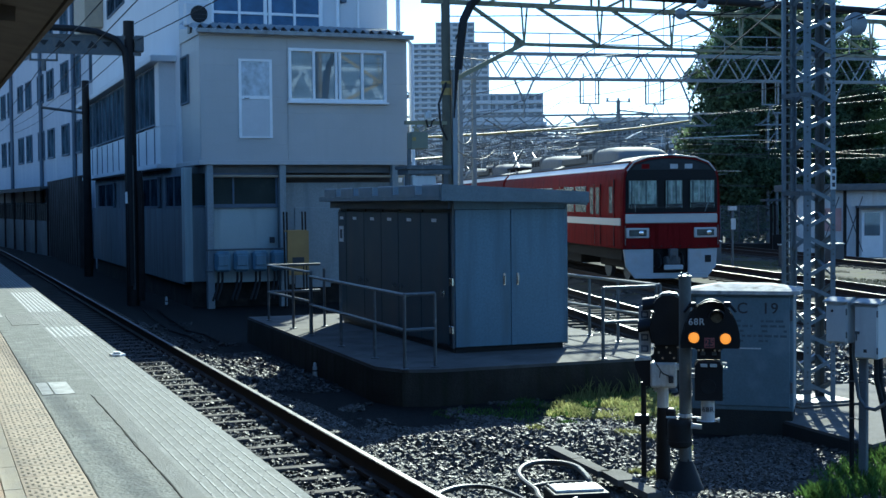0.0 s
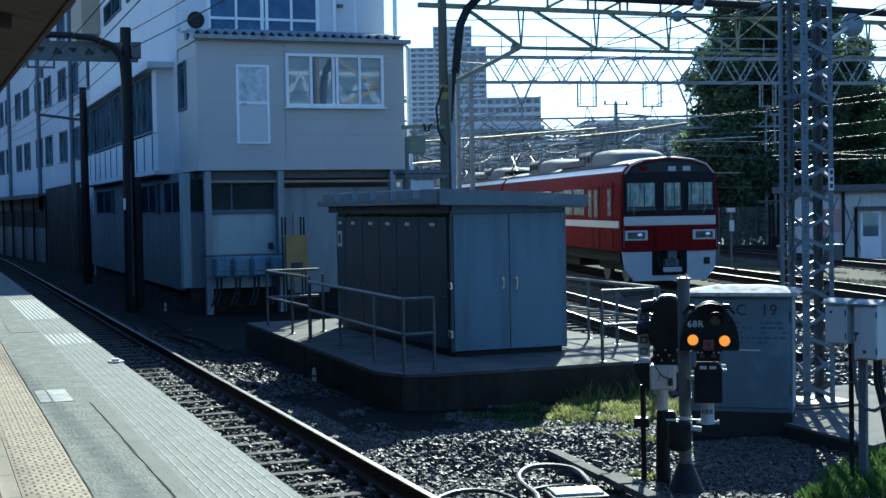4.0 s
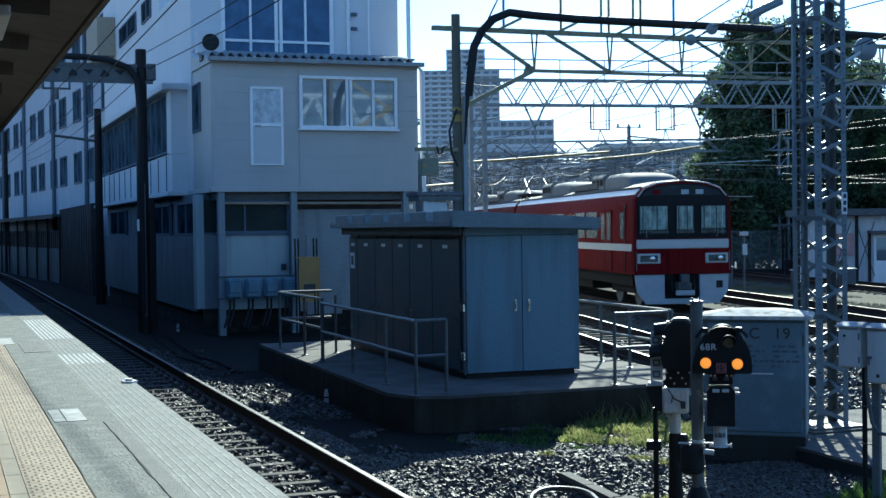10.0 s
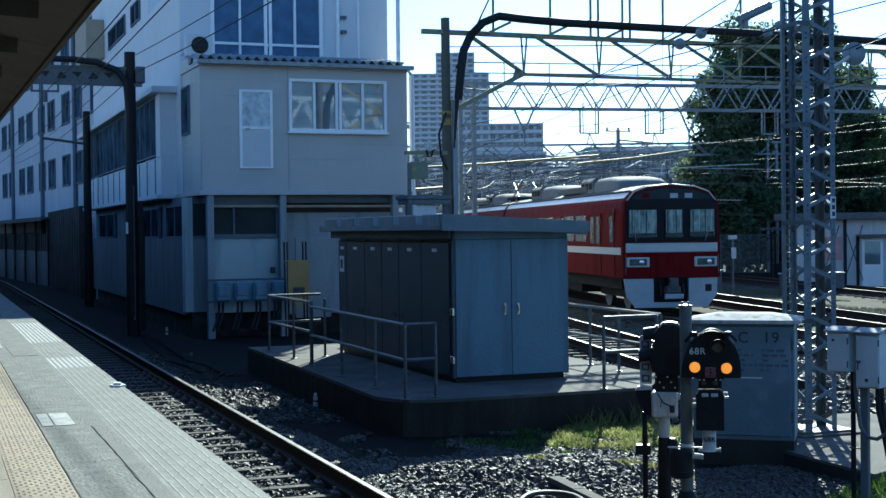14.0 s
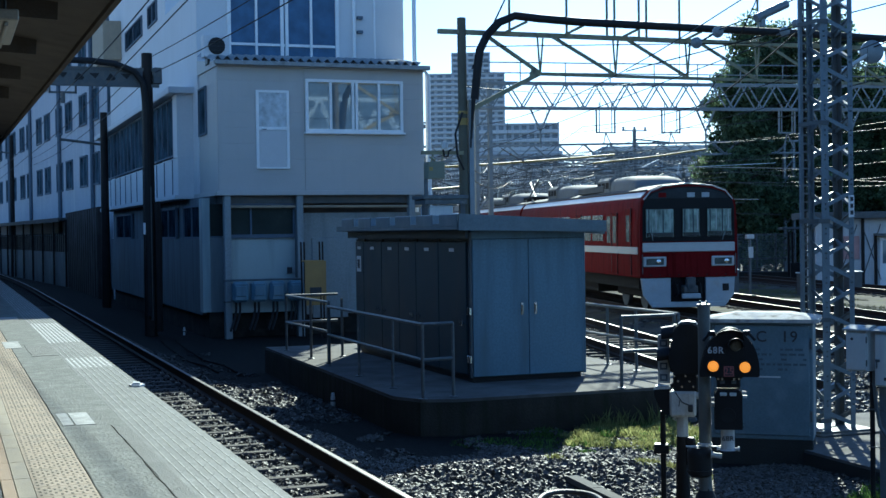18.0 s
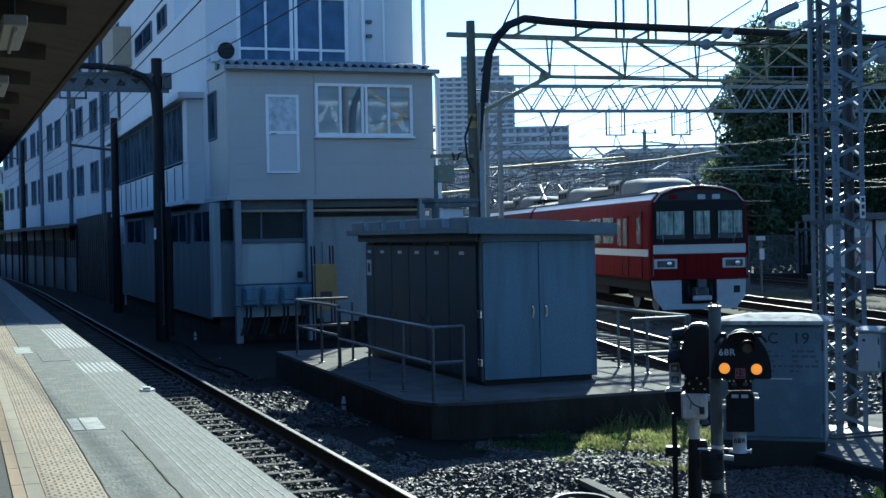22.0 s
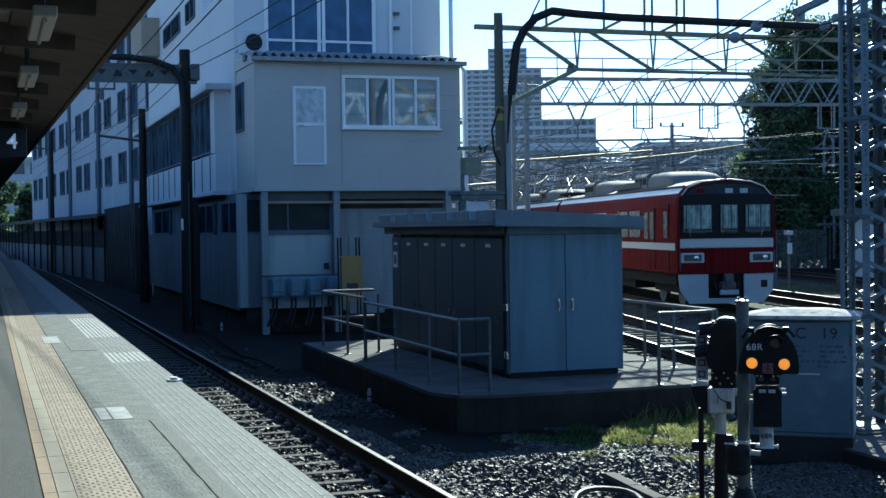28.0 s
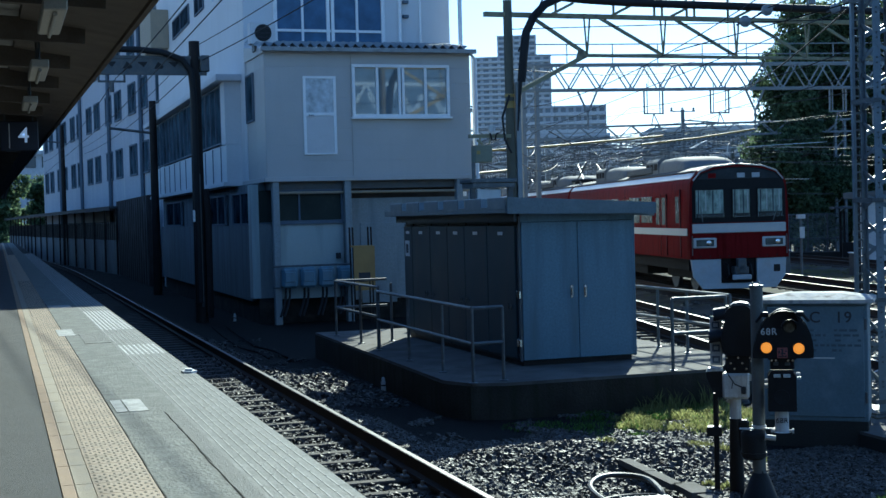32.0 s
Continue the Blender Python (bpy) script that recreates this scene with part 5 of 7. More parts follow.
part("post_foot", G().rod((0.0, 0, -0.33), (0.0, 0, 0.37), 0.07, 16, 0.056).box(0.02, 0.12, -0.06, 0.04, 0.1, 0.36, 0.02), M_BLACK, sb, "black post foot")


cabn = thing("relay_cabinet", "weathered blue-grey relay cabinet marked C 19 under a pitched lid", "cabinet", (8.46, 12.86, -0.33), -38)
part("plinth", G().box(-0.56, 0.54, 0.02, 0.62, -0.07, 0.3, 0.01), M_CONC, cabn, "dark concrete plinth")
part("body", G().box(-0.56, 0.55, 0.02, 0.66, 0.29, 1.6, 0.01), M_CABINET, cabn)
part("door", G().box(-0.52, 0.51, 0.0, 0.03, 0.34, 1.56, 0.008), M_CABINET, cabn, "mottled blue-grey door")
g = G()
g.v = [(-0.63, -0.06, 1.59), (0.62, -0.06, 1.59), (0.62, 0.74, 1.59), (-0.63, 0.74, 1.59), (-0.63, -0.06, 1.63), (0.62, -0.06, 1.63), (0.62, 0.74, 1.63), (-0.63, 0.74, 1.63), (-0.3, 0.2, 1.69), (0.28, 0.2, 1.69), (0.28, 0.5, 1.69), (-0.3, 0.5, 1.69)]
g.f = [(0, 1, 2, 3), (0, 1, 5, 4), (1, 2, 6, 5), (2, 3, 7, 6), (3, 0, 4, 7), (4, 5, 9, 8), (5, 6, 10, 9), (6, 7, 11, 10), (7, 4, 8, 11), (8, 9, 10, 11)]
part("lid", g, M_LID, cabn, "pitched sheet lid, sunlit on top", smooth=0)
letters("mark", "C", 0.17, M_INK, cabn, pose(0.0, -0.004, 1.43), "painted letter C")
letters("mark", "19", 0.17, M_INK, cabn, pose(0.3, -0.004, 1.43), "painted number 19")
M_FADED = mat("faded_lettering", (0.075, 0.11, 0.14), 0.6, var=0.2, bump=0.0)
random.seed(5)
for r in range(5):
    x = -0.08
    while x < 0.46:
        w = random.uniform(0.03, 0.09)
        if random.random() < 0.75:
            part("faded_line", G().box(x, min(x + w, 0.48), -0.004, 0.001, 1.28 - 0.055 * r, 1.305 - 0.055 * r), M_FADED, cabn)
        x += w + 0.02
part("pale_line", G().box(-0.05, 0.2, -0.004, 0.001, 0.98, 0.995), M_BOXGREY, cabn)
part("hinge", G().rod((0.53, 0.0, 0.5), (0.53, 0.0, 0.62), 0.014, 6).rod((0.53, 0.0, 1.3), (0.53, 0.0, 1.42), 0.014, 6), M_GALV_D, cabn)
part("vent_row", G().box(-0.4, -0.2, -0.004, 0.001, 0.42, 0.43).box(-0.4, -0.2, -0.004, 0.001, 0.46, 0.47), M_SHED_D, cabn)

pad = thing("concrete_pad", "sunlit concrete pad under the lattice mast", "concrete pad", (10.2, 13, -0.4))
PAD = [(8.75, 11.0), (11.6, 12.3), (11.6, 14.8), (8.9, 14.8)]
# pad sides take the dark concrete as painted shade
part("side_wall", G().prism(PAD, "z", -0.4, -0.17), M_CONC, pad, "concrete sides in a shade-dark tone")
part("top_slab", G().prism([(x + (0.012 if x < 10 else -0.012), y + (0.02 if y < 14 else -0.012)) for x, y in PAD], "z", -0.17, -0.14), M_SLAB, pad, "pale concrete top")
part("anchor_block", G().box(9.5, 10.35, 13.22, 14.0, -0.14, -0.115, 0.01), M_SLAB, pad)

tw = thing("lattice_mast", "grey galvanised lattice steel catenary mast on a concrete pad", "catenary mast", (9.97, 13.65, -0.14))
LEGS = [(9.715, 13.4, 0.1), (10.079, 13.4, 0.066), (9.765, 13.77, 0.05), (10.13, 13.77, 0.085)]
for k, (x, y, w) in enumerate(LEGS):
    sy = (0, 1, 0) if k < 2 else (0, -1, 0)
    # rear right leg gets darker steel to show it shaded
    lg = part("leg", G().angle((x + w / 2, y, -0.14), (x + w / 2, y, 9.2), w, 0.01, (-1, 0, 0), sy), M_TOWER if k < 3 else M_GALV_D, tw)
    for j in range(32 if k < 2 else 0):
        z = 0.2 + 0.29 * (j // 2) + 0.06 * (j % 2)
        part("bolt", G().rod((x, y - 0.012, z), (x, y, z), 0.011, 6), M_GALV_D, lg)
for (i, j, turn) in ((0, 1, 0), (0, 2, 0), (2, 3, 1), (1, 3, 1)):
    p, q = LEGS[i], LEGS[j]
    for k in range(16):
        z = 0.18 + 0.58 * k
        for s in (-1, 1):
            a, b = (p[0], p[1], z + s * 0.06), (q[0], q[1], z + s * 0.215)
            br = G().beam(a, b, 0.008, 0.046)
            if turn:
                br.beam((a[0], a[1] + 0.02, a[2] + 0.027), (b[0], b[1] + 0.02, b[2] + 0.027), 0.045, 0.008)
            part("brace", br, M_TOWER, tw, smooth=0)
for z in (0.0, 1.19, 2.35, 3.51, 4.7, 5.9, 7.1):
    part("tie_plate", G().box(9.6, 9.76, 13.38, 13.4, z, z + 0.05).box(9.6, 9.61, 13.4, 13.76, z, z + 0.05), M_GALV_D, tw)
part("base_plate", G().box(9.55, 10.3, 13.3, 13.95, -0.115, -0.09), M_GALV_D, tw)
pl = part("number_sign", G().box(10.024, 10.1, 13.37, 13.385, 2.42, 2.68, 0.003), M_LABEL, tw, "white plate with dark bars")
for k in range(3):
    part("sign_bar", G().box(10.042, 10.082, 13.365, 13.371, 2.45 + 0.08 * k, 2.5 + 0.08 * k), M_INK, pl)
am = thing("slim_mast", "slim cable ladder beside the lattice mast", "cable ladder", (9.66, 13.75, -0.14))
part("channel", G().box(9.61, 9.65, 13.73, 13.77, -0.14, 9.2), M_TOWER, am)
part("channel", G().box(9.72, 9.735, 13.74, 13.76, -0.14, 9.2), M_TOWER, am)
for k in range(90):
    part("rung", G().box(9.65, 9.72, 13.74, 13.76, 0.0 + 0.1 * k, 0.022 + 0.1 * k), M_GALV, am)
for k in range(3):
    part("cable", G().tube([(9.668 + 0.018 * k, 13.77, -0.14), (9.67 + 0.018 * k, 13.775, 4), (9.668 + 0.018 * k, 13.77, 9.2)], 0.007, 6), M_RUBBER, am)

for x0, w, dep, z0, z1, lab in ((-0.2, 0.215, 0.24, 0.965, 1.34, "light grey junction cabinet on a pipe post"), (0.075, 0.22, 0.3, 0.83, 1.33, "taller light grey junction cabinet on a pipe post")):
    t = tagged(facing("junction_cabinet", lab, "cabinet", 7.96, 10.41, -37.6), lab, "cabinet", "junction cabinets")
    turn = Matrix.Translation((0.01, 0, 0)) @ Matrix.Rotation(radians(-26 if x0 < 0 else -20), 4, "Z")
    INVERSE[t.name] = Matrix.Translation((0, 0, 0.33)) @ turn
    y0 = 0.0 if x0 < 0 else 0.02
    part("body", G().box(x0, x0 + w, y0, y0 + dep, z0, z1, 0.006), M_BOXGREY, t)
    d = part("door", G().box(x0 + 0.01, x0 + w - 0.008, y0 - 0.016, y0, z0 + 0.012, z1 - 0.015, 0.005), M_BOXGREY, t)
    part("lid", G().box(x0 - 0.02, x0 + w + 0.02, y0 - 0.035, y0 + dep + 0.03, z1, z1 + 0.02, 0.004).prism([(y0 - 0.03, z1 + 0.018), (y0 + dep + 0.025, z1 + 0.018), (y0 + dep / 2, z1 + 0.05)], "x", x0 - 0.015, x0 + w + 0.015), M_LID, t, "sunlit overhanging lid")
    part("hinge", G().rod((x0 + w - 0.004, y0 - 0.012, z0 + 0.05), (x0 + w - 0.004, y0 - 0.012, z0 + 0.11), 0.008, 6).rod((x0 + w - 0.004, y0 - 0.012, z1 - 0.11), (x0 + w - 0.004, y0 - 0.012, z1 - 0.05), 0.008, 6), M_GALV, d)
    if x0 < 0:
        part("lock", G().lathe((x0 + 0.07, y0 - 0.016, z1 - 0.075), [(0.014, 0), (0.012, -0.008)], 10, (0, 1, 0)), M_INK, d)
        for k in range(4):
            part("drip_bolt", G().rod((x0 + 0.04 + 0.05 * k, y0 + 0.02, z0 - 0.02), (x0 + 0.04 + 0.05 * k, y0 + 0.02, z0), 0.01, 6), M_SIGWHITE, t)
        part("pipe_post", G().rod((0.0, 0.12, -0.34), (0.0, 0.12, z0), 0.024, 12), M_RUBBER, t, "black pipe post")
        part("conduit", G().tube([(0.03, 0.1, z0), (0.035, 0.09, z0 - 0.12), (0.06, 0.08, z0 - 0.33), (0.1, 0.06, z0 - 0.5), (0.17, 0.05, z0 - 0.59), (0.26, 0.06, z0 - 0.6), (0.36, 0.08, z0 - 0.53), (0.42, 0.1, z0 - 0.4)], 0.018, 8), M_GALV, t, "pale flexible conduit")
        for z in (0.6, 0.25):
            part("post_clip", G().box(-0.03, 0.13, 0.09, 0.1, z, z + 0.012), M_GALV, t)
    else:
        part("handle", G().box(x0 + 0.012, x0 + 0.055, y0 - 0.03, y0 - 0.016, 1.06, 1.085, 0.004).box(x0 + 0.02, x0 + 0.034, y0 - 0.034, y0 - 0.022, 1.0, 1.07, 0.003), M_GALV, d, "steel handle with a key")
        part("label_plate", G().box(x0 + 0.09, x0 + 0.12, y0 - 0.019, y0 - 0.015, 0.89, 0.92), M_INK, d, "small black plate")
        part("pipe_post", G().box(x0 + 0.0, x0 + 0.075, 0.12, 0.19, -0.34, z0, 0.008), M_TOWER, t, "blue-grey steel post")
        part("cable", G().tube([(x0 + 0.17, 0.12, z0), (x0 + 0.18, 0.1, z0 - 0.2), (x0 + 0.24, 0.08, z0 - 0.42), (x0 + 0.3, 0.1, z0 - 0.8), (x0 + 0.3, 0.12, -0.3)], 0.026, 8).tube([(x0 + 0.2, 0.14, z0), (x0 + 0.22, 0.12, z0 - 0.25), (x0 + 0.29, 0.12, z0 - 0.5), (x0 + 0.34, 0.12, -0.3)], 0.022, 8), M_RUBBER, t, "black cables")


# ---- platform canopy and masts along the track ----
M_CANOPY = mat("brown_canopy_edge", (0.13, 0.11, 0.092), 0.8, var=0.25, scale=2, fine=40, bump=0.3, stain=((0.08, 0.068, 0.055), 0.5))
M_CANOPY_U = mat("grey_canopy_sheet", (0.4, 0.4, 0.385), 0.8, var=0.2, scale=2, fine=40, bump=0.2)
M_FIXTURE = mat("lamp_fixture_grey", (0.45, 0.44, 0.4), 0.5, var=0.1, scale=4)
M_SIGNBLUE = mat("sign_dark_blue", (0.02, 0.025, 0.05), 0.4, var=0.1, scale=4, bump=0.0)
can = thing("platform_canopy", "dark brown platform canopy with sheet roof on steel joists", "canopy", (-3, 20, 0.95))


def edge_x(y):
    return 1.44 - 0.0145 * y


ya, yb = -30.0, 100.0
g = G()
for y in (ya, yb):
    x = edge_x(y)
    g.v += [(x - 0.05, y, 4.12), (x, y, 4.12), (x, y, 4.5), (x - 0.05, y, 4.5)]
g.f = [(0, 1, 2, 3), (7, 6, 5, 4), (0, 1, 5, 4), (1, 2, 6, 5), (2, 3, 7, 6), (3, 0, 4, 7)]
part("fascia", g, M_CANOPY, can, "dark brown fascia", smooth=0)
g = G()
for y in (ya, yb):
    x = edge_x(y)
    g.v += [(x - 1.0, y, 4.3), (x - 0.05, y, 4.16), (x - 0.05, y, 4.22), (x - 1.0, y, 4.46)]
g.f = [(0, 1, 2, 3), (7, 6, 5, 4), (0, 1, 5, 4), (1, 2, 6, 5), (2, 3, 7, 6), (3, 0, 4, 7)]
part("gutter", g, M_CANOPY, can, "brown eave gutter", smooth=0)
# sheet runs on unseen to the left to block sky light
part("roof_sheet", G().prism([(-22, 4.9), (-7.5, 4.9), (0.6, 4.36), (0.6, 4.40), (-7.5, 4.94), (-22, 4.94)], "y", ya, yb), M_CANOPY_U, can, "grey sheet roof")
for k in range(40):
    y = -4 + 2.2 * k
    part("joist", G().beam((edge_x(y) - 0.4, y, 4.18), (-7, y, 4.6), 0.1, 0.22), M_CANOPY, can)
for x in (0.45, -0.5, -1.5, -3):
    part("purlin", G().beam((x, ya, 4.36 + (0.9 - x) * 0.06), (x, yb, 4.36 + (0.9 - x) * 0.06), 0.09, 0.14), M_CANOPY, can)
# unseen wall added to keep sky light off the station side
solo("wall_west", G().box(-22.4, -22, -30, 130, -0.4, 4.9), M_CONC, "unseen dark wall added to block sky light on the station side", "wall", "structure")
# unseen wall added behind, bouncing light onto the facades and blue into panes
M_SOUTH = mat("blue_bounce_wall", (0.12, 0.2, 0.34), 0.85, var=0.1, scale=0.5, fine=10, bump=0.1)
solo("wall_south", G().box(-22, 75, -26.4, -26, -0.4, 14), M_SOUTH, "unseen blue wall added behind the yard to bounce light", "wall", "structure")
for y in (6, 16, 26, 36, 46):
    part("column", G().rod((-3.2, y, 0.95), (-3.2, y, 4.55), 0.11, 12), M_CANOPY, can)
for y in (10.6, 14.2, 18.0):
    f = thing("canopy_lamp", "grey tube lamp fixture hung under the canopy", "lamp", (0.42, y, 4.2), group="canopy lamps")
    part("housing", G().box(0.33, 0.5, y - 0.65, y + 0.65, 3.84, 3.92, 0.01), M_FIXTURE, f)
    part("tube", G().rod((0.415, y - 0.6, 3.82), (0.415, y + 0.6, 3.82), 0.016, 8), M_FIXTURE, f, "white unlit tube")
    for o in (-0.45, 0.45):
        part("hanger", G().rod((0.415, y + o, 3.92), (0.415, y + o, 4.32), 0.012, 6), M_GALV_D, f)
sg = thing("platform_sign", "dark hanging board with a white number 4", "sign", (0.22, 24.2, 4.2))
part("board", G().box(0.07, 0.69, 24.16, 24.24, 3.62, 4.12, 0.01), M_SIGNBLUE, sg)
# faint glow added so the numeral reads under the dark canopy
letters("numeral", "4", 0.36, lamp_mat("glow_numeral", (0.75, 0.85, 1.0), 0.09), sg, pose(0.45, 24.155, 3.87), "pale number 4")
part("stripe", G().box(0.21, 0.225, 24.15, 24.16, 3.66, 4.08), M_LABEL, sg)
for x in (0.15, 0.6):
    part("hanger", G().rod((x, 24.2, 4.1), (x, 24.2, 4.36), 0.015, 6), M_GALV_D, sg)

pl = thing("track_portal", "tarred pole with lattice arm and black duct over the track", "catenary mast", (5.05, 36.1, -0.3))
part("pole", G().rod((5.05, 36.1, -0.35), (5.05, 36.1, 7.1), 0.17, 14, 0.14), M_DARKPOLE, pl, "dark tarred pole")
part("arm_chord", G().box(-6, 5.35, 36.0, 36.1, 6.62, 6.7), M_GALV_D, pl)
part("arm_chord", G().box(-6, 5.35, 36.0, 36.1, 6.2, 6.28), M_GALV_D, pl)
for k in range(14):
    x = 4.85 - 0.55 * k
    part("arm_web", G().beam((x, 36.05, 6.28), (x - 0.28, 36.05, 6.62), 0.03, 0.05), M_GALV_D, pl)
    part("arm_web", G().beam((x - 0.28, 36.05, 6.62), (x - 0.55, 36.05, 6.28), 0.03, 0.05), M_GALV_D, pl)
part("cable_duct", G().tube([(-6, 35.9, 6.86), (0, 35.9, 6.88), (3.6, 35.9, 6.84), (4.2, 35.9, 6.78), (4.7, 35.9, 6.6), (4.92, 35.9, 6.3), (4.98, 35.92, 5.6), (5.0, 35.92, 0.2)], 0.085, 10), M_RUBBER, pl, "thick black cable duct")
part("side_duct", G().tube([(5.22, 36.0, 3.2), (5.26, 35.95, 2.4), (5.24, 35.95, -0.2)], 0.1, 8), M_DARKPOLE, pl)
part("arm_plate", G().box(-6, 5.0, 36.03, 36.045, 6.26, 6.64), M_GALV_D, pl)
# black pieces paint the shadow pattern on the arm plate
for k in range(16):
    x = 4.5 - 0.4 * k
    part("plate_slot", G().prism([(x - 0.12, 6.36), (x + 0.1, 6.36), (x + 0.14, 6.42), (x, 6.55)] if k % 2 else [(x - 0.14, 6.54), (x + 0.13, 6.54), (x + 0.02, 6.4)], "y", 36.02, 36.03), M_BLACK, pl)
part("end_plate", G().box(5.2, 5.42, 35.95, 36.2, 6.3, 6.72, 0.01), M_GALV_D, pl)
for x in (2.9, 1.2):
    part("hanger", G().box(x - 0.35, x - 0.3, 36.0, 36.06, 6.02, 6.2).box(x + 0.3, x + 0.35, 36.0, 36.06, 6.02, 6.2).box(x - 0.35, x + 0.35, 36.0, 36.06, 6.0, 6.05).rod((x, 36.03, 5.75), (x, 36.03, 6.0), 0.06, 8), M_GALV_D, pl)
part("small_sign", G().box(4.86, 4.93, 35.88, 35.9, 2.35, 2.65), M_LABEL, pl)
part("conduit", G().rod((5.06, 35.9, 0.1), (5.06, 35.9, 3.6), 0.03, 8), M_GALV_D, pl)
for x, y, h in ((5.6, 51.5, 6.9), (4.35, 96.0, 9.2)):
    t = thing("wood_pole", "dark tarred pole beside the track", "pole", (x, y, -0.3), group="trackside poles")
    part("pole", G().rod((x, y, -0.35), (x, y, h), 0.17, 12, 0.13), M_DARKPOLE, t)
    part("arm", G().rod((x, y, h - 1.2), (x - 1.6, y, h - 1.0), 0.05, 8), M_GALV_D, t)

# dark corrugated screen, covered walk and the long facade beyond
M_SCREEN = mat("rusty_corrugated_sheet", (0.045, 0.035, 0.03), 0.8, var=0.35, scale=2, fine=30, bump=0.2, stain=((0.09, 0.085, 0.08), 0.35), streak=True)
M_SLAT = mat("brown_slat", (0.1, 0.085, 0.06), 0.8, var=0.3, scale=3, fine=30, bump=0.15)
M_FARWALL = mat("far_white_wall", (0.455, 0.47, 0.53), 0.8, var=0.05, scale=0.4, fine=10, bump=0.05, stain=((0.5, 0.51, 0.52), 0.35), streak=True)
scr = thing("corrugated_screen", "tall dark rusty corrugated metal screen beside the track", "fence", (6.1, 66, -0.3))
for k in range(16):
    y = 58.0 + 1.0 * k
    part("sheet", G().prism([(6.0, y), (6.12, y + 0.12), (6.12, y + 0.55), (6.0, y + 0.68), (6.0, y + 0.98), (6.2, y + 0.98), (6.2, y)], "z", -0.3, 3.55), M_SCREEN, scr)


def far_line(y):
    return 6.0 - 0.073 * (y - 72) if y < 115 else 2.86 - 0.047 * (y - 115)


# pale panel darkened to carry the shade at track level
M_WALKPANEL = mat("shaded_pale_panel", (0.2, 0.21, 0.215), 0.85, var=0.2, scale=1, fine=20, bump=0.1, stain=((0.1, 0.1, 0.1), 0.5), streak=True)
wk = thing("covered_walk", "covered walkway wall with brown slats over pale panels", "wall", (4.5, 100, -0.3))
for k in range(19):
    y0, y1 = 73.0 + 4.2 * k, 73.0 + 4.2 * (k + 1)
    p, q = Vector((far_line(y0), y0, 0)), Vector((far_line(y1), y1, 0))
    part("wall_panel", G().beam(p + Vector((0.15, 0, 0.55)), q + Vector((0.15, 0, 0.55)), 0.1, 1.9), M_WALKPANEL, wk, "pale panel")
    part("slat_panel", G().beam(p + Vector((0.15, 0, 1.95)), q + Vector((0.15, 0, 1.95)), 0.08, 0.9), M_SLAT, wk)
    for j in range(6):
        c = p.lerp(q, j / 6)
        part("slat", G().box(c.x + 0.06, c.x + 0.12, c.y, c.y + 0.12, 1.5, 2.5), M_SCREEN, wk)
    part("walk_post", G().box(p.x - 0.05, p.x + 0.05, p.y, p.y + 0.14, -0.3, 3.2), M_DARKPOLE, wk)
    part("walk_roof", G().beam(p + Vector((0.7, 0, 3.25)), q + Vector((0.7, 0, 3.25)), 2.0, 0.12), M_GALV_D, wk)
    part("roof_trim", G().beam(p + Vector((-0.33, 0, 3.2)), q + Vector((-0.33, 0, 3.2)), 0.06, 0.22), M_SCREEN, wk)

fb = thing("long_white_building", "long white building with rows of dark sash windows", "building", (7, 85, -0.3))
A, B = Vector((8.4, 58.5, 0)), Vector((3.75, 117.5, 0))
along = (B - A).normalized()
out = Vector((-along.y, along.x, 0))
if out.x > 0:
    out = -out
body = G()
body.v = [tuple(p + Vector((0, 0, z))) for z in (-0.3, 13.8) for p in (A, B, B - out * 9, A - out * 9)]
body.f = [(0, 1, 2, 3), (4, 5, 6, 7), (0, 1, 5, 4), (1, 2, 6, 5), (2, 3, 7, 6), (3, 0, 4, 7)]
part("wall", body, M_FARWALL, fb, "white rendered wall")
part("parapet", G().beam(A + Vector((0, 0, 13.85)) + out * 0.1, B + Vector((0, 0, 13.85)) + out * 0.1, 0.4, 0.25), M_FARWALL, fb)
L = (B - A).length
for r, (z0, z1) in enumerate(((5.0, 6.6), (8.3, 9.9), (11.4, 12.9))):
    s = 4.0
    k = 0
    while s < L - 3:
        w = 2.1
        p, q = A + along * s, A + along * (s + w)
        up = Vector((0, 0, 1))
        wn_ = part("window", G().beam(p + up * z0 + out * 0.03, q + up * z0 + out * 0.03, 0.12, 0.1).beam(p + up * z1 + out * 0.03, q + up * z1 + out * 0.03, 0.12, 0.08)
                   .beam(p + up * z0 + out * 0.03, p + up * z1 + out * 0.03, 0.08, 0.08).beam(q + up * z0 + out * 0.03, q + up * z1 + out * 0.03, 0.08, 0.08)
                   .beam((p + q) / 2 + up * z0 + out * 0.03, (p + q) / 2 + up * z1 + out * 0.03, 0.07, 0.07), M_GREYFRAME, fb)
        part("pane", G().beam(p + up * (z0 + z1) / 2 + out * 0.015, q + up * (z0 + z1) / 2 + out * 0.015, 0.03, z1 - z0), M_FACADEPANE, wn_)
        k += 1
        s += 3.4 if k % 2 else 4.6
for s in (2.0, 13.5, 24, 36, 47):
    p = A + along * s + out * 0.12
    part("drainpipe", G().rod(p + Vector((0, 0, 0)), p + Vector((0, 0, 13.7)), 0.11, 8), M_GREYFRAME, fb, "grey drainpipe")


# ---- gantries and overhead wires ----
M_OLIVE = mat("olive_steel", (0.27, 0.26, 0.16), 0.6, 0.2, var=0.15, scale=3, fine=40, bump=0.08, stain=((0.11, 0.1, 0.08), 0.3))
M_WIRE = mat("dark_wire", (0.02, 0.02, 0.022), 0.6, 0.0, spec=0.1, var=0.1, bump=0.0)
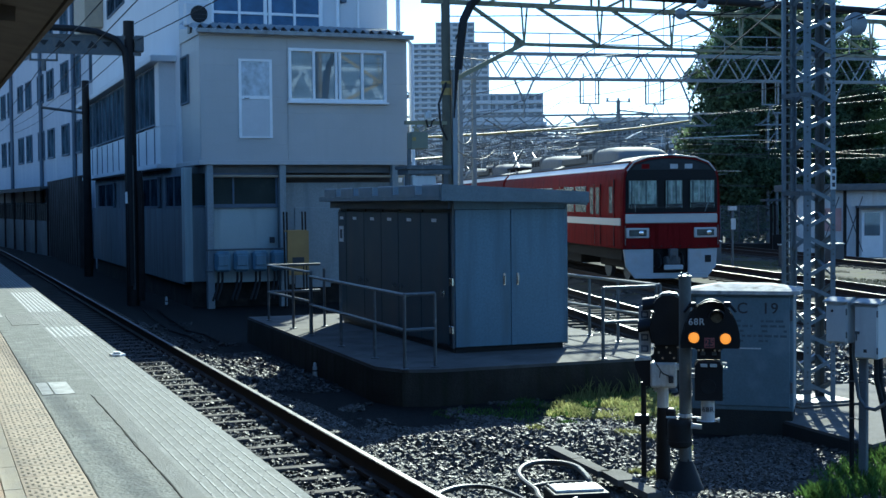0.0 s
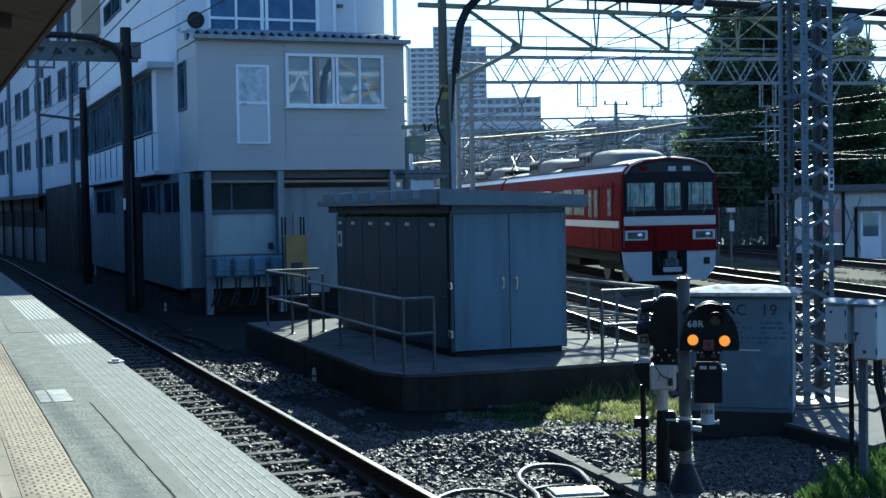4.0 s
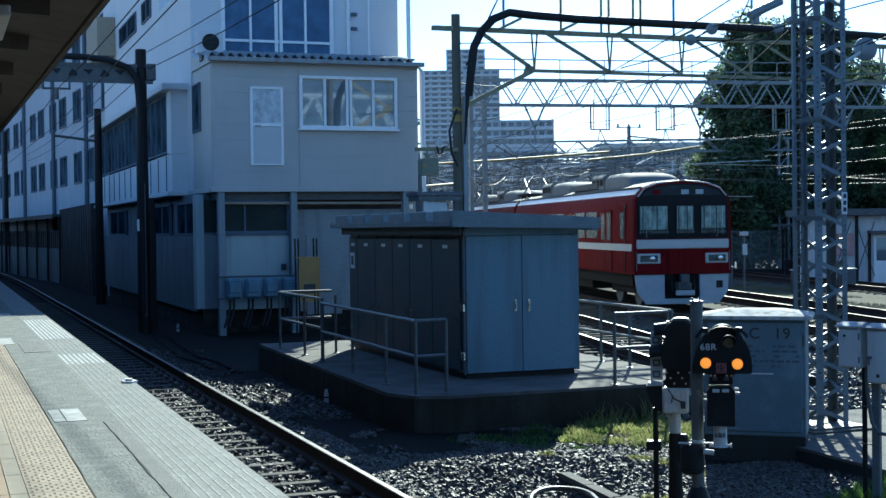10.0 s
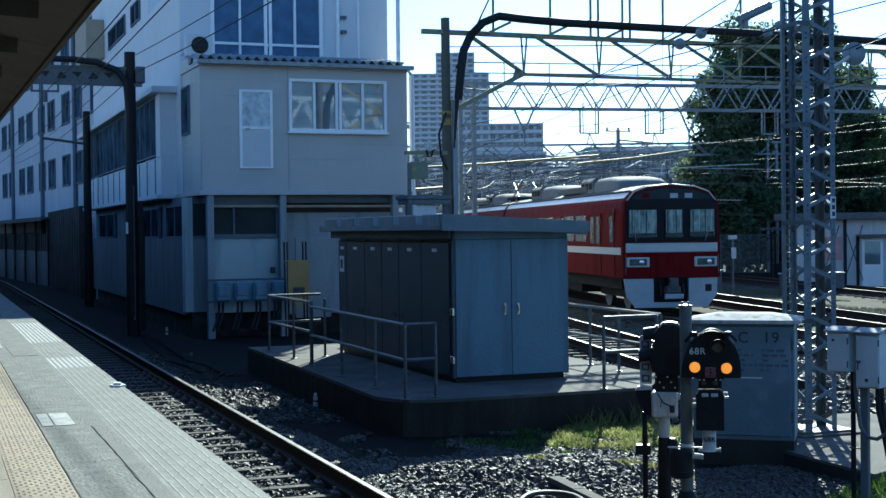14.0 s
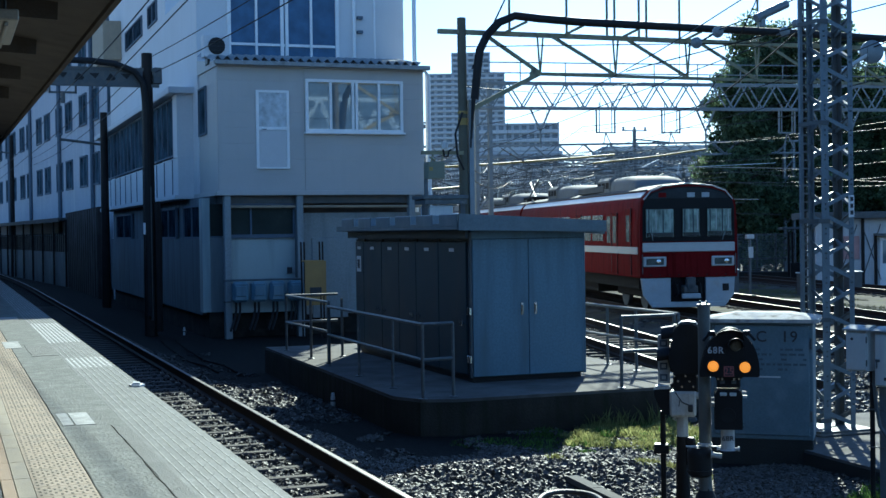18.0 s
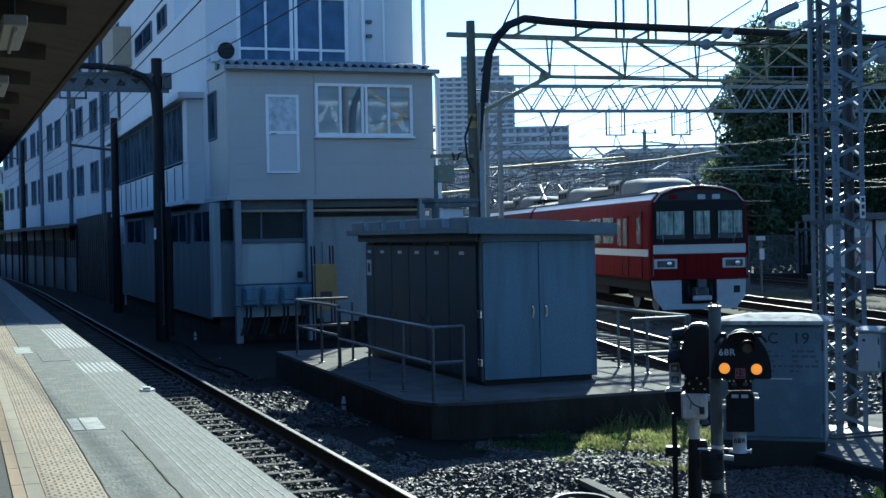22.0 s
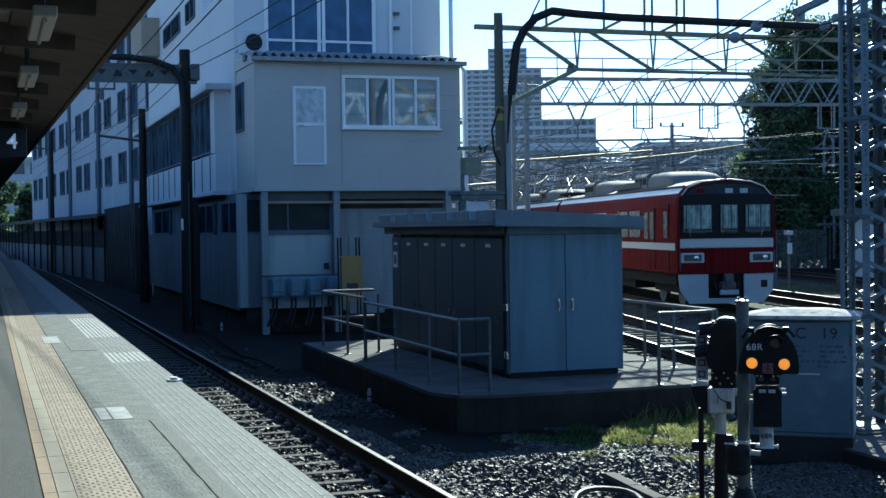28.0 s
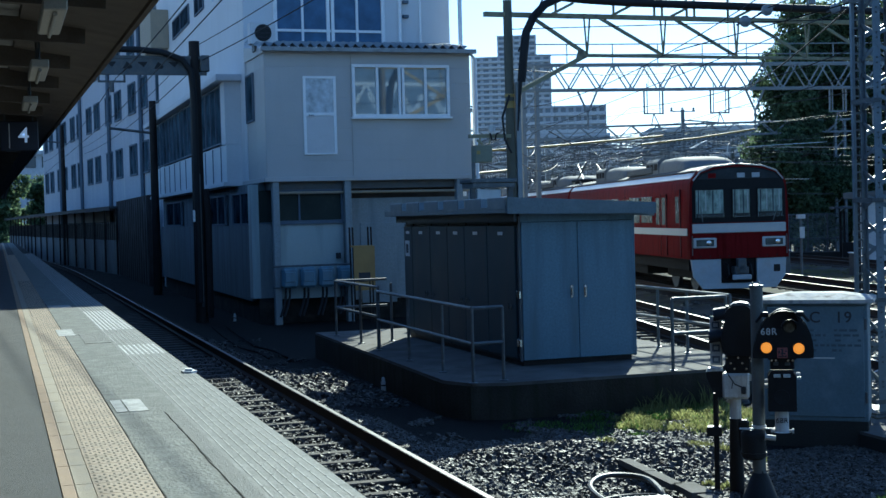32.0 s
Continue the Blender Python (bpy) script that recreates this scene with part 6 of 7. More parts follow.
M_WIREB = mat("bright_wire", (0.07, 0.075, 0.08), 0.6, 0.1, var=0.1, bump=0.0)
M_OCHRE = mat("ochre_duct", (0.36, 0.26, 0.07), 0.6, var=0.15, scale=2, bump=0.08)
M_PORCELAIN = mat("grey_porcelain", (0.2, 0.22, 0.235), 0.25, var=0.08, scale=8, bump=0.0)
M_CHANNEL = mat("pale_galvanised_channel", (0.3, 0.33, 0.35), 0.5, var=0.1, scale=3, fine=40, bump=0.04)
ng = thing("signal_gantry", "olive steel truss gantry with a black cable duct across the yard", "gantry", (11.1, 28.7, -0.3))
part("pole", G().rod((11.08, 28.7, -0.35), (11.06, 28.7, 7.15), 0.115, 16, 0.1), mat("dark_olive_pole", (0.1, 0.098, 0.07), 0.7, var=0.25, scale=3, fine=40, bump=0.1), ng, "dark olive pole")
part("pole_band", G().lathe((11.06, 28.7, 4.72), [(0.112, 0), (0.112, 0.16)], 16), M_OCHRE, ng, "yellow band")
part("pole_band", G().lathe((11.06, 28.7, 4.97), [(0.112, 0), (0.112, 0.07)], 16), M_OCHRE, ng)
part("side_channel", G().box(11.18, 11.29, 28.6, 28.7, -0.3, 5.3), M_CHANNEL, ng, "galvanised side channel")
part("top_chord", G().box(10.5, 26, 28.64, 28.78, 6.78, 6.88), M_OLIVE, ng)
part("low_chord", G().box(12.9, 26, 28.66, 28.76, 5.9, 5.97), M_OLIVE, ng)
part("brace", G().beam((11.2, 28.7, 5.05), (13.0, 28.7, 5.95), 0.06, 0.1).beam((13.0, 28.7, 5.95), (11.7, 28.7, 6.75), 0.06, 0.08), M_OLIVE, ng)
part("gusset", G().prism([(12.7, 5.8), (13.05, 5.92), (12.8, 6.1)], "y", 28.68, 28.72), M_OLIVE, ng)
for k in range(7):
    x = 13.0 + 1.95 * k
    part("brace", G().beam((x - 0.02, 28.66, 5.95), (x - 0.08, 28.66, 6.8), 0.03, 0.04).beam((x + 0.02, 28.74, 5.95), (x + 0.1, 28.74, 6.8), 0.03, 0.04), M_OLIVE, ng)
    part("brace", G().beam((x + 0.3, 28.66, 6.78), (x + 1.85, 28.66, 5.97), 0.03, 0.04).beam((x + 0.45, 28.74, 6.78), (x + 2.0, 28.74, 5.97), 0.03, 0.04), M_OLIVE, ng)
part("cable_duct", G().tube([(26, 28.5, 7.0), (20, 28.5, 7.1), (14, 28.5, 7.14), (12.9, 28.5, 7.18), (12.3, 28.5, 7.22), (11.9, 28.5, 7.05), (11.6, 28.5, 6.75), (11.42, 28.5, 6.4), (11.35, 28.5, 5.9), (11.3, 28.55, 5.3)], 0.095, 12), M_RUBBER, ng, "thick black cable duct")
for k in range(5):
    part("loose_cable", G().tube([(11.42 - 0.03 * k, 28.46, 6.3), (11.3 - 0.02 * k, 28.45, 5.6), (11.25 - 0.02 * k, 28.5, 5.0 - 0.2 * k)], 0.02, 6), M_RUBBER, ng)
for x in (12.1, 13.6, 15.1, 16.8, 18.6, 20.4):
    part("duct_bracket", G().beam((x, 28.6, 6.85), (x + 0.5, 28.5, 7.1), 0.04, 0.06), M_OLIVE, ng)
for x in (12.25, 13.7, 14.75, 14.95, 15.6, 15.8, 16.7, 18.9):
    part("upright", G().rod((x, 28.72, 6.88), (x, 28.72, 8.9), 0.03, 6), M_OLIVE, ng)
part("right_pole", G().rod((26, 28.7, -0.3), (26, 28.7, 7.2), 0.2, 14), M_OLIVE, ng)
M_OLIVEBOX = mat("olive_box", (0.2, 0.21, 0.15), 0.6)
bx = part("box", G().box(10.14, 10.54, 28.5, 28.8, 3.5, 3.88, 0.012), M_OLIVEBOX, ng, "olive metal box on the pole")
part("box_label", G().box(10.17, 10.25, 28.49, 28.5, 3.68, 3.76), M_OCHRE, bx)
part("box_stem", G().box(10.1, 10.17, 28.6, 28.68, 2.9, 3.5), M_GALV, bx)
part("box_arm", G().box(10.05, 11.05, 28.6, 28.72, 4.05, 4.13).beam((10.3, 28.6, 4.05), (10.25, 28.6, 3.88), 0.03, 0.03).beam((10.55, 28.6, 4.05), (10.5, 28.6, 3.9), 0.03, 0.03).rod((10.2, 28.55, 4.0), (10.32, 28.5, 3.9), 0.03, 8), M_OLIVE, ng)
part("lamp_box", G().box(10.49, 10.63, 28.5, 28.62, 4.17, 4.32, 0.01), M_SIGWHITE, ng, "small white lamp box")
part("lamp_bracket", G().tube([(10.52, 28.56, 4.16), (10.56, 28.56, 4.0), (10.64, 28.56, 4.0), (10.66, 28.56, 4.12), (10.72, 28.56, 4.16)], 0.022, 6), M_BLACK, ng)
st = part("platform_shelf", G().box(9.95, 11.03, 28.3, 29.1, 3.04, 3.13, 0.01).box(10.0, 11.0, 28.34, 29.06, 2.93, 3.035), M_GALV, ng, "grey steel shelf beside the pole")
part("shelf_cabinet", G().box(10.12, 10.69, 28.4, 29.0, 0.9, 2.9, 0.02), M_BOXGREY, st, "pale cabinet under the shelf")
part("shelf_leg", G().box(10.86, 10.98, 28.4, 28.5, -0.33, 2.93).box(9.98, 10.08, 28.4, 28.5, -0.33, 2.93), M_GALV_D, st)
part("hanging_cable", G().tube([(11.0, 28.55, 5.0), (10.8, 28.5, 4.5), (10.85, 28.5, 4.0), (11.0, 28.5, 3.7)], 0.025, 6), M_RUBBER, ng)


def truss_gantry(label, a, b, z0, z1, pitch, material, rail=0.0, posts=(), th=0.09):
    """A lattice beam from a to b with a handrail above and hangers below."""
    a, b = Vector((*a, 0)), Vector((*b, 0))
    t = thing("truss_gantry", label, "gantry", (a.x, a.y, -0.3), group="catenary gantries")
    d = (b - a).normalized()
    side = Vector((-d.y, d.x, 0)) * 0.28
    up = Vector((0, 0, 1))
    n = int((b - a).length / pitch)
    for s in (-1, 1):
        part("chord", G().beam(a + up * z0 + side * s, b + up * z0 + side * s, th, th), material, t)
        part("chord", G().beam(a + up * z1 + side * s, b + up * z1 + side * s, th, th), material, t)
        g = G()
        for k in range(n):
            p, q, r = a + d * pitch * k, a + d * pitch * (k + 0.5), a + d * pitch * (k + 1)
            g.beam(p + up * z1 + side * s, q + up * z0 + side * s, th * 0.5, th * 0.7).beam(q + up * z0 + side * s, r + up * z1 + side * s, th * 0.5, th * 0.7)
        part("lattice", g, material, t)
    if rail:
        for h in (rail * 0.5, rail):
            part("handrail", G().rod(a + up * (z1 + h), b + up * (z1 + h), 0.022, 6), material, t)
        for k in range(int((b - a).length / 1.7) + 1):
            p = a + d * 1.7 * k
            part("rail_post", G().rod(p + up * z1, p + up * (z1 + rail), 0.02, 6), material, t)
    for s in posts:
        p = a + d * s
        part("column", G().beam(p + up * -0.35 - d * 0.25, p + up * z1 - d * 0.25, 0.14, 0.14).beam(p + up * -0.35 + d * 0.25, p + up * z1 + d * 0.25, 0.14, 0.14), material, t)
        g = G()
        for k in range(int(z1 / 0.6)):
            g.beam(p + up * 0.6 * k - d * 0.25, p + up * 0.6 * (k + 1) + d * 0.25, 0.05, 0.06)
        part("column_lattice", g, material, t)
    return t


M_GAN = mat("gantry_steel", (0.24, 0.26, 0.27), 0.55, 0.3, var=0.15, scale=3, fine=40, bump=0.05)
g2 = truss_gantry("grey steel lattice gantry with handrail above the yard tracks", (17.9, 45.2), (40, 41.9), 6.72, 7.62, 1.15, M_GAN, 0.75, (0.3, 21.8), 0.068)
for x, w in ((22.4, 0.75), (24.9, 0.75), (29.5, 0.7)):
    y = 45.2 - (x - 17.9) * 0.149
    part("drop_frame", G().beam((x, y, 6.75), (x, y, 5.85), 0.05, 0.05).beam((x + w, y, 6.75), (x + w, y, 5.85), 0.05, 0.05).beam((x - 0.02, y, 5.85), (x + w + 0.02, y, 5.85), 0.05, 0.05)
         .beam((x + 0.12, y, 6.95), (x + 0.12, y, 5.85), 0.03, 0.03).beam((x + w - 0.12, y, 6.95), (x + w - 0.12, y, 5.85), 0.03, 0.03)
         .beam((x + w / 2, y, 5.85), (x + w / 2 - 0.1, y, 5.4), 0.03, 0.03).beam((x + w / 2, y, 5.85), (x + w / 2 + 0.25, y, 5.35), 0.03, 0.03), M_GAN, g2, "catenary drop frame")
for x in (20.3, 26.6, 31.2, 32.4):
    y = 45.2 - (x - 17.9) * 0.149
    part("yoke", G().beam((x - 0.4, y, 6.72), (x, y, 5.9), 0.05, 0.06).beam((x + 0.4, y, 6.72), (x, y, 5.9), 0.05, 0.06).beam((x, y, 5.9), (x, y, 5.3), 0.05, 0.05), M_GAN, g2)
for (a, b, z0, z1, rail, p) in (((24, 71), (44, 63), 6.35, 7.0, 0.0, (0.5, 21)), ((30, 90), (54, 81), 6.55, 7.2, 0.0, (0.5, 25)), ((33, 104), (60, 95), 5.6, 6.5, 0.0, (0.5, 28)), ((27, 92), (66, 85.5), 6.0, 6.7, 0.7, (0.5, 38)), ((34, 125), (80, 116), 6.2, 7.0, 0.0, (0.5, 45)), ((40, 160), (95, 148), 7, 8.4, 0.9, (0.5, 54))):
    truss_gantry("distant grey lattice gantry over the yard", a, b, z0, z1, 1.4, M_GAN, rail, p, 0.08)
for a, b in (((14.5, 47.5, 4.55), (27, 52, 5.5)), ((14, 46.5, 3.75), (24, 60, 4.5)), ((27.5, 55, 5.3), (34.5, 57, 6.1))):
    od = solo("cable_trough", G().tube([a, ((a[0] + b[0]) / 2, (a[1] + b[1]) / 2, (a[2] + b[2]) / 2 - 0.05), b], 0.045, 8), M_OCHRE, "ochre cable pipe carried between gantries", "cable pipe", group="ochre cable pipes")

# insulators at the near gantry
for x, y, z, r in ((15.7, 26.3, 6.42, 0.13), (16.25, 26.3, 6.68, 0.13), (18.0, 26.3, 6.75, 0.12), (18.3, 26.3, 6.95, 0.1)):
    t = thing("disc_insulator", "grey porcelain disc insulator on the cross wire", "insulator", (x, y, z), group="disc insulators")
    part("disc", G().lathe((x, y - 0.02, z), [(0.03, -0.08), (r, -0.03), (r, 0.0), (0.05, 0.04), (0.03, 0.1)], 16, (0.2, 1, 0.1)), M_PORCELAIN, t)
    part("pin", G().rod((x - 0.2, y, z - 0.08), (x + 0.2, y, z + 0.08), 0.02, 6), M_GALV_D, t)
t = thing("tension_wheel", "round grey tensioning wheel hung on the wires", "tension wheel", (18.6, 24.0, 6.0))
part("wheel", G().lathe((18.62, 24.0, 6.02), [(0.05, -0.06), (0.22, -0.05), (0.25, -0.03), (0.25, 0.03), (0.22, 0.05), (0.05, 0.06)], 24, (0.3, 1, 0)), M_PORCELAIN, t)
part("link_bar", G().rod((17.6, 24, 5.45), (18.5, 24, 5.95), 0.04, 8), M_TWHITE, t)
t = thing("section_insulator", "grey barrel shaped insulator on a stay wire", "insulator", (16, 24, 6.8))
part("barrel", G().rod((15.75, 24, 6.62), (16.5, 24, 6.95), 0.09, 12), M_PORCELAIN, t)
part("hook", G().box(15.85, 15.95, 23.95, 24.05, 6.45, 6.65), M_PORCELAIN, t)

# unseen gantry for the panes, tinted blue so its reflected bars read pale
truss_gantry("unseen pale blue lattice gantry that shows in the annex panes", (-14, -7), (34, -7.5), 8.2, 10.0, 1.9, mat("pale_blue_steel", (0.5, 0.68, 0.95), 0.5, var=0.1, bump=0.0), 0.0, (0.3, 47.5), 0.15)

wires = G()


def wire(a, b, r=0.012, sag=0.0, n=12):
    a, b = Vector(a), Vector(b)
    wires.tube([a.lerp(b, k / n) - Vector((0, 0, sag * 4 * (k / n) * (1 - k / n))) for k in range(n + 1)] if sag else [a, b], r, 5)


for i in (0, 1, 2, 4):
    for y0, y1 in ((16, 45), (45, 66), (66, 92), (92, 125), (125, 160)):
        wire((yard_mid(i, y0), y0, 5.1), (yard_mid(i, y1), y1, 5.1), 0.009)
        wire((yard_mid(i, y0), y0, 6.1), (yard_mid(i, y1), y1, 6.1), 0.011, 0.5)
        for k in range(1, 5):
            y = y0 + (y1 - y0) * k / 5
            wire((yard_mid(i, y), y, 5.1), (yard_mid(i, y), y, 6.1 - 2 * (k / 5) * (1 - k / 5)), 0.005)
# the platform track's own wires and feeders
for x, z, s, r in ((5.15, 7.0, 0.25, 0.011), (5.25, 6.6, 0.25, 0.013), (3.0, 5.2, 0.0, 0.01), (3.0, 6.1, 0.3, 0.012)):
    wire((x, 36.0, z), (x + 1.6 if x > 4 else x, 4.0, z + 0.3), r, s)
    wire((x, 36.0, z), (x + 0.4 if x > 4 else x, 96, z + 0.6), r, s * 1.5)
# cross and stay wires over the yard
for a, b, r, s in (((11.1, 28.7, 6.5), (26, 26.5, 6.9), 0.012, 0.0), ((14.6, 27.5, 5.9), (19.5, 23.5, 7.2), 0.014, 0.0), ((9.9, 13.6, 7.0), (26, 44, 6.6), 0.013, 0.6),
                   ((10.2, 13.6, 5.2), (25, 44, 6.2), 0.013, 0.3),
                   ((12, 28.7, 4.2), (30, 60, 5.0), 0.012, 0.4), ((11.1, 28.7, 5.6), (24, 45, 7.4), 0.012, 0.1), ((11.1, 28.7, 4.0), (27, 66, 6.2), 0.012, 0.6), ((11.1, 28.7, 3.6), (30, 70, 5.4), 0.012, 0.5),
                   ((11.3, 28.7, 6.0), (11.9, 28.0, 7.6), 0.02, 0.0), ((16.2, 26.3, 6.7), (20, 20, 8.6), 0.014, 0.0), ((15.7, 26.3, 6.4), (16.25, 26.3, 6.68), 0.02, 0.0), ((18.6, 24, 6.1), (21, 20, 7.4), 0.014, 0.0), ((13, 28, 5.4), (22, 40, 7.2), 0.01, 0.0)):
    wire(a, b, r, s)
solo("overhead_wires", wires, M_WIRE, "thin dark overhead contact and feeder wires", "overhead wires", "stuff")


# ---- beyond the yard ----
# conifer leaf colour lightened to carry the distance haze
M_LEAFD = leaf_mat("dark_conifer_leaf", (0.12, 0.17, 0.09), 0.55, 0.7)
M_LEAFL = leaf_mat("light_leaf", (0.136, 0.192, 0.064), 0.5)
M_BARK = mat("bark", (0.06, 0.045, 0.035), 0.9, var=0.3, scale=3, fine=30, bump=0.4)


def leaf_cloud(lobes, count, size, seed, flat=0.6):
    """Many small leaf blades in and around the lobes (centre, radii)."""
    rng = np.random.default_rng(seed)
    w = np.array([r[0] * r[1] * r[2] for _, r in lobes]) ** 0.7
    pick = rng.choice(len(lobes), count, p=w / w.sum())
    c = np.array([l[0] for l in lobes], float)[pick]
    r = np.array([l[1] for l in lobes], float)[pick]
    d = rng.normal(size=(count, 3))
    d /= np.linalg.norm(d, axis=1)[:, None]
    rad = rng.uniform(0.15, 1.0, count) ** 0.45 * rng.uniform(0.8, 1.2, count)
    p = c + d * r * rad[:, None]
    a = rng.normal(size=(count, 3))
    a /= np.linalg.norm(a, axis=1)[:, None]
    b = np.cross(a, rng.normal(size=(count, 3)))
    b /= np.linalg.norm(b, axis=1)[:, None]
    s = size * rng.uniform(0.5, 1.4, count)[:, None]
    g = G()
    q = np.stack([p - a * s, p + b * s * flat, p + a * s, p - b * s * flat], 1).reshape(-1, 3)
    g.v = [tuple(x) for x in q.tolist()]
    g.f = [(4 * k, 4 * k + 1, 4 * k + 2, 4 * k + 3) for k in range(count)]
    return g


def leaf_mesh(name, g, material):
    me = bpy.data.meshes.new(name)
    me.from_pydata(g.v, [], g.f)
    me.materials.append(material)
    return me


def tree(label, x, y, h, spread, material, count, size, seed):
    rng = random.Random(seed)
    t = thing("tree", label, "tree", (x, y, -0.3), group="trees behind the yard")
    tr = G().tube([(x, y, -0.35), (x + 0.1, y, h * 0.3), (x - 0.1, y + 0.1, h * 0.6), (x, y, h * 0.88)], 0.34, 9)
    for k in range(9):
        z = h * (0.2 + 0.07 * k)
        a = rng.uniform(0, 6.28)
        tr.rod((x, y, z), (x + math.cos(a) * spread * 0.6, y + math.sin(a) * spread * 0.6, z + h * 0.1), 0.1, 6, 0.03)
    part("trunk", tr, M_BARK, t)
    lobes = []
    for k in range(34):
        f = rng.uniform(0.08, 0.95)
        a = rng.uniform(0, 6.28)
        rr = spread * (1.1 - f * 0.28) * (0.75 if f > 0.85 else 1.0) * rng.uniform(0.35, 0.8)
        s = spread * rng.uniform(0.22, 0.4) * (1.1 - 0.5 * f)
        lobes.append(((x + math.cos(a) * rr, y + math.sin(a) * rr, h * f), (s, s, s * rng.uniform(0.6, 1.1))))
    for k in range(6):
        f = 0.2 + 0.14 * k
        lobes.append(((x, y, h * f), (spread * 0.6 * (1.05 - 0.5 * f),) * 2 + (h * 0.14,)))
    part("crown", leaf_mesh("crown", leaf_cloud(lobes, count, size, seed), material), None, t)
    return t


tree("tall dark evergreen tree with a dense uneven crown", 43.4, 66.5, 13.9, 4.0, M_LEAFD, 64000, 0.115, 1)
tree("tall dark evergreen tree standing behind the lattice mast", 47.8, 65.0, 14.0, 3.8, M_LEAFD, 60000, 0.115, 2)
tree("broad dark evergreen tree beside the yard", 41.7, 64.5, 11.2, 3.3, M_LEAFD, 46000, 0.115, 3)
tree("tall dark evergreen tree in the middle of the group", 45.6, 66.2, 13.6, 3.8, M_LEAFD, 52000, 0.115, 8)
tree("dark evergreen tree at the end of the group", 50.6, 65.2, 11.6, 3.0, M_LEAFD, 40000, 0.115, 9)
tree("lighter green leafy tree by the yard fence", 50.4, 61.5, 7.6, 2.6, M_LEAFL, 26000, 0.11, 4)
tree("low dark shrubby tree behind the fence", 39.8, 63, 6.0, 2.4, M_LEAFD, 22000, 0.115, 5)
tree("low green tree beside the yard hut", 47.5, 57.5, 5.4, 2.3, M_LEAFD, 18000, 0.11, 6)

# distance haze is put into the tower wall, balcony and pane colours
M_TOWERWALL = mat("hazy_apartment_wall", (0.56, 0.58, 0.62), 0.8, var=0.05, scale=0.1, fine=2, bump=0.0)
M_BALC = mat("balcony_front", (0.62, 0.63, 0.65), 0.75, var=0.06, scale=0.2, fine=3, bump=0.0)
M_OFFPANE = mat("office_pane", (0.05, 0.065, 0.085), 0.3, var=0.4, scale=0.3, bump=0.0)
M_FARPANE = mat("hazy_far_pane", (0.2, 0.225, 0.26), 0.3, var=0.4, scale=0.3, bump=0.0)
# turn of the camera's first heading; far things are set out by it
CAM_TURN = Matrix.Rotation(radians(-20.9), 4, "Z")


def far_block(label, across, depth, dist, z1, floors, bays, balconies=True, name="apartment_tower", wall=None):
    """Building face square to the first camera heading; edges as shares of distance."""
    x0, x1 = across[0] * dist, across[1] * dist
    c = CAM_TURN @ Vector(((x0 + x1) / 2, dist, 0))
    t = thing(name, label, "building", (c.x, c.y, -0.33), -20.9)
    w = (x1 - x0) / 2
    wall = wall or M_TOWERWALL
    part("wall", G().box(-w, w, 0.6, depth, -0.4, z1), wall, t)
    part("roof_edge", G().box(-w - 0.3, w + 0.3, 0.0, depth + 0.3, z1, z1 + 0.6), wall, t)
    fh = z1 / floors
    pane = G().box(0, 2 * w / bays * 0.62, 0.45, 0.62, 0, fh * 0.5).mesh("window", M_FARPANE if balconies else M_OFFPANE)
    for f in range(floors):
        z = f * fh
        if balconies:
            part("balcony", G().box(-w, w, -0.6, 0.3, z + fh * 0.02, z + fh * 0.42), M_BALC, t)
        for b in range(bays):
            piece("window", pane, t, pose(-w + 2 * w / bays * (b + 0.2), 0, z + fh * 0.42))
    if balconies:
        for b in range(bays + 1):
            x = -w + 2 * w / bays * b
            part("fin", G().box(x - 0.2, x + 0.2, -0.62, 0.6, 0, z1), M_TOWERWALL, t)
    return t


M_GREYBLOCK = mat("grey_block_wall", (0.42, 0.45, 0.48), 0.8, var=0.1, scale=0.2, fine=3, bump=0.0)
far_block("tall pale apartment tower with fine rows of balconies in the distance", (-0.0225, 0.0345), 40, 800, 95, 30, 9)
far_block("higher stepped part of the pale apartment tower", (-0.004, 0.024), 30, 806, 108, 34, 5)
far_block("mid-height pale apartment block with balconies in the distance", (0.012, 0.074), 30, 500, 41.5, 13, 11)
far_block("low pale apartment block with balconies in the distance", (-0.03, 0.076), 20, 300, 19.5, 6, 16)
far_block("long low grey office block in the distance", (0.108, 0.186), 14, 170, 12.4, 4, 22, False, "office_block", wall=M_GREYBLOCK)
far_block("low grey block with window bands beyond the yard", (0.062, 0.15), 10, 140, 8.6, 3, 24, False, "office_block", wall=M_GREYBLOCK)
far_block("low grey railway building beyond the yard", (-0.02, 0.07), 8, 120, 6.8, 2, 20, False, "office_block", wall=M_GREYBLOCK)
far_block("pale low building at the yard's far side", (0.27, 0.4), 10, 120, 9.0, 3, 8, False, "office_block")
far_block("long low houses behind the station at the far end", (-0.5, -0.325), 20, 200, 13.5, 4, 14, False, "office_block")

# yard fence, shed buildings and posts on the far side
M_MESHFENCE = mat("fence_steel_green", (0.22, 0.27, 0.29), 0.6, 0.2, var=0.15)
ff = thing("wire_fence", "grey-green wire mesh fence along the far side of the yard", "fence", (36.5, 59, -0.3))
p0, p1 = Vector((33.5, 61.3, 0)), Vector((39.4, 56.8, 0))
for k in range(9):
    p = p0.lerp(p1, k / 8)
    part("post", G().rod((p.x, p.y, -0.35), (p.x, p.y, 2.0), 0.035, 8), M_GALV, ff)
for z in (0.1, 0.75, 1.95):
    part("fence_rail", G().rod((p0.x, p0.y, z), (p1.x, p1.y, z), 0.025, 6), M_GALV, ff)
g = G()
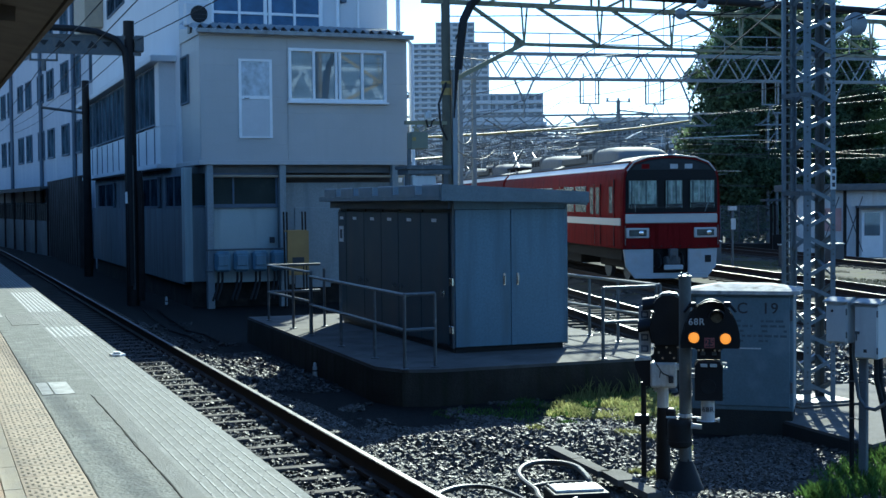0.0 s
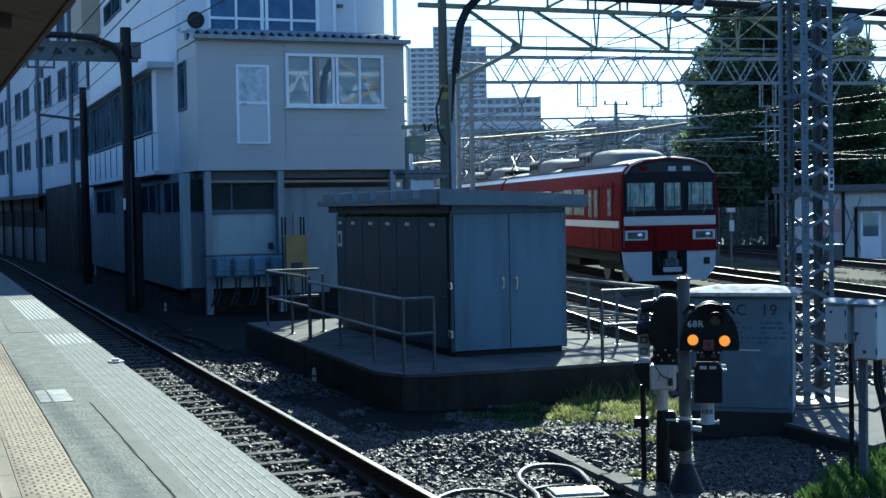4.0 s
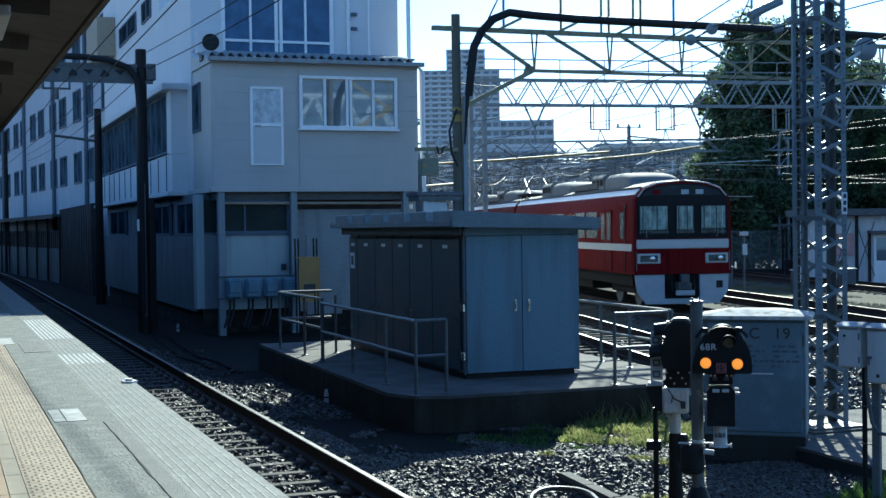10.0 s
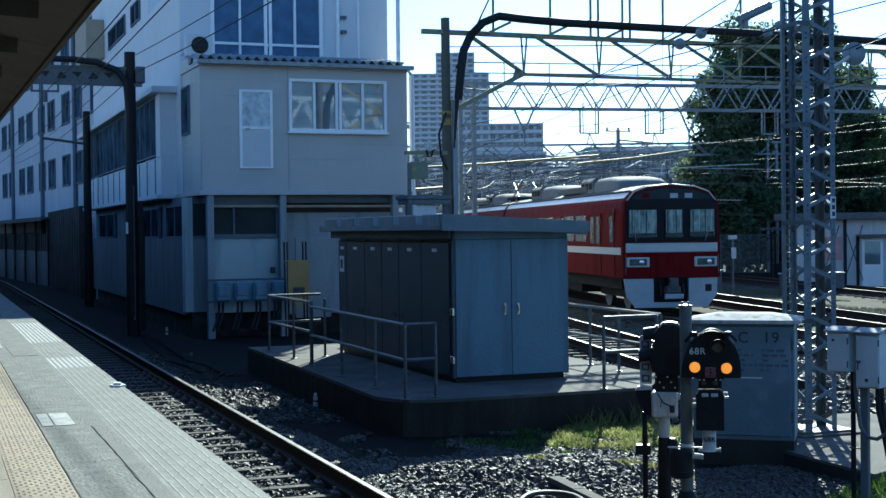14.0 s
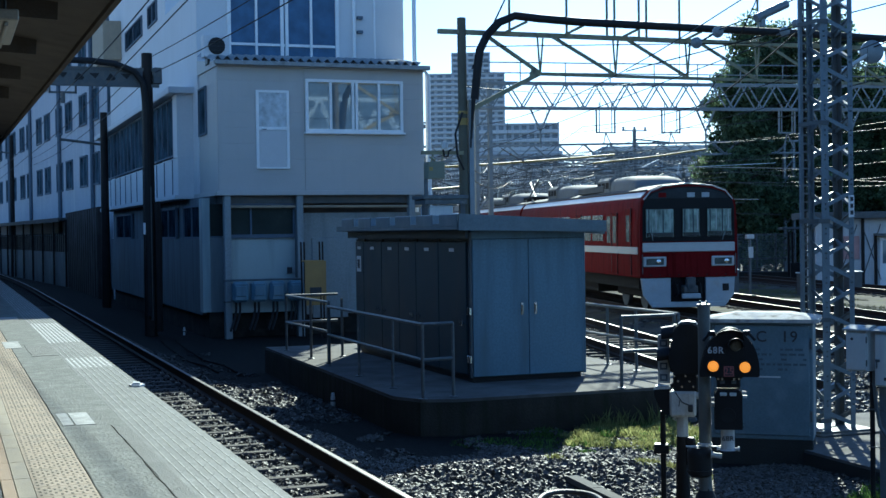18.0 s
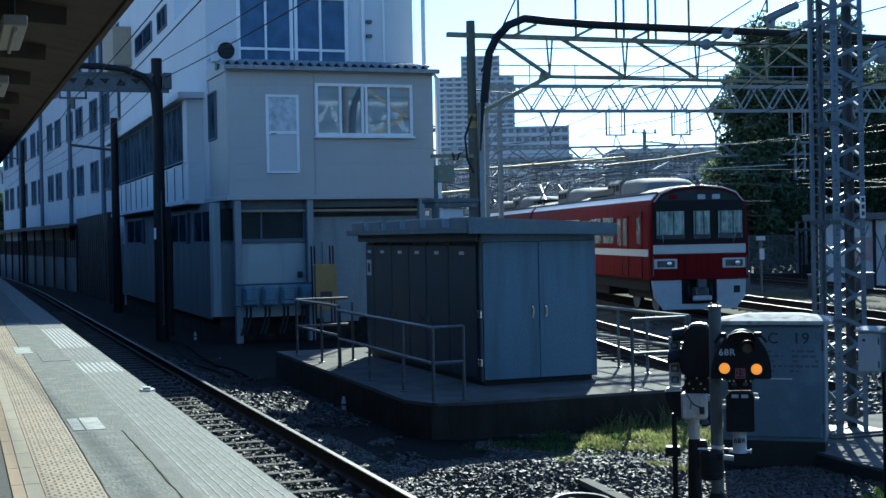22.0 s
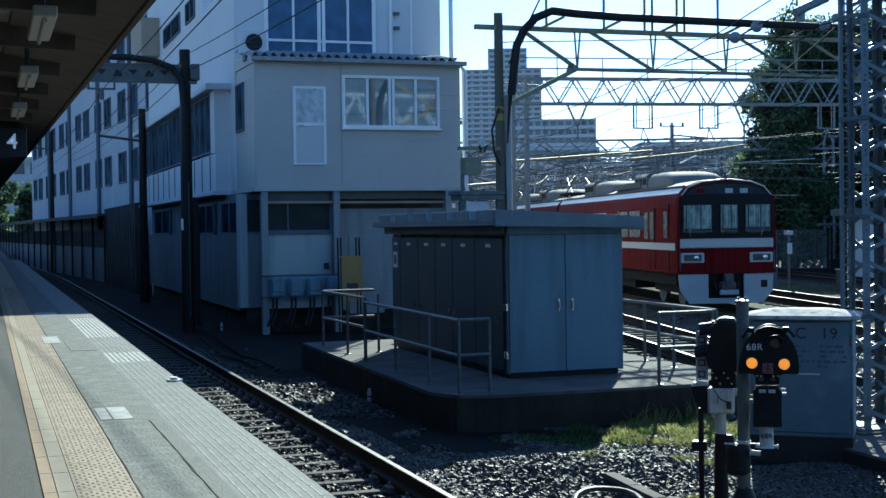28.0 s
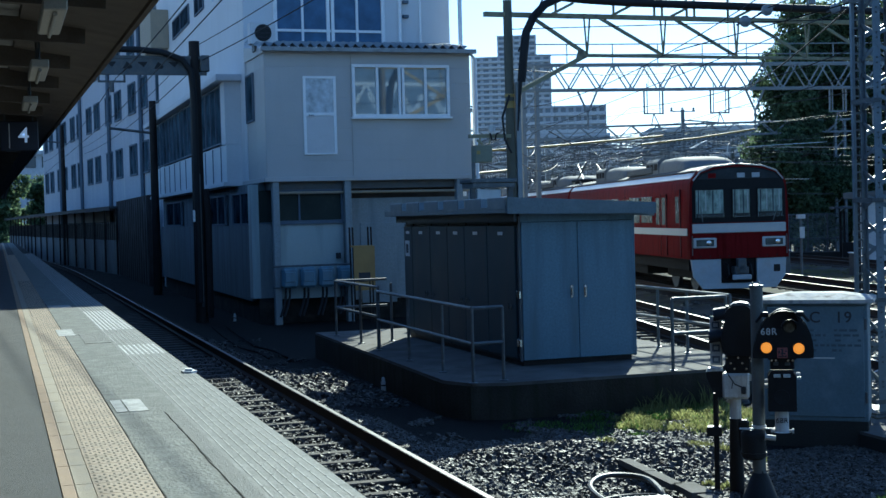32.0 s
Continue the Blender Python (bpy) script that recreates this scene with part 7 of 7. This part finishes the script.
for k in range(120):
    p = p0.lerp(p1, k / 119)
    g.beam((p.x, p.y, 0.1), (p.x, p.y, 1.95), 0.009, 0.009)
for k in range(18):
    z = 0.2 + 0.1 * k
    g.beam((p0.x, p0.y, z), (p1.x, p1.y, z), 0.008, 0.008)
part("mesh_panel", g, M_MESHFENCE, ff, "woven wire panel", smooth=0)
part("footing", G().beam((p0.x, p0.y, -0.15), (p1.x, p1.y, -0.15), 0.25, 0.45), M_CONC, ff)

rb = thing("yard_hut", "low white boarded yard hut with grey door and dark flat roof", "hut", (37.8, 48.55, -0.33), -26)
M_HUT = mat("hut_white_board", (0.6, 0.61, 0.62), 0.75, var=0.08, scale=1.5, fine=25, bump=0.1, stain=((0.45, 0.44, 0.43), 0.35), streak=True)
part("wall", G().box(-2.5, 6, 0, 4, 0, 2.95), M_HUT, rb)
for k in range(12):
    x = -2.5 + 0.75 * k
    part("batten", G().box(x - 0.03, x + 0.03, -0.03, 0.0, 0, 2.95), M_HUT, rb)
part("roof", G().box(-2.9, 6.4, -0.5, 4.4, 2.95, 3.25, 0.02), M_GALV_D, rb, "dark flat roof")
for x, w in ((0.15, 0.9), (3.6, 1.2)):
    d = part("door", G().box(x, x + w, -0.05, 0.0, 0.05, 2.1, 0.01), M_WHITEFRAME, rb)
    part("pane", G().box(x + 0.12, x + w - 0.12, -0.06, -0.04, 1.0, 2.0), M_PANE2, d)
part("door_hood", G().box(-0.1, 1.3, -0.6, 0.0, 2.2, 2.3), M_GALV_D, rb)
for x0 in (-1.6, -0.6):
    part("stay", G().beam((x0, -0.04, 0.3), (x0 + 0.8, -0.04, 2.7), 0.02, 0.04).beam((x0 + 0.8, -0.04, 0.3), (x0, -0.04, 2.7), 0.02, 0.04), M_GALV_D, rb)
part("pillar", G().box(-0.62, -0.5, -0.12, 0.0, 0, 2.95), M_DARKPOLE, rb, "dark steel pillar")
part("pillar", G().box(-0.08, 0.04, -0.1, 0.0, 0, 2.3), M_DARKPOLE, rb)
part("poster", G().box(-1.7, -0.7, -0.045, -0.03, 1.2, 2.2), mat("faded_pink_notice", (0.5, 0.3, 0.28), 0.7), rb, "faded pink notice")
an = thing("low_annex", "small dark-roofed post shelter beside the yard hut", "hut", (38.6, 55.9, -0.33), -26)
part("roof", G().box(-0.5, 0.35, -0.4, 1.2, 2.5, 2.62, 0.02), M_GALV_D, an)
part("bin", G().box(-0.1, 0.5, -0.3, 0.1, 0.1, 0.9, 0.02), M_RUBBER, an, "black box")
for x in (-0.05,):
    for y in (-0.2, 1.0):
        part("post", G().box(x, x + 0.1, y, y + 0.1, 0, 2.4), M_DARKPOLE, an)
for x, y, h, lab in ((27.6, 42.6, 2.0, "slim grey marker post with a small white head"), (22.0, 31.2, 1.6, "slim grey post beside the yard track")):
    t = thing("marker_post", lab, "post", (x, y, -0.2), group="marker posts")
    part("post", G().rod((x, y, -0.3), (x, y, h), 0.045, 8), M_GALV, t)
    part("head", G().box(x - 0.16, x + 0.16, y - 0.06, y + 0.06, h - 0.1, h + 0.05, 0.01), M_SIGWHITE, t)
    part("plate", G().box(x - 0.1, x + 0.1, y - 0.08, y - 0.06, h - 0.8, h - 0.4), M_SIGWHITE, t)
random.seed(11)
for k in (1, 4, 6, 8):
    x, y = 27.5 + 0.9 * k + random.uniform(-0.3, 0.3), 45.5 - 0.35 * k + random.uniform(-0.5, 0.5)
    t = thing("switch_box", "small grey equipment box beside the far track", "equipment box", (x, y, -0.3), group="yard equipment boxes")
    h = random.uniform(0.25, 0.7)
    part("body", G().box(x - 0.3, x + 0.3, y - 0.2, y + 0.2, -0.35, h, 0.02), M_GALV_D, t)
    part("lid", G().box(x - 0.33, x + 0.33, y - 0.23, y + 0.23, h, h + 0.04, 0.01), M_BOXGREY, t)

tree("dark leafy tree at the far end of the platform", 0.5, 168, 9.5, 3.6, M_LEAFD, 8000, 0.3, 31)
tree("dark leafy tree beyond the covered walk", 5.5, 178, 8.5, 3.4, M_LEAFD, 8000, 0.3, 32)
tree("dark leafy tree beyond the platform end", -6, 160, 10, 4.0, M_LEAFD, 8000, 0.3, 33)
# masts and hangers of the yard further off
random.seed(21)
for k in range(26):
    y = random.uniform(58, 150)
    i = random.choice((0, 1, 2, 3, 4))
    x = yard_mid(i, y) + random.choice((-2.1, 2.1)) + random.uniform(-0.3, 0.3)
    if abs(x - yard_mid(1, y)) < 1.9 or (CAM_TURN.inverted() @ Vector((x, y, 0))).x > 0.17 * (CAM_TURN.inverted() @ Vector((x, y, 0))).y:
        continue
    t = thing("catenary_mast", "slim grey catenary mast with bracket arm and insulators", "catenary mast", (x, y, -0.3), group="far catenary masts")
    h = random.uniform(6.2, 8.2)
    part("mast", G().beam((x, y, -0.35), (x, y, h), 0.16, 0.16), M_GAN, t)
    s = random.choice((-1, 1))
    part("arm", G().beam((x, y, h - 0.6), (x + s * 2.3, y, h - 0.75), 0.06, 0.08).beam((x, y, h - 1.5), (x + s * 2.2, y, h - 0.8), 0.04, 0.05).beam((x - 0.8, y, h - 0.1), (x + 0.8, y, h - 0.1), 0.06, 0.06), M_GAN, t)
    for o in (-0.7, 0.0, 0.7, s * 1.9):
        part("insulator", G().lathe((x + o, y, h - 0.08 if abs(o) < 1 else h - 1.0), [(0.04, 0), (0.09, 0.05), (0.04, 0.1), (0.09, 0.15), (0.04, 0.2)], 8), M_PORCELAIN, t, "pale porcelain insulator")
wires2 = G()


def slack(g, a, b, r, sag, n=12):
    a, b = Vector(a), Vector(b)
    g.tube([a.lerp(b, j / n) - Vector((0, 0, sag * 4 * (j / n) * (1 - j / n))) for j in range(n + 1)], r, 5)


for k in range(46):
    y = random.uniform(60, 140)
    z = random.uniform(3.6, 7.2)
    x0 = yard_mid(0, y) - random.uniform(2, 6)
    b = (min(x0 + random.uniform(8, 15), 0.5 * y + 2), y - random.uniform(-6, 6), z + random.uniform(-0.8, 1.4))
    slack(wires2, (x0, y, z), b, random.uniform(0.006, 0.011), 0.35)
for a, b, sag in (((43.0, 72, 5.4), (30.6, 39.6, 4.2), 0.35), ((39, 72, 5.8), (32.1, 39.6, 5.35), 0.5), ((40.9, 72, 6.25), (31.4, 39.6, 4.2), 0.25), ((39.7, 72, 6.4), (31.8, 39.6, 5.65), 0.4),
                  ((37.4, 72, 7.2), (32.6, 39.6, 6.3), 0.3), ((39.7, 72, 5.55), (31.8, 39.6, 4.9), 0.6), ((35.2, 72, 6.9), (33.4, 39.6, 6.9), 0.45)):
    slack(wires2, a, Vector(a).lerp(Vector(b), 1.6), 0.0075, sag * 1.5)
solo("cross_wires", wires2, M_WIREB, "tangle of bright cross wires over the yard", "overhead wires", "stuff")

M_BEAD = mat("glazed_insulator", (0.6, 0.62, 0.64), 0.2, var=0.1, scale=8, bump=0.0, island=0.5)
M_FITTING = mat("bright_fittings", (0.4, 0.42, 0.44), 0.35, metal=0.7, var=0.3, scale=1, fine=20, bump=0.0, island=0.5)
# dense distant steelwork: short brackets, insulator strings and droppers
clutter, dark_bits, beads = G(), G(), G()
for k in range(2400):
    d = random.uniform(62, 140)
    u = random.uniform(-0.02, 0.1) if k % 3 else random.uniform(-0.02, 0.17)
    c = CAM_TURN @ Vector((u * d, d, 0))
    z = 2.3 + d * random.uniform(0.008, 0.052)
    if abs(c.x - yard_mid(1, c.y)) < 1.8 and z < 4.4:
        continue
    kind = k % 4
    a = random.uniform(-0.5, 0.5)
    pick = dark_bits if k % 5 < 3 else clutter
    if kind == 0:
        pick.beam((c.x, c.y, z), (c.x + random.uniform(0.5, 1.8), c.y + a, z + random.uniform(-0.5, 0.5)), 0.04, 0.05)
    elif kind == 1:
        pick.beam((c.x, c.y, z), (c.x + a * 0.3, c.y, z - random.uniform(0.4, 1.3)), 0.04, 0.04)
    elif kind == 2:
        q = Vector((c.x + random.uniform(2, 6), c.y + random.uniform(-6, 6), z + random.uniform(-0.4, 0.8)))
        pick.beam((c.x, c.y, z), tuple(q), 0.025, 0.025)
    else:
        for j in range(4):
            beads.lathe((c.x + 0.13 * j, c.y, z + 0.03 * j), [(0.015, -0.035), (0.06, -0.015), (0.045, 0.02), (0.015, 0.035)], 6, (1, 0, 0.2))
solo("line_fittings", dark_bits, M_GALV_D, "thicket of dark steel line fittings over the far yard", "line fittings", "stuff", smooth=0)
solo("line_fittings", clutter, M_FITTING, "thicket of grey steel line fittings over the far yard", "line fittings", "stuff", smooth=0)
solo("insulator_strings", beads, M_BEAD, "strings of pale insulators over the far yard", "insulators", "stuff")


# ---- loose stones, weeds and small clutter ----
def bed_all(x, y):
    h = np.full_like(x, -0.33)
    mid = 3.0 - np.where(y > 62, 0.0006 * (y - 62) ** 2, 0.0)
    h = np.maximum(h, -0.235 - np.maximum(0.0, np.abs(x - mid) - 1.25) * 0.2)
    for i in (0, 1, 2, 4):
        m = YARD_X[i] + (y - 33.4) * YARD.x / YARD.y
        h = np.maximum(h, -0.235 - np.maximum(0.0, np.abs(x - m) * YARD.y - 1.3) * 0.3)
    return h + 0.2 * np.exp(-((y - 13.15) / 0.75) ** 2) / (1 + np.exp(np.clip(-(x - 4.5) * 9, -50, 50))) / (1 + np.exp(np.clip((x - 7.1) * 4, -50, 50)))


def stones(region, count, size, seed, tilt=0.5):
    """Sharp-edged ballast stones over the bed, turned at random."""
    rng = np.random.default_rng(seed)
    base = np.array([(-1, -1, -.7), (1, -.8, -.6), (.9, 1, -.7), (-.9, .9, -.6), (-.7, -.8, .6), (.8, -.7, .7), (.6, .8, .6), (-.8, .7, .75)], float)
    faces = np.array([(0, 3, 2, 1), (4, 5, 6, 7), (0, 1, 5, 4), (1, 2, 6, 5), (2, 3, 7, 6), (3, 0, 4, 7)])
    x, y = rng.uniform(region[0], region[1], count), rng.uniform(region[2], region[3], count)
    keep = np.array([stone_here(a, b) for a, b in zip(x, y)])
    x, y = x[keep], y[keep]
    n = len(x)
    v = base * rng.uniform(0.6, 1.3, (n, 8, 3)) * (size * rng.uniform(0.55, 1.5, n))[:, None, None]
    v *= rng.uniform((0.8, 0.7, 0.6), (1.35, 1.1, 1.0), (n, 3))[:, None, :]
    a, b, c = rng.uniform(0, 6.28, n), rng.uniform(-tilt, tilt, n), rng.uniform(-tilt, tilt, n)
    o, z = np.ones(n), np.zeros(n)
    rz = np.stack([np.cos(a), -np.sin(a), z, np.sin(a), np.cos(a), z, z, z, o], 1).reshape(n, 3, 3)
    rx = np.stack([o, z, z, z, np.cos(b), -np.sin(b), z, np.sin(b), np.cos(b)], 1).reshape(n, 3, 3)
    ry = np.stack([np.cos(c), z, np.sin(c), z, o, z, -np.sin(c), z, np.cos(c)], 1).reshape(n, 3, 3)
    v = np.einsum("nij,nkj->nki", rz @ rx @ ry, v)
    v += np.stack([x, y, bed_all(x, y) + rng.uniform(-0.2, 1.0, n) * size], 1)[:, None, :]
    g = G()
    g.v = v.reshape(-1, 3).tolist()
    g.f = (faces[None] + 8 * np.arange(n)[:, None, None]).reshape(-1, 4).tolist()
    return g


def stone_here(x, y):
    if 5.45 < x < 10.3 and y > 16.3:
        return False
    if 7.8 < x < 9.1 and 12.75 < y < 13.6:
        return False
    if x > 8.8 and 11.0 < y < 14.8 and x > 8.8 + (11.0 - y) * 0.1:
        return False
    a = x - near_mid(y)
    if abs(abs(a) - 0.75) < 0.05:
        return False
    # stones thinned so the near-black bed stands for shade by plinth and station
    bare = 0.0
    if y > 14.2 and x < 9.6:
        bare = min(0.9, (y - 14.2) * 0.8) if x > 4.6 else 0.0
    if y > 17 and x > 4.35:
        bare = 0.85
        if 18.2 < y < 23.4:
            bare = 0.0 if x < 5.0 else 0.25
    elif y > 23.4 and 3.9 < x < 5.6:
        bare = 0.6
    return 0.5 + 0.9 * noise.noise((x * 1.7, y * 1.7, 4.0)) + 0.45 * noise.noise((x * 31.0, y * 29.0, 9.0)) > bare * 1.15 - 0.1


def stone_mesh(name, g, material):
    me = bpy.data.meshes.new(name)
    me.from_pydata(g.v, [], g.f)
    me.materials.append(material)
    return me


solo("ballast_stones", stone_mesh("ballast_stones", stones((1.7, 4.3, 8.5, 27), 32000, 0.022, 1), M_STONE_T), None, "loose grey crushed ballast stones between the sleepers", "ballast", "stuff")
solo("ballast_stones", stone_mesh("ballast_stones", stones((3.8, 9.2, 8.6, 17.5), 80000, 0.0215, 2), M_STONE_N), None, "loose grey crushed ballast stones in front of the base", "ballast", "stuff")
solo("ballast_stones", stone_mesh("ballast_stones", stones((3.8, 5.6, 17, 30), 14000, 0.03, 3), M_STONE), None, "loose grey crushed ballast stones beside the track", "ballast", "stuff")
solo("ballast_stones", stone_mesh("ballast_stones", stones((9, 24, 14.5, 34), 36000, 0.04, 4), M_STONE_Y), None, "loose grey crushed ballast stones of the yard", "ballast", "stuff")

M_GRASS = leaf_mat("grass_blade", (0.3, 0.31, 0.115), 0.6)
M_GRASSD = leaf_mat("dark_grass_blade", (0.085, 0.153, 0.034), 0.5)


def weeds(spots, count, h, seed):
    """Bent grass blades round the spots (x, y, radius)."""
    rng = random.Random(seed)
    g = G()
    for k in range(count):
        x, y, r = spots[k % len(spots)]
        a, d = rng.uniform(0, 6.28), r * rng.uniform(0, 1) ** 0.6
        x, y = x + math.cos(a) * d, y + math.sin(a) * d
        z = bed(x, y) - 0.02
        hh, w = h * rng.uniform(0.35, 1.25) * (1.15 - d / r * 0.6), rng.uniform(0.004, 0.009)
        t = rng.uniform(0, 6.28)
        lx, ly = math.cos(t) * hh * rng.uniform(0.1, 0.7), math.sin(t) * hh * rng.uniform(0.1, 0.7)
        ux, uy = -math.sin(t + 1) * w, math.cos(t + 1) * w
        g.add([(x - ux, y - uy, z), (x + ux, y + uy, z), (x + lx * 0.4 + ux, y + ly * 0.4 + uy, z + hh * 0.6), (x + lx * 0.4 - ux, y + ly * 0.4 - uy, z + hh * 0.6), (x + lx, y + ly, z + hh * 0.95)],
              [(0, 1, 2, 3), (3, 2, 4)])
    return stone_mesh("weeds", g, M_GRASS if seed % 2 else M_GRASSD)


def patch_spots(seed, n):
    """Spots filling the sunlit corner before the plinth."""
    rng, out = random.Random(seed), []
    while len(out) < n:
        x, y = rng.uniform(6.7, 9.2), rng.uniform(13.8, 16.25)
        if y > 15.3 - 1.15 * (x - 6.75) + (1.2 if x < 7.2 else 0) and y < 14.6 + 1.55 * (x - 6.85) + 0.1 and y > 13.95 + 0.45 * (x - 7.2) - 0.1:
            out.append((x, y, rng.uniform(0.12, 0.3)))
    return out


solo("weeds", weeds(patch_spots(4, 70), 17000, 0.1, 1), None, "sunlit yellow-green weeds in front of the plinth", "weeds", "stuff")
solo("weeds", weeds(patch_spots(5, 40), 2600, 0.1, 2), None, "taller green weeds in front of the plinth", "weeds", "stuff")
solo("weeds", weeds([(7.0, 12.92, 0.14), (7.15, 13.0, 0.16), (7.3, 12.95, 0.16), (7.28, 12.8, 0.12), (6.04, 13.12, 0.13), (6.34, 11.47, 0.07), (7.4, 12.3, 0.1), (6.45, 11.3, 0.08)], 2600, 0.09, 3), None, "small tufts of green weeds among the stones", "weeds", "stuff")
solo("weeds", weeds([(7.54, 10.0, 0.3), (8.16, 10.5, 0.4), (8.7, 10.8, 0.45), (7.9, 9.9, 0.35), (7.3, 9.9, 0.2), (8.3, 10.2, 0.4), (8.9, 10.4, 0.4)], 5200, 0.17, 4), None, "green grass under the junction cabinets", "weeds", "stuff")
solo("weeds", weeds([(8.2, 16.15, 0.25), (8.5, 16.2, 0.25), (8.95, 16.2, 0.3)], 190, 0.3, 5), None, "straggling tall weeds against the plinth", "weeds", "stuff")
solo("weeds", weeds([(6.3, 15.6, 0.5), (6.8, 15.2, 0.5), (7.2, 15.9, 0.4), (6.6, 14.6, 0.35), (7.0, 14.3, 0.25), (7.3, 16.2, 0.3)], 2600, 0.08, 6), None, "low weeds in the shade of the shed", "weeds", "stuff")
M_DRY = mat("dry_verge_grass", (0.168, 0.161, 0.063), 0.8, var=0.3, scale=1.5, fine=15, bump=0.2)
g = G()
rng = random.Random(9)
for k in range(26000):
    y = rng.uniform(24, 60)
    x = yard_mid(2, y) + rng.uniform(1.5, 6.0)
    if noise.noise((x * 0.5, y * 0.25, 2.0)) < -0.1:
        continue
    z, h, t = bed(x, y) - 0.02, rng.uniform(0.03, 0.13), rng.uniform(0, 6.28)
    g.add([(x - 0.012, y, z), (x + 0.012, y, z), (x + math.cos(t) * h * 0.5, y + math.sin(t) * h * 0.5, z + h)], [(0, 1, 2)])
solo("weeds", stone_mesh("weeds", g, M_DRY), None, "dry yellowish grass between the yard tracks", "weeds", "stuff")

# cables and covers on the stones
def lying(points, r=0.024, h=-0.19):
    """A smooth heavy cable over the stones."""
    out = []
    for k in range(len(points) - 1):
        p0, p1, p2, p3 = (Vector(points[max(0, min(len(points) - 1, k + d))]) for d in (-1, 0, 1, 2))
        for j in range(4):
            u = j / 4
            q = 0.5 * (2 * p1 + (p2 - p0) * u + (2 * p0 - 5 * p1 + 4 * p2 - p3) * u * u + (3 * p1 - p0 - 3 * p2 + p3) * u ** 3)
            out.append((q.x, q.y, h + 0.015 * math.sin(3 * q.x + 2 * q.y)))
    return G().tube(out + [(points[-1][0], points[-1][1], h - 0.03)], r, 8)


M_CABLE = mat("worn_black_cable", (0.045, 0.045, 0.044), 0.45, var=0.25, scale=6, fine=60, bump=0.1)
solo("cable_loop", lying([(4.7, 9.9), (4.81, 10.38), (4.92, 10.69), (4.98, 11.1), (5.07, 11.39), (5.26, 11.63), (5.45, 11.7), (5.61, 11.59), (5.65, 11.37), (5.58, 11.06), (5.49, 10.75)], 0.026), M_CABLE, "heavy black cable looped on the ballast", "cable")
solo("cable_loop", lying([(3.95, 10.6), (4.04, 10.77), (4.28, 11.02), (4.48, 11.07), (4.63, 10.92), (4.66, 10.5), (4.6, 9.9)], 0.02), M_CABLE, "second black cable lying on the ballast", "cable")
solo("cable_loop", lying([(4.9, 10.9), (5.2, 10.95), (5.45, 10.8), (5.3, 10.5), (5.0, 10.2)], 0.02, -0.21), M_CABLE, "black cable end beside the cover plate", "cable")
cv = thing("cover_plate", "bright sunlit steel cover plate on black cable clamps", "cover plate", (5.25, 10.53, -0.22), -12)
part("plate", G().box(-0.23, 0.2, -0.1, 0.14, 0.03, 0.055, 0.01), M_SIGWHITE, cv)
part("fold", G().box(-0.23, 0.2, -0.13, -0.1, -0.02, 0.052, 0.008), M_SIGWHITE, cv)
for k in range(7):
    part("clamp", G().box(-0.24 + 0.065 * k, -0.205 + 0.065 * k, 0.12, 0.2, -0.06, 0.05, 0.01), M_RUBBER, cv, "black cable clamp")
part("base", G().box(-0.26, 0.24, -0.2, 0.2, -0.08, 0.03, 0.01), M_RUBBER, cv)
tr = thing("cable_trough", "grey concrete cable trough lids crossing the ballast", "cable trough", (5.8, 11.2, -0.3))
for a, b, w in (((5.9, 12.4), (5.84, 11.72), 0.12), ((5.835, 11.7), (5.78, 11.05), 0.12), ((5.86, 11.08), (5.8, 10.62), 0.2), ((5.78, 10.55), (5.74, 10.05), 0.14)):
    part("lid", G().beam((*a, -0.2), (*b, -0.2), w, 0.06), M_SLAB, tr)
for x, y in ((5.5, 19.95), (5.9, 36.0)):
    t = thing("marker_peg", "small white marker peg with a dark ring", "marker", (x, y, -0.33), group="marker pegs")
    part("peg", G().lathe((x, y, -0.35), [(0.036, 0), (0.036, 0.17), (0.022, 0.19)], 12), M_SIGWHITE, t)
    part("ring", G().lathe((x, y, -0.25), [(0.038, 0), (0.038, 0.025)], 12), M_BLACK, t)
    part("cap", G().lathe((x, y, -0.16), [(0.022, 0), (0.03, 0.008), (0.022, 0.036), (0.006, 0.048)], 12), M_SIGWHITE, t)
solo("white_lump", G().prism([(1.55, 12.5), (1.62, 12.47), (1.68, 12.55), (1.66, 12.66), (1.6, 12.7), (1.54, 12.6)], "z", 0.945, 0.962).prism([(1.57, 12.54), (1.63, 12.52), (1.64, 12.62), (1.58, 12.64)], "z", 0.96, 0.98), M_LABEL, "small white lump on the platform edge", "marker")
# cable runs in the shade of the building
for k in range(2):
    x = 4.7 + 0.35 * k
    solo("ground_cable", G().tube([(x + 0.1, 25.5, bed(x, 25.5) + 0.03), (x + 0.1, 26.7, -0.28), (x - 0.04, 28, -0.29), (x + 0.1, 31, -0.3), (x + 0.3, 34, -0.3)], 0.022, 6), M_GROUND, "cable in the bed's near-black colour along the track", "cable", group="ground cables")


def motions():
    """Nothing but the camera moves while the train waits."""


motions()
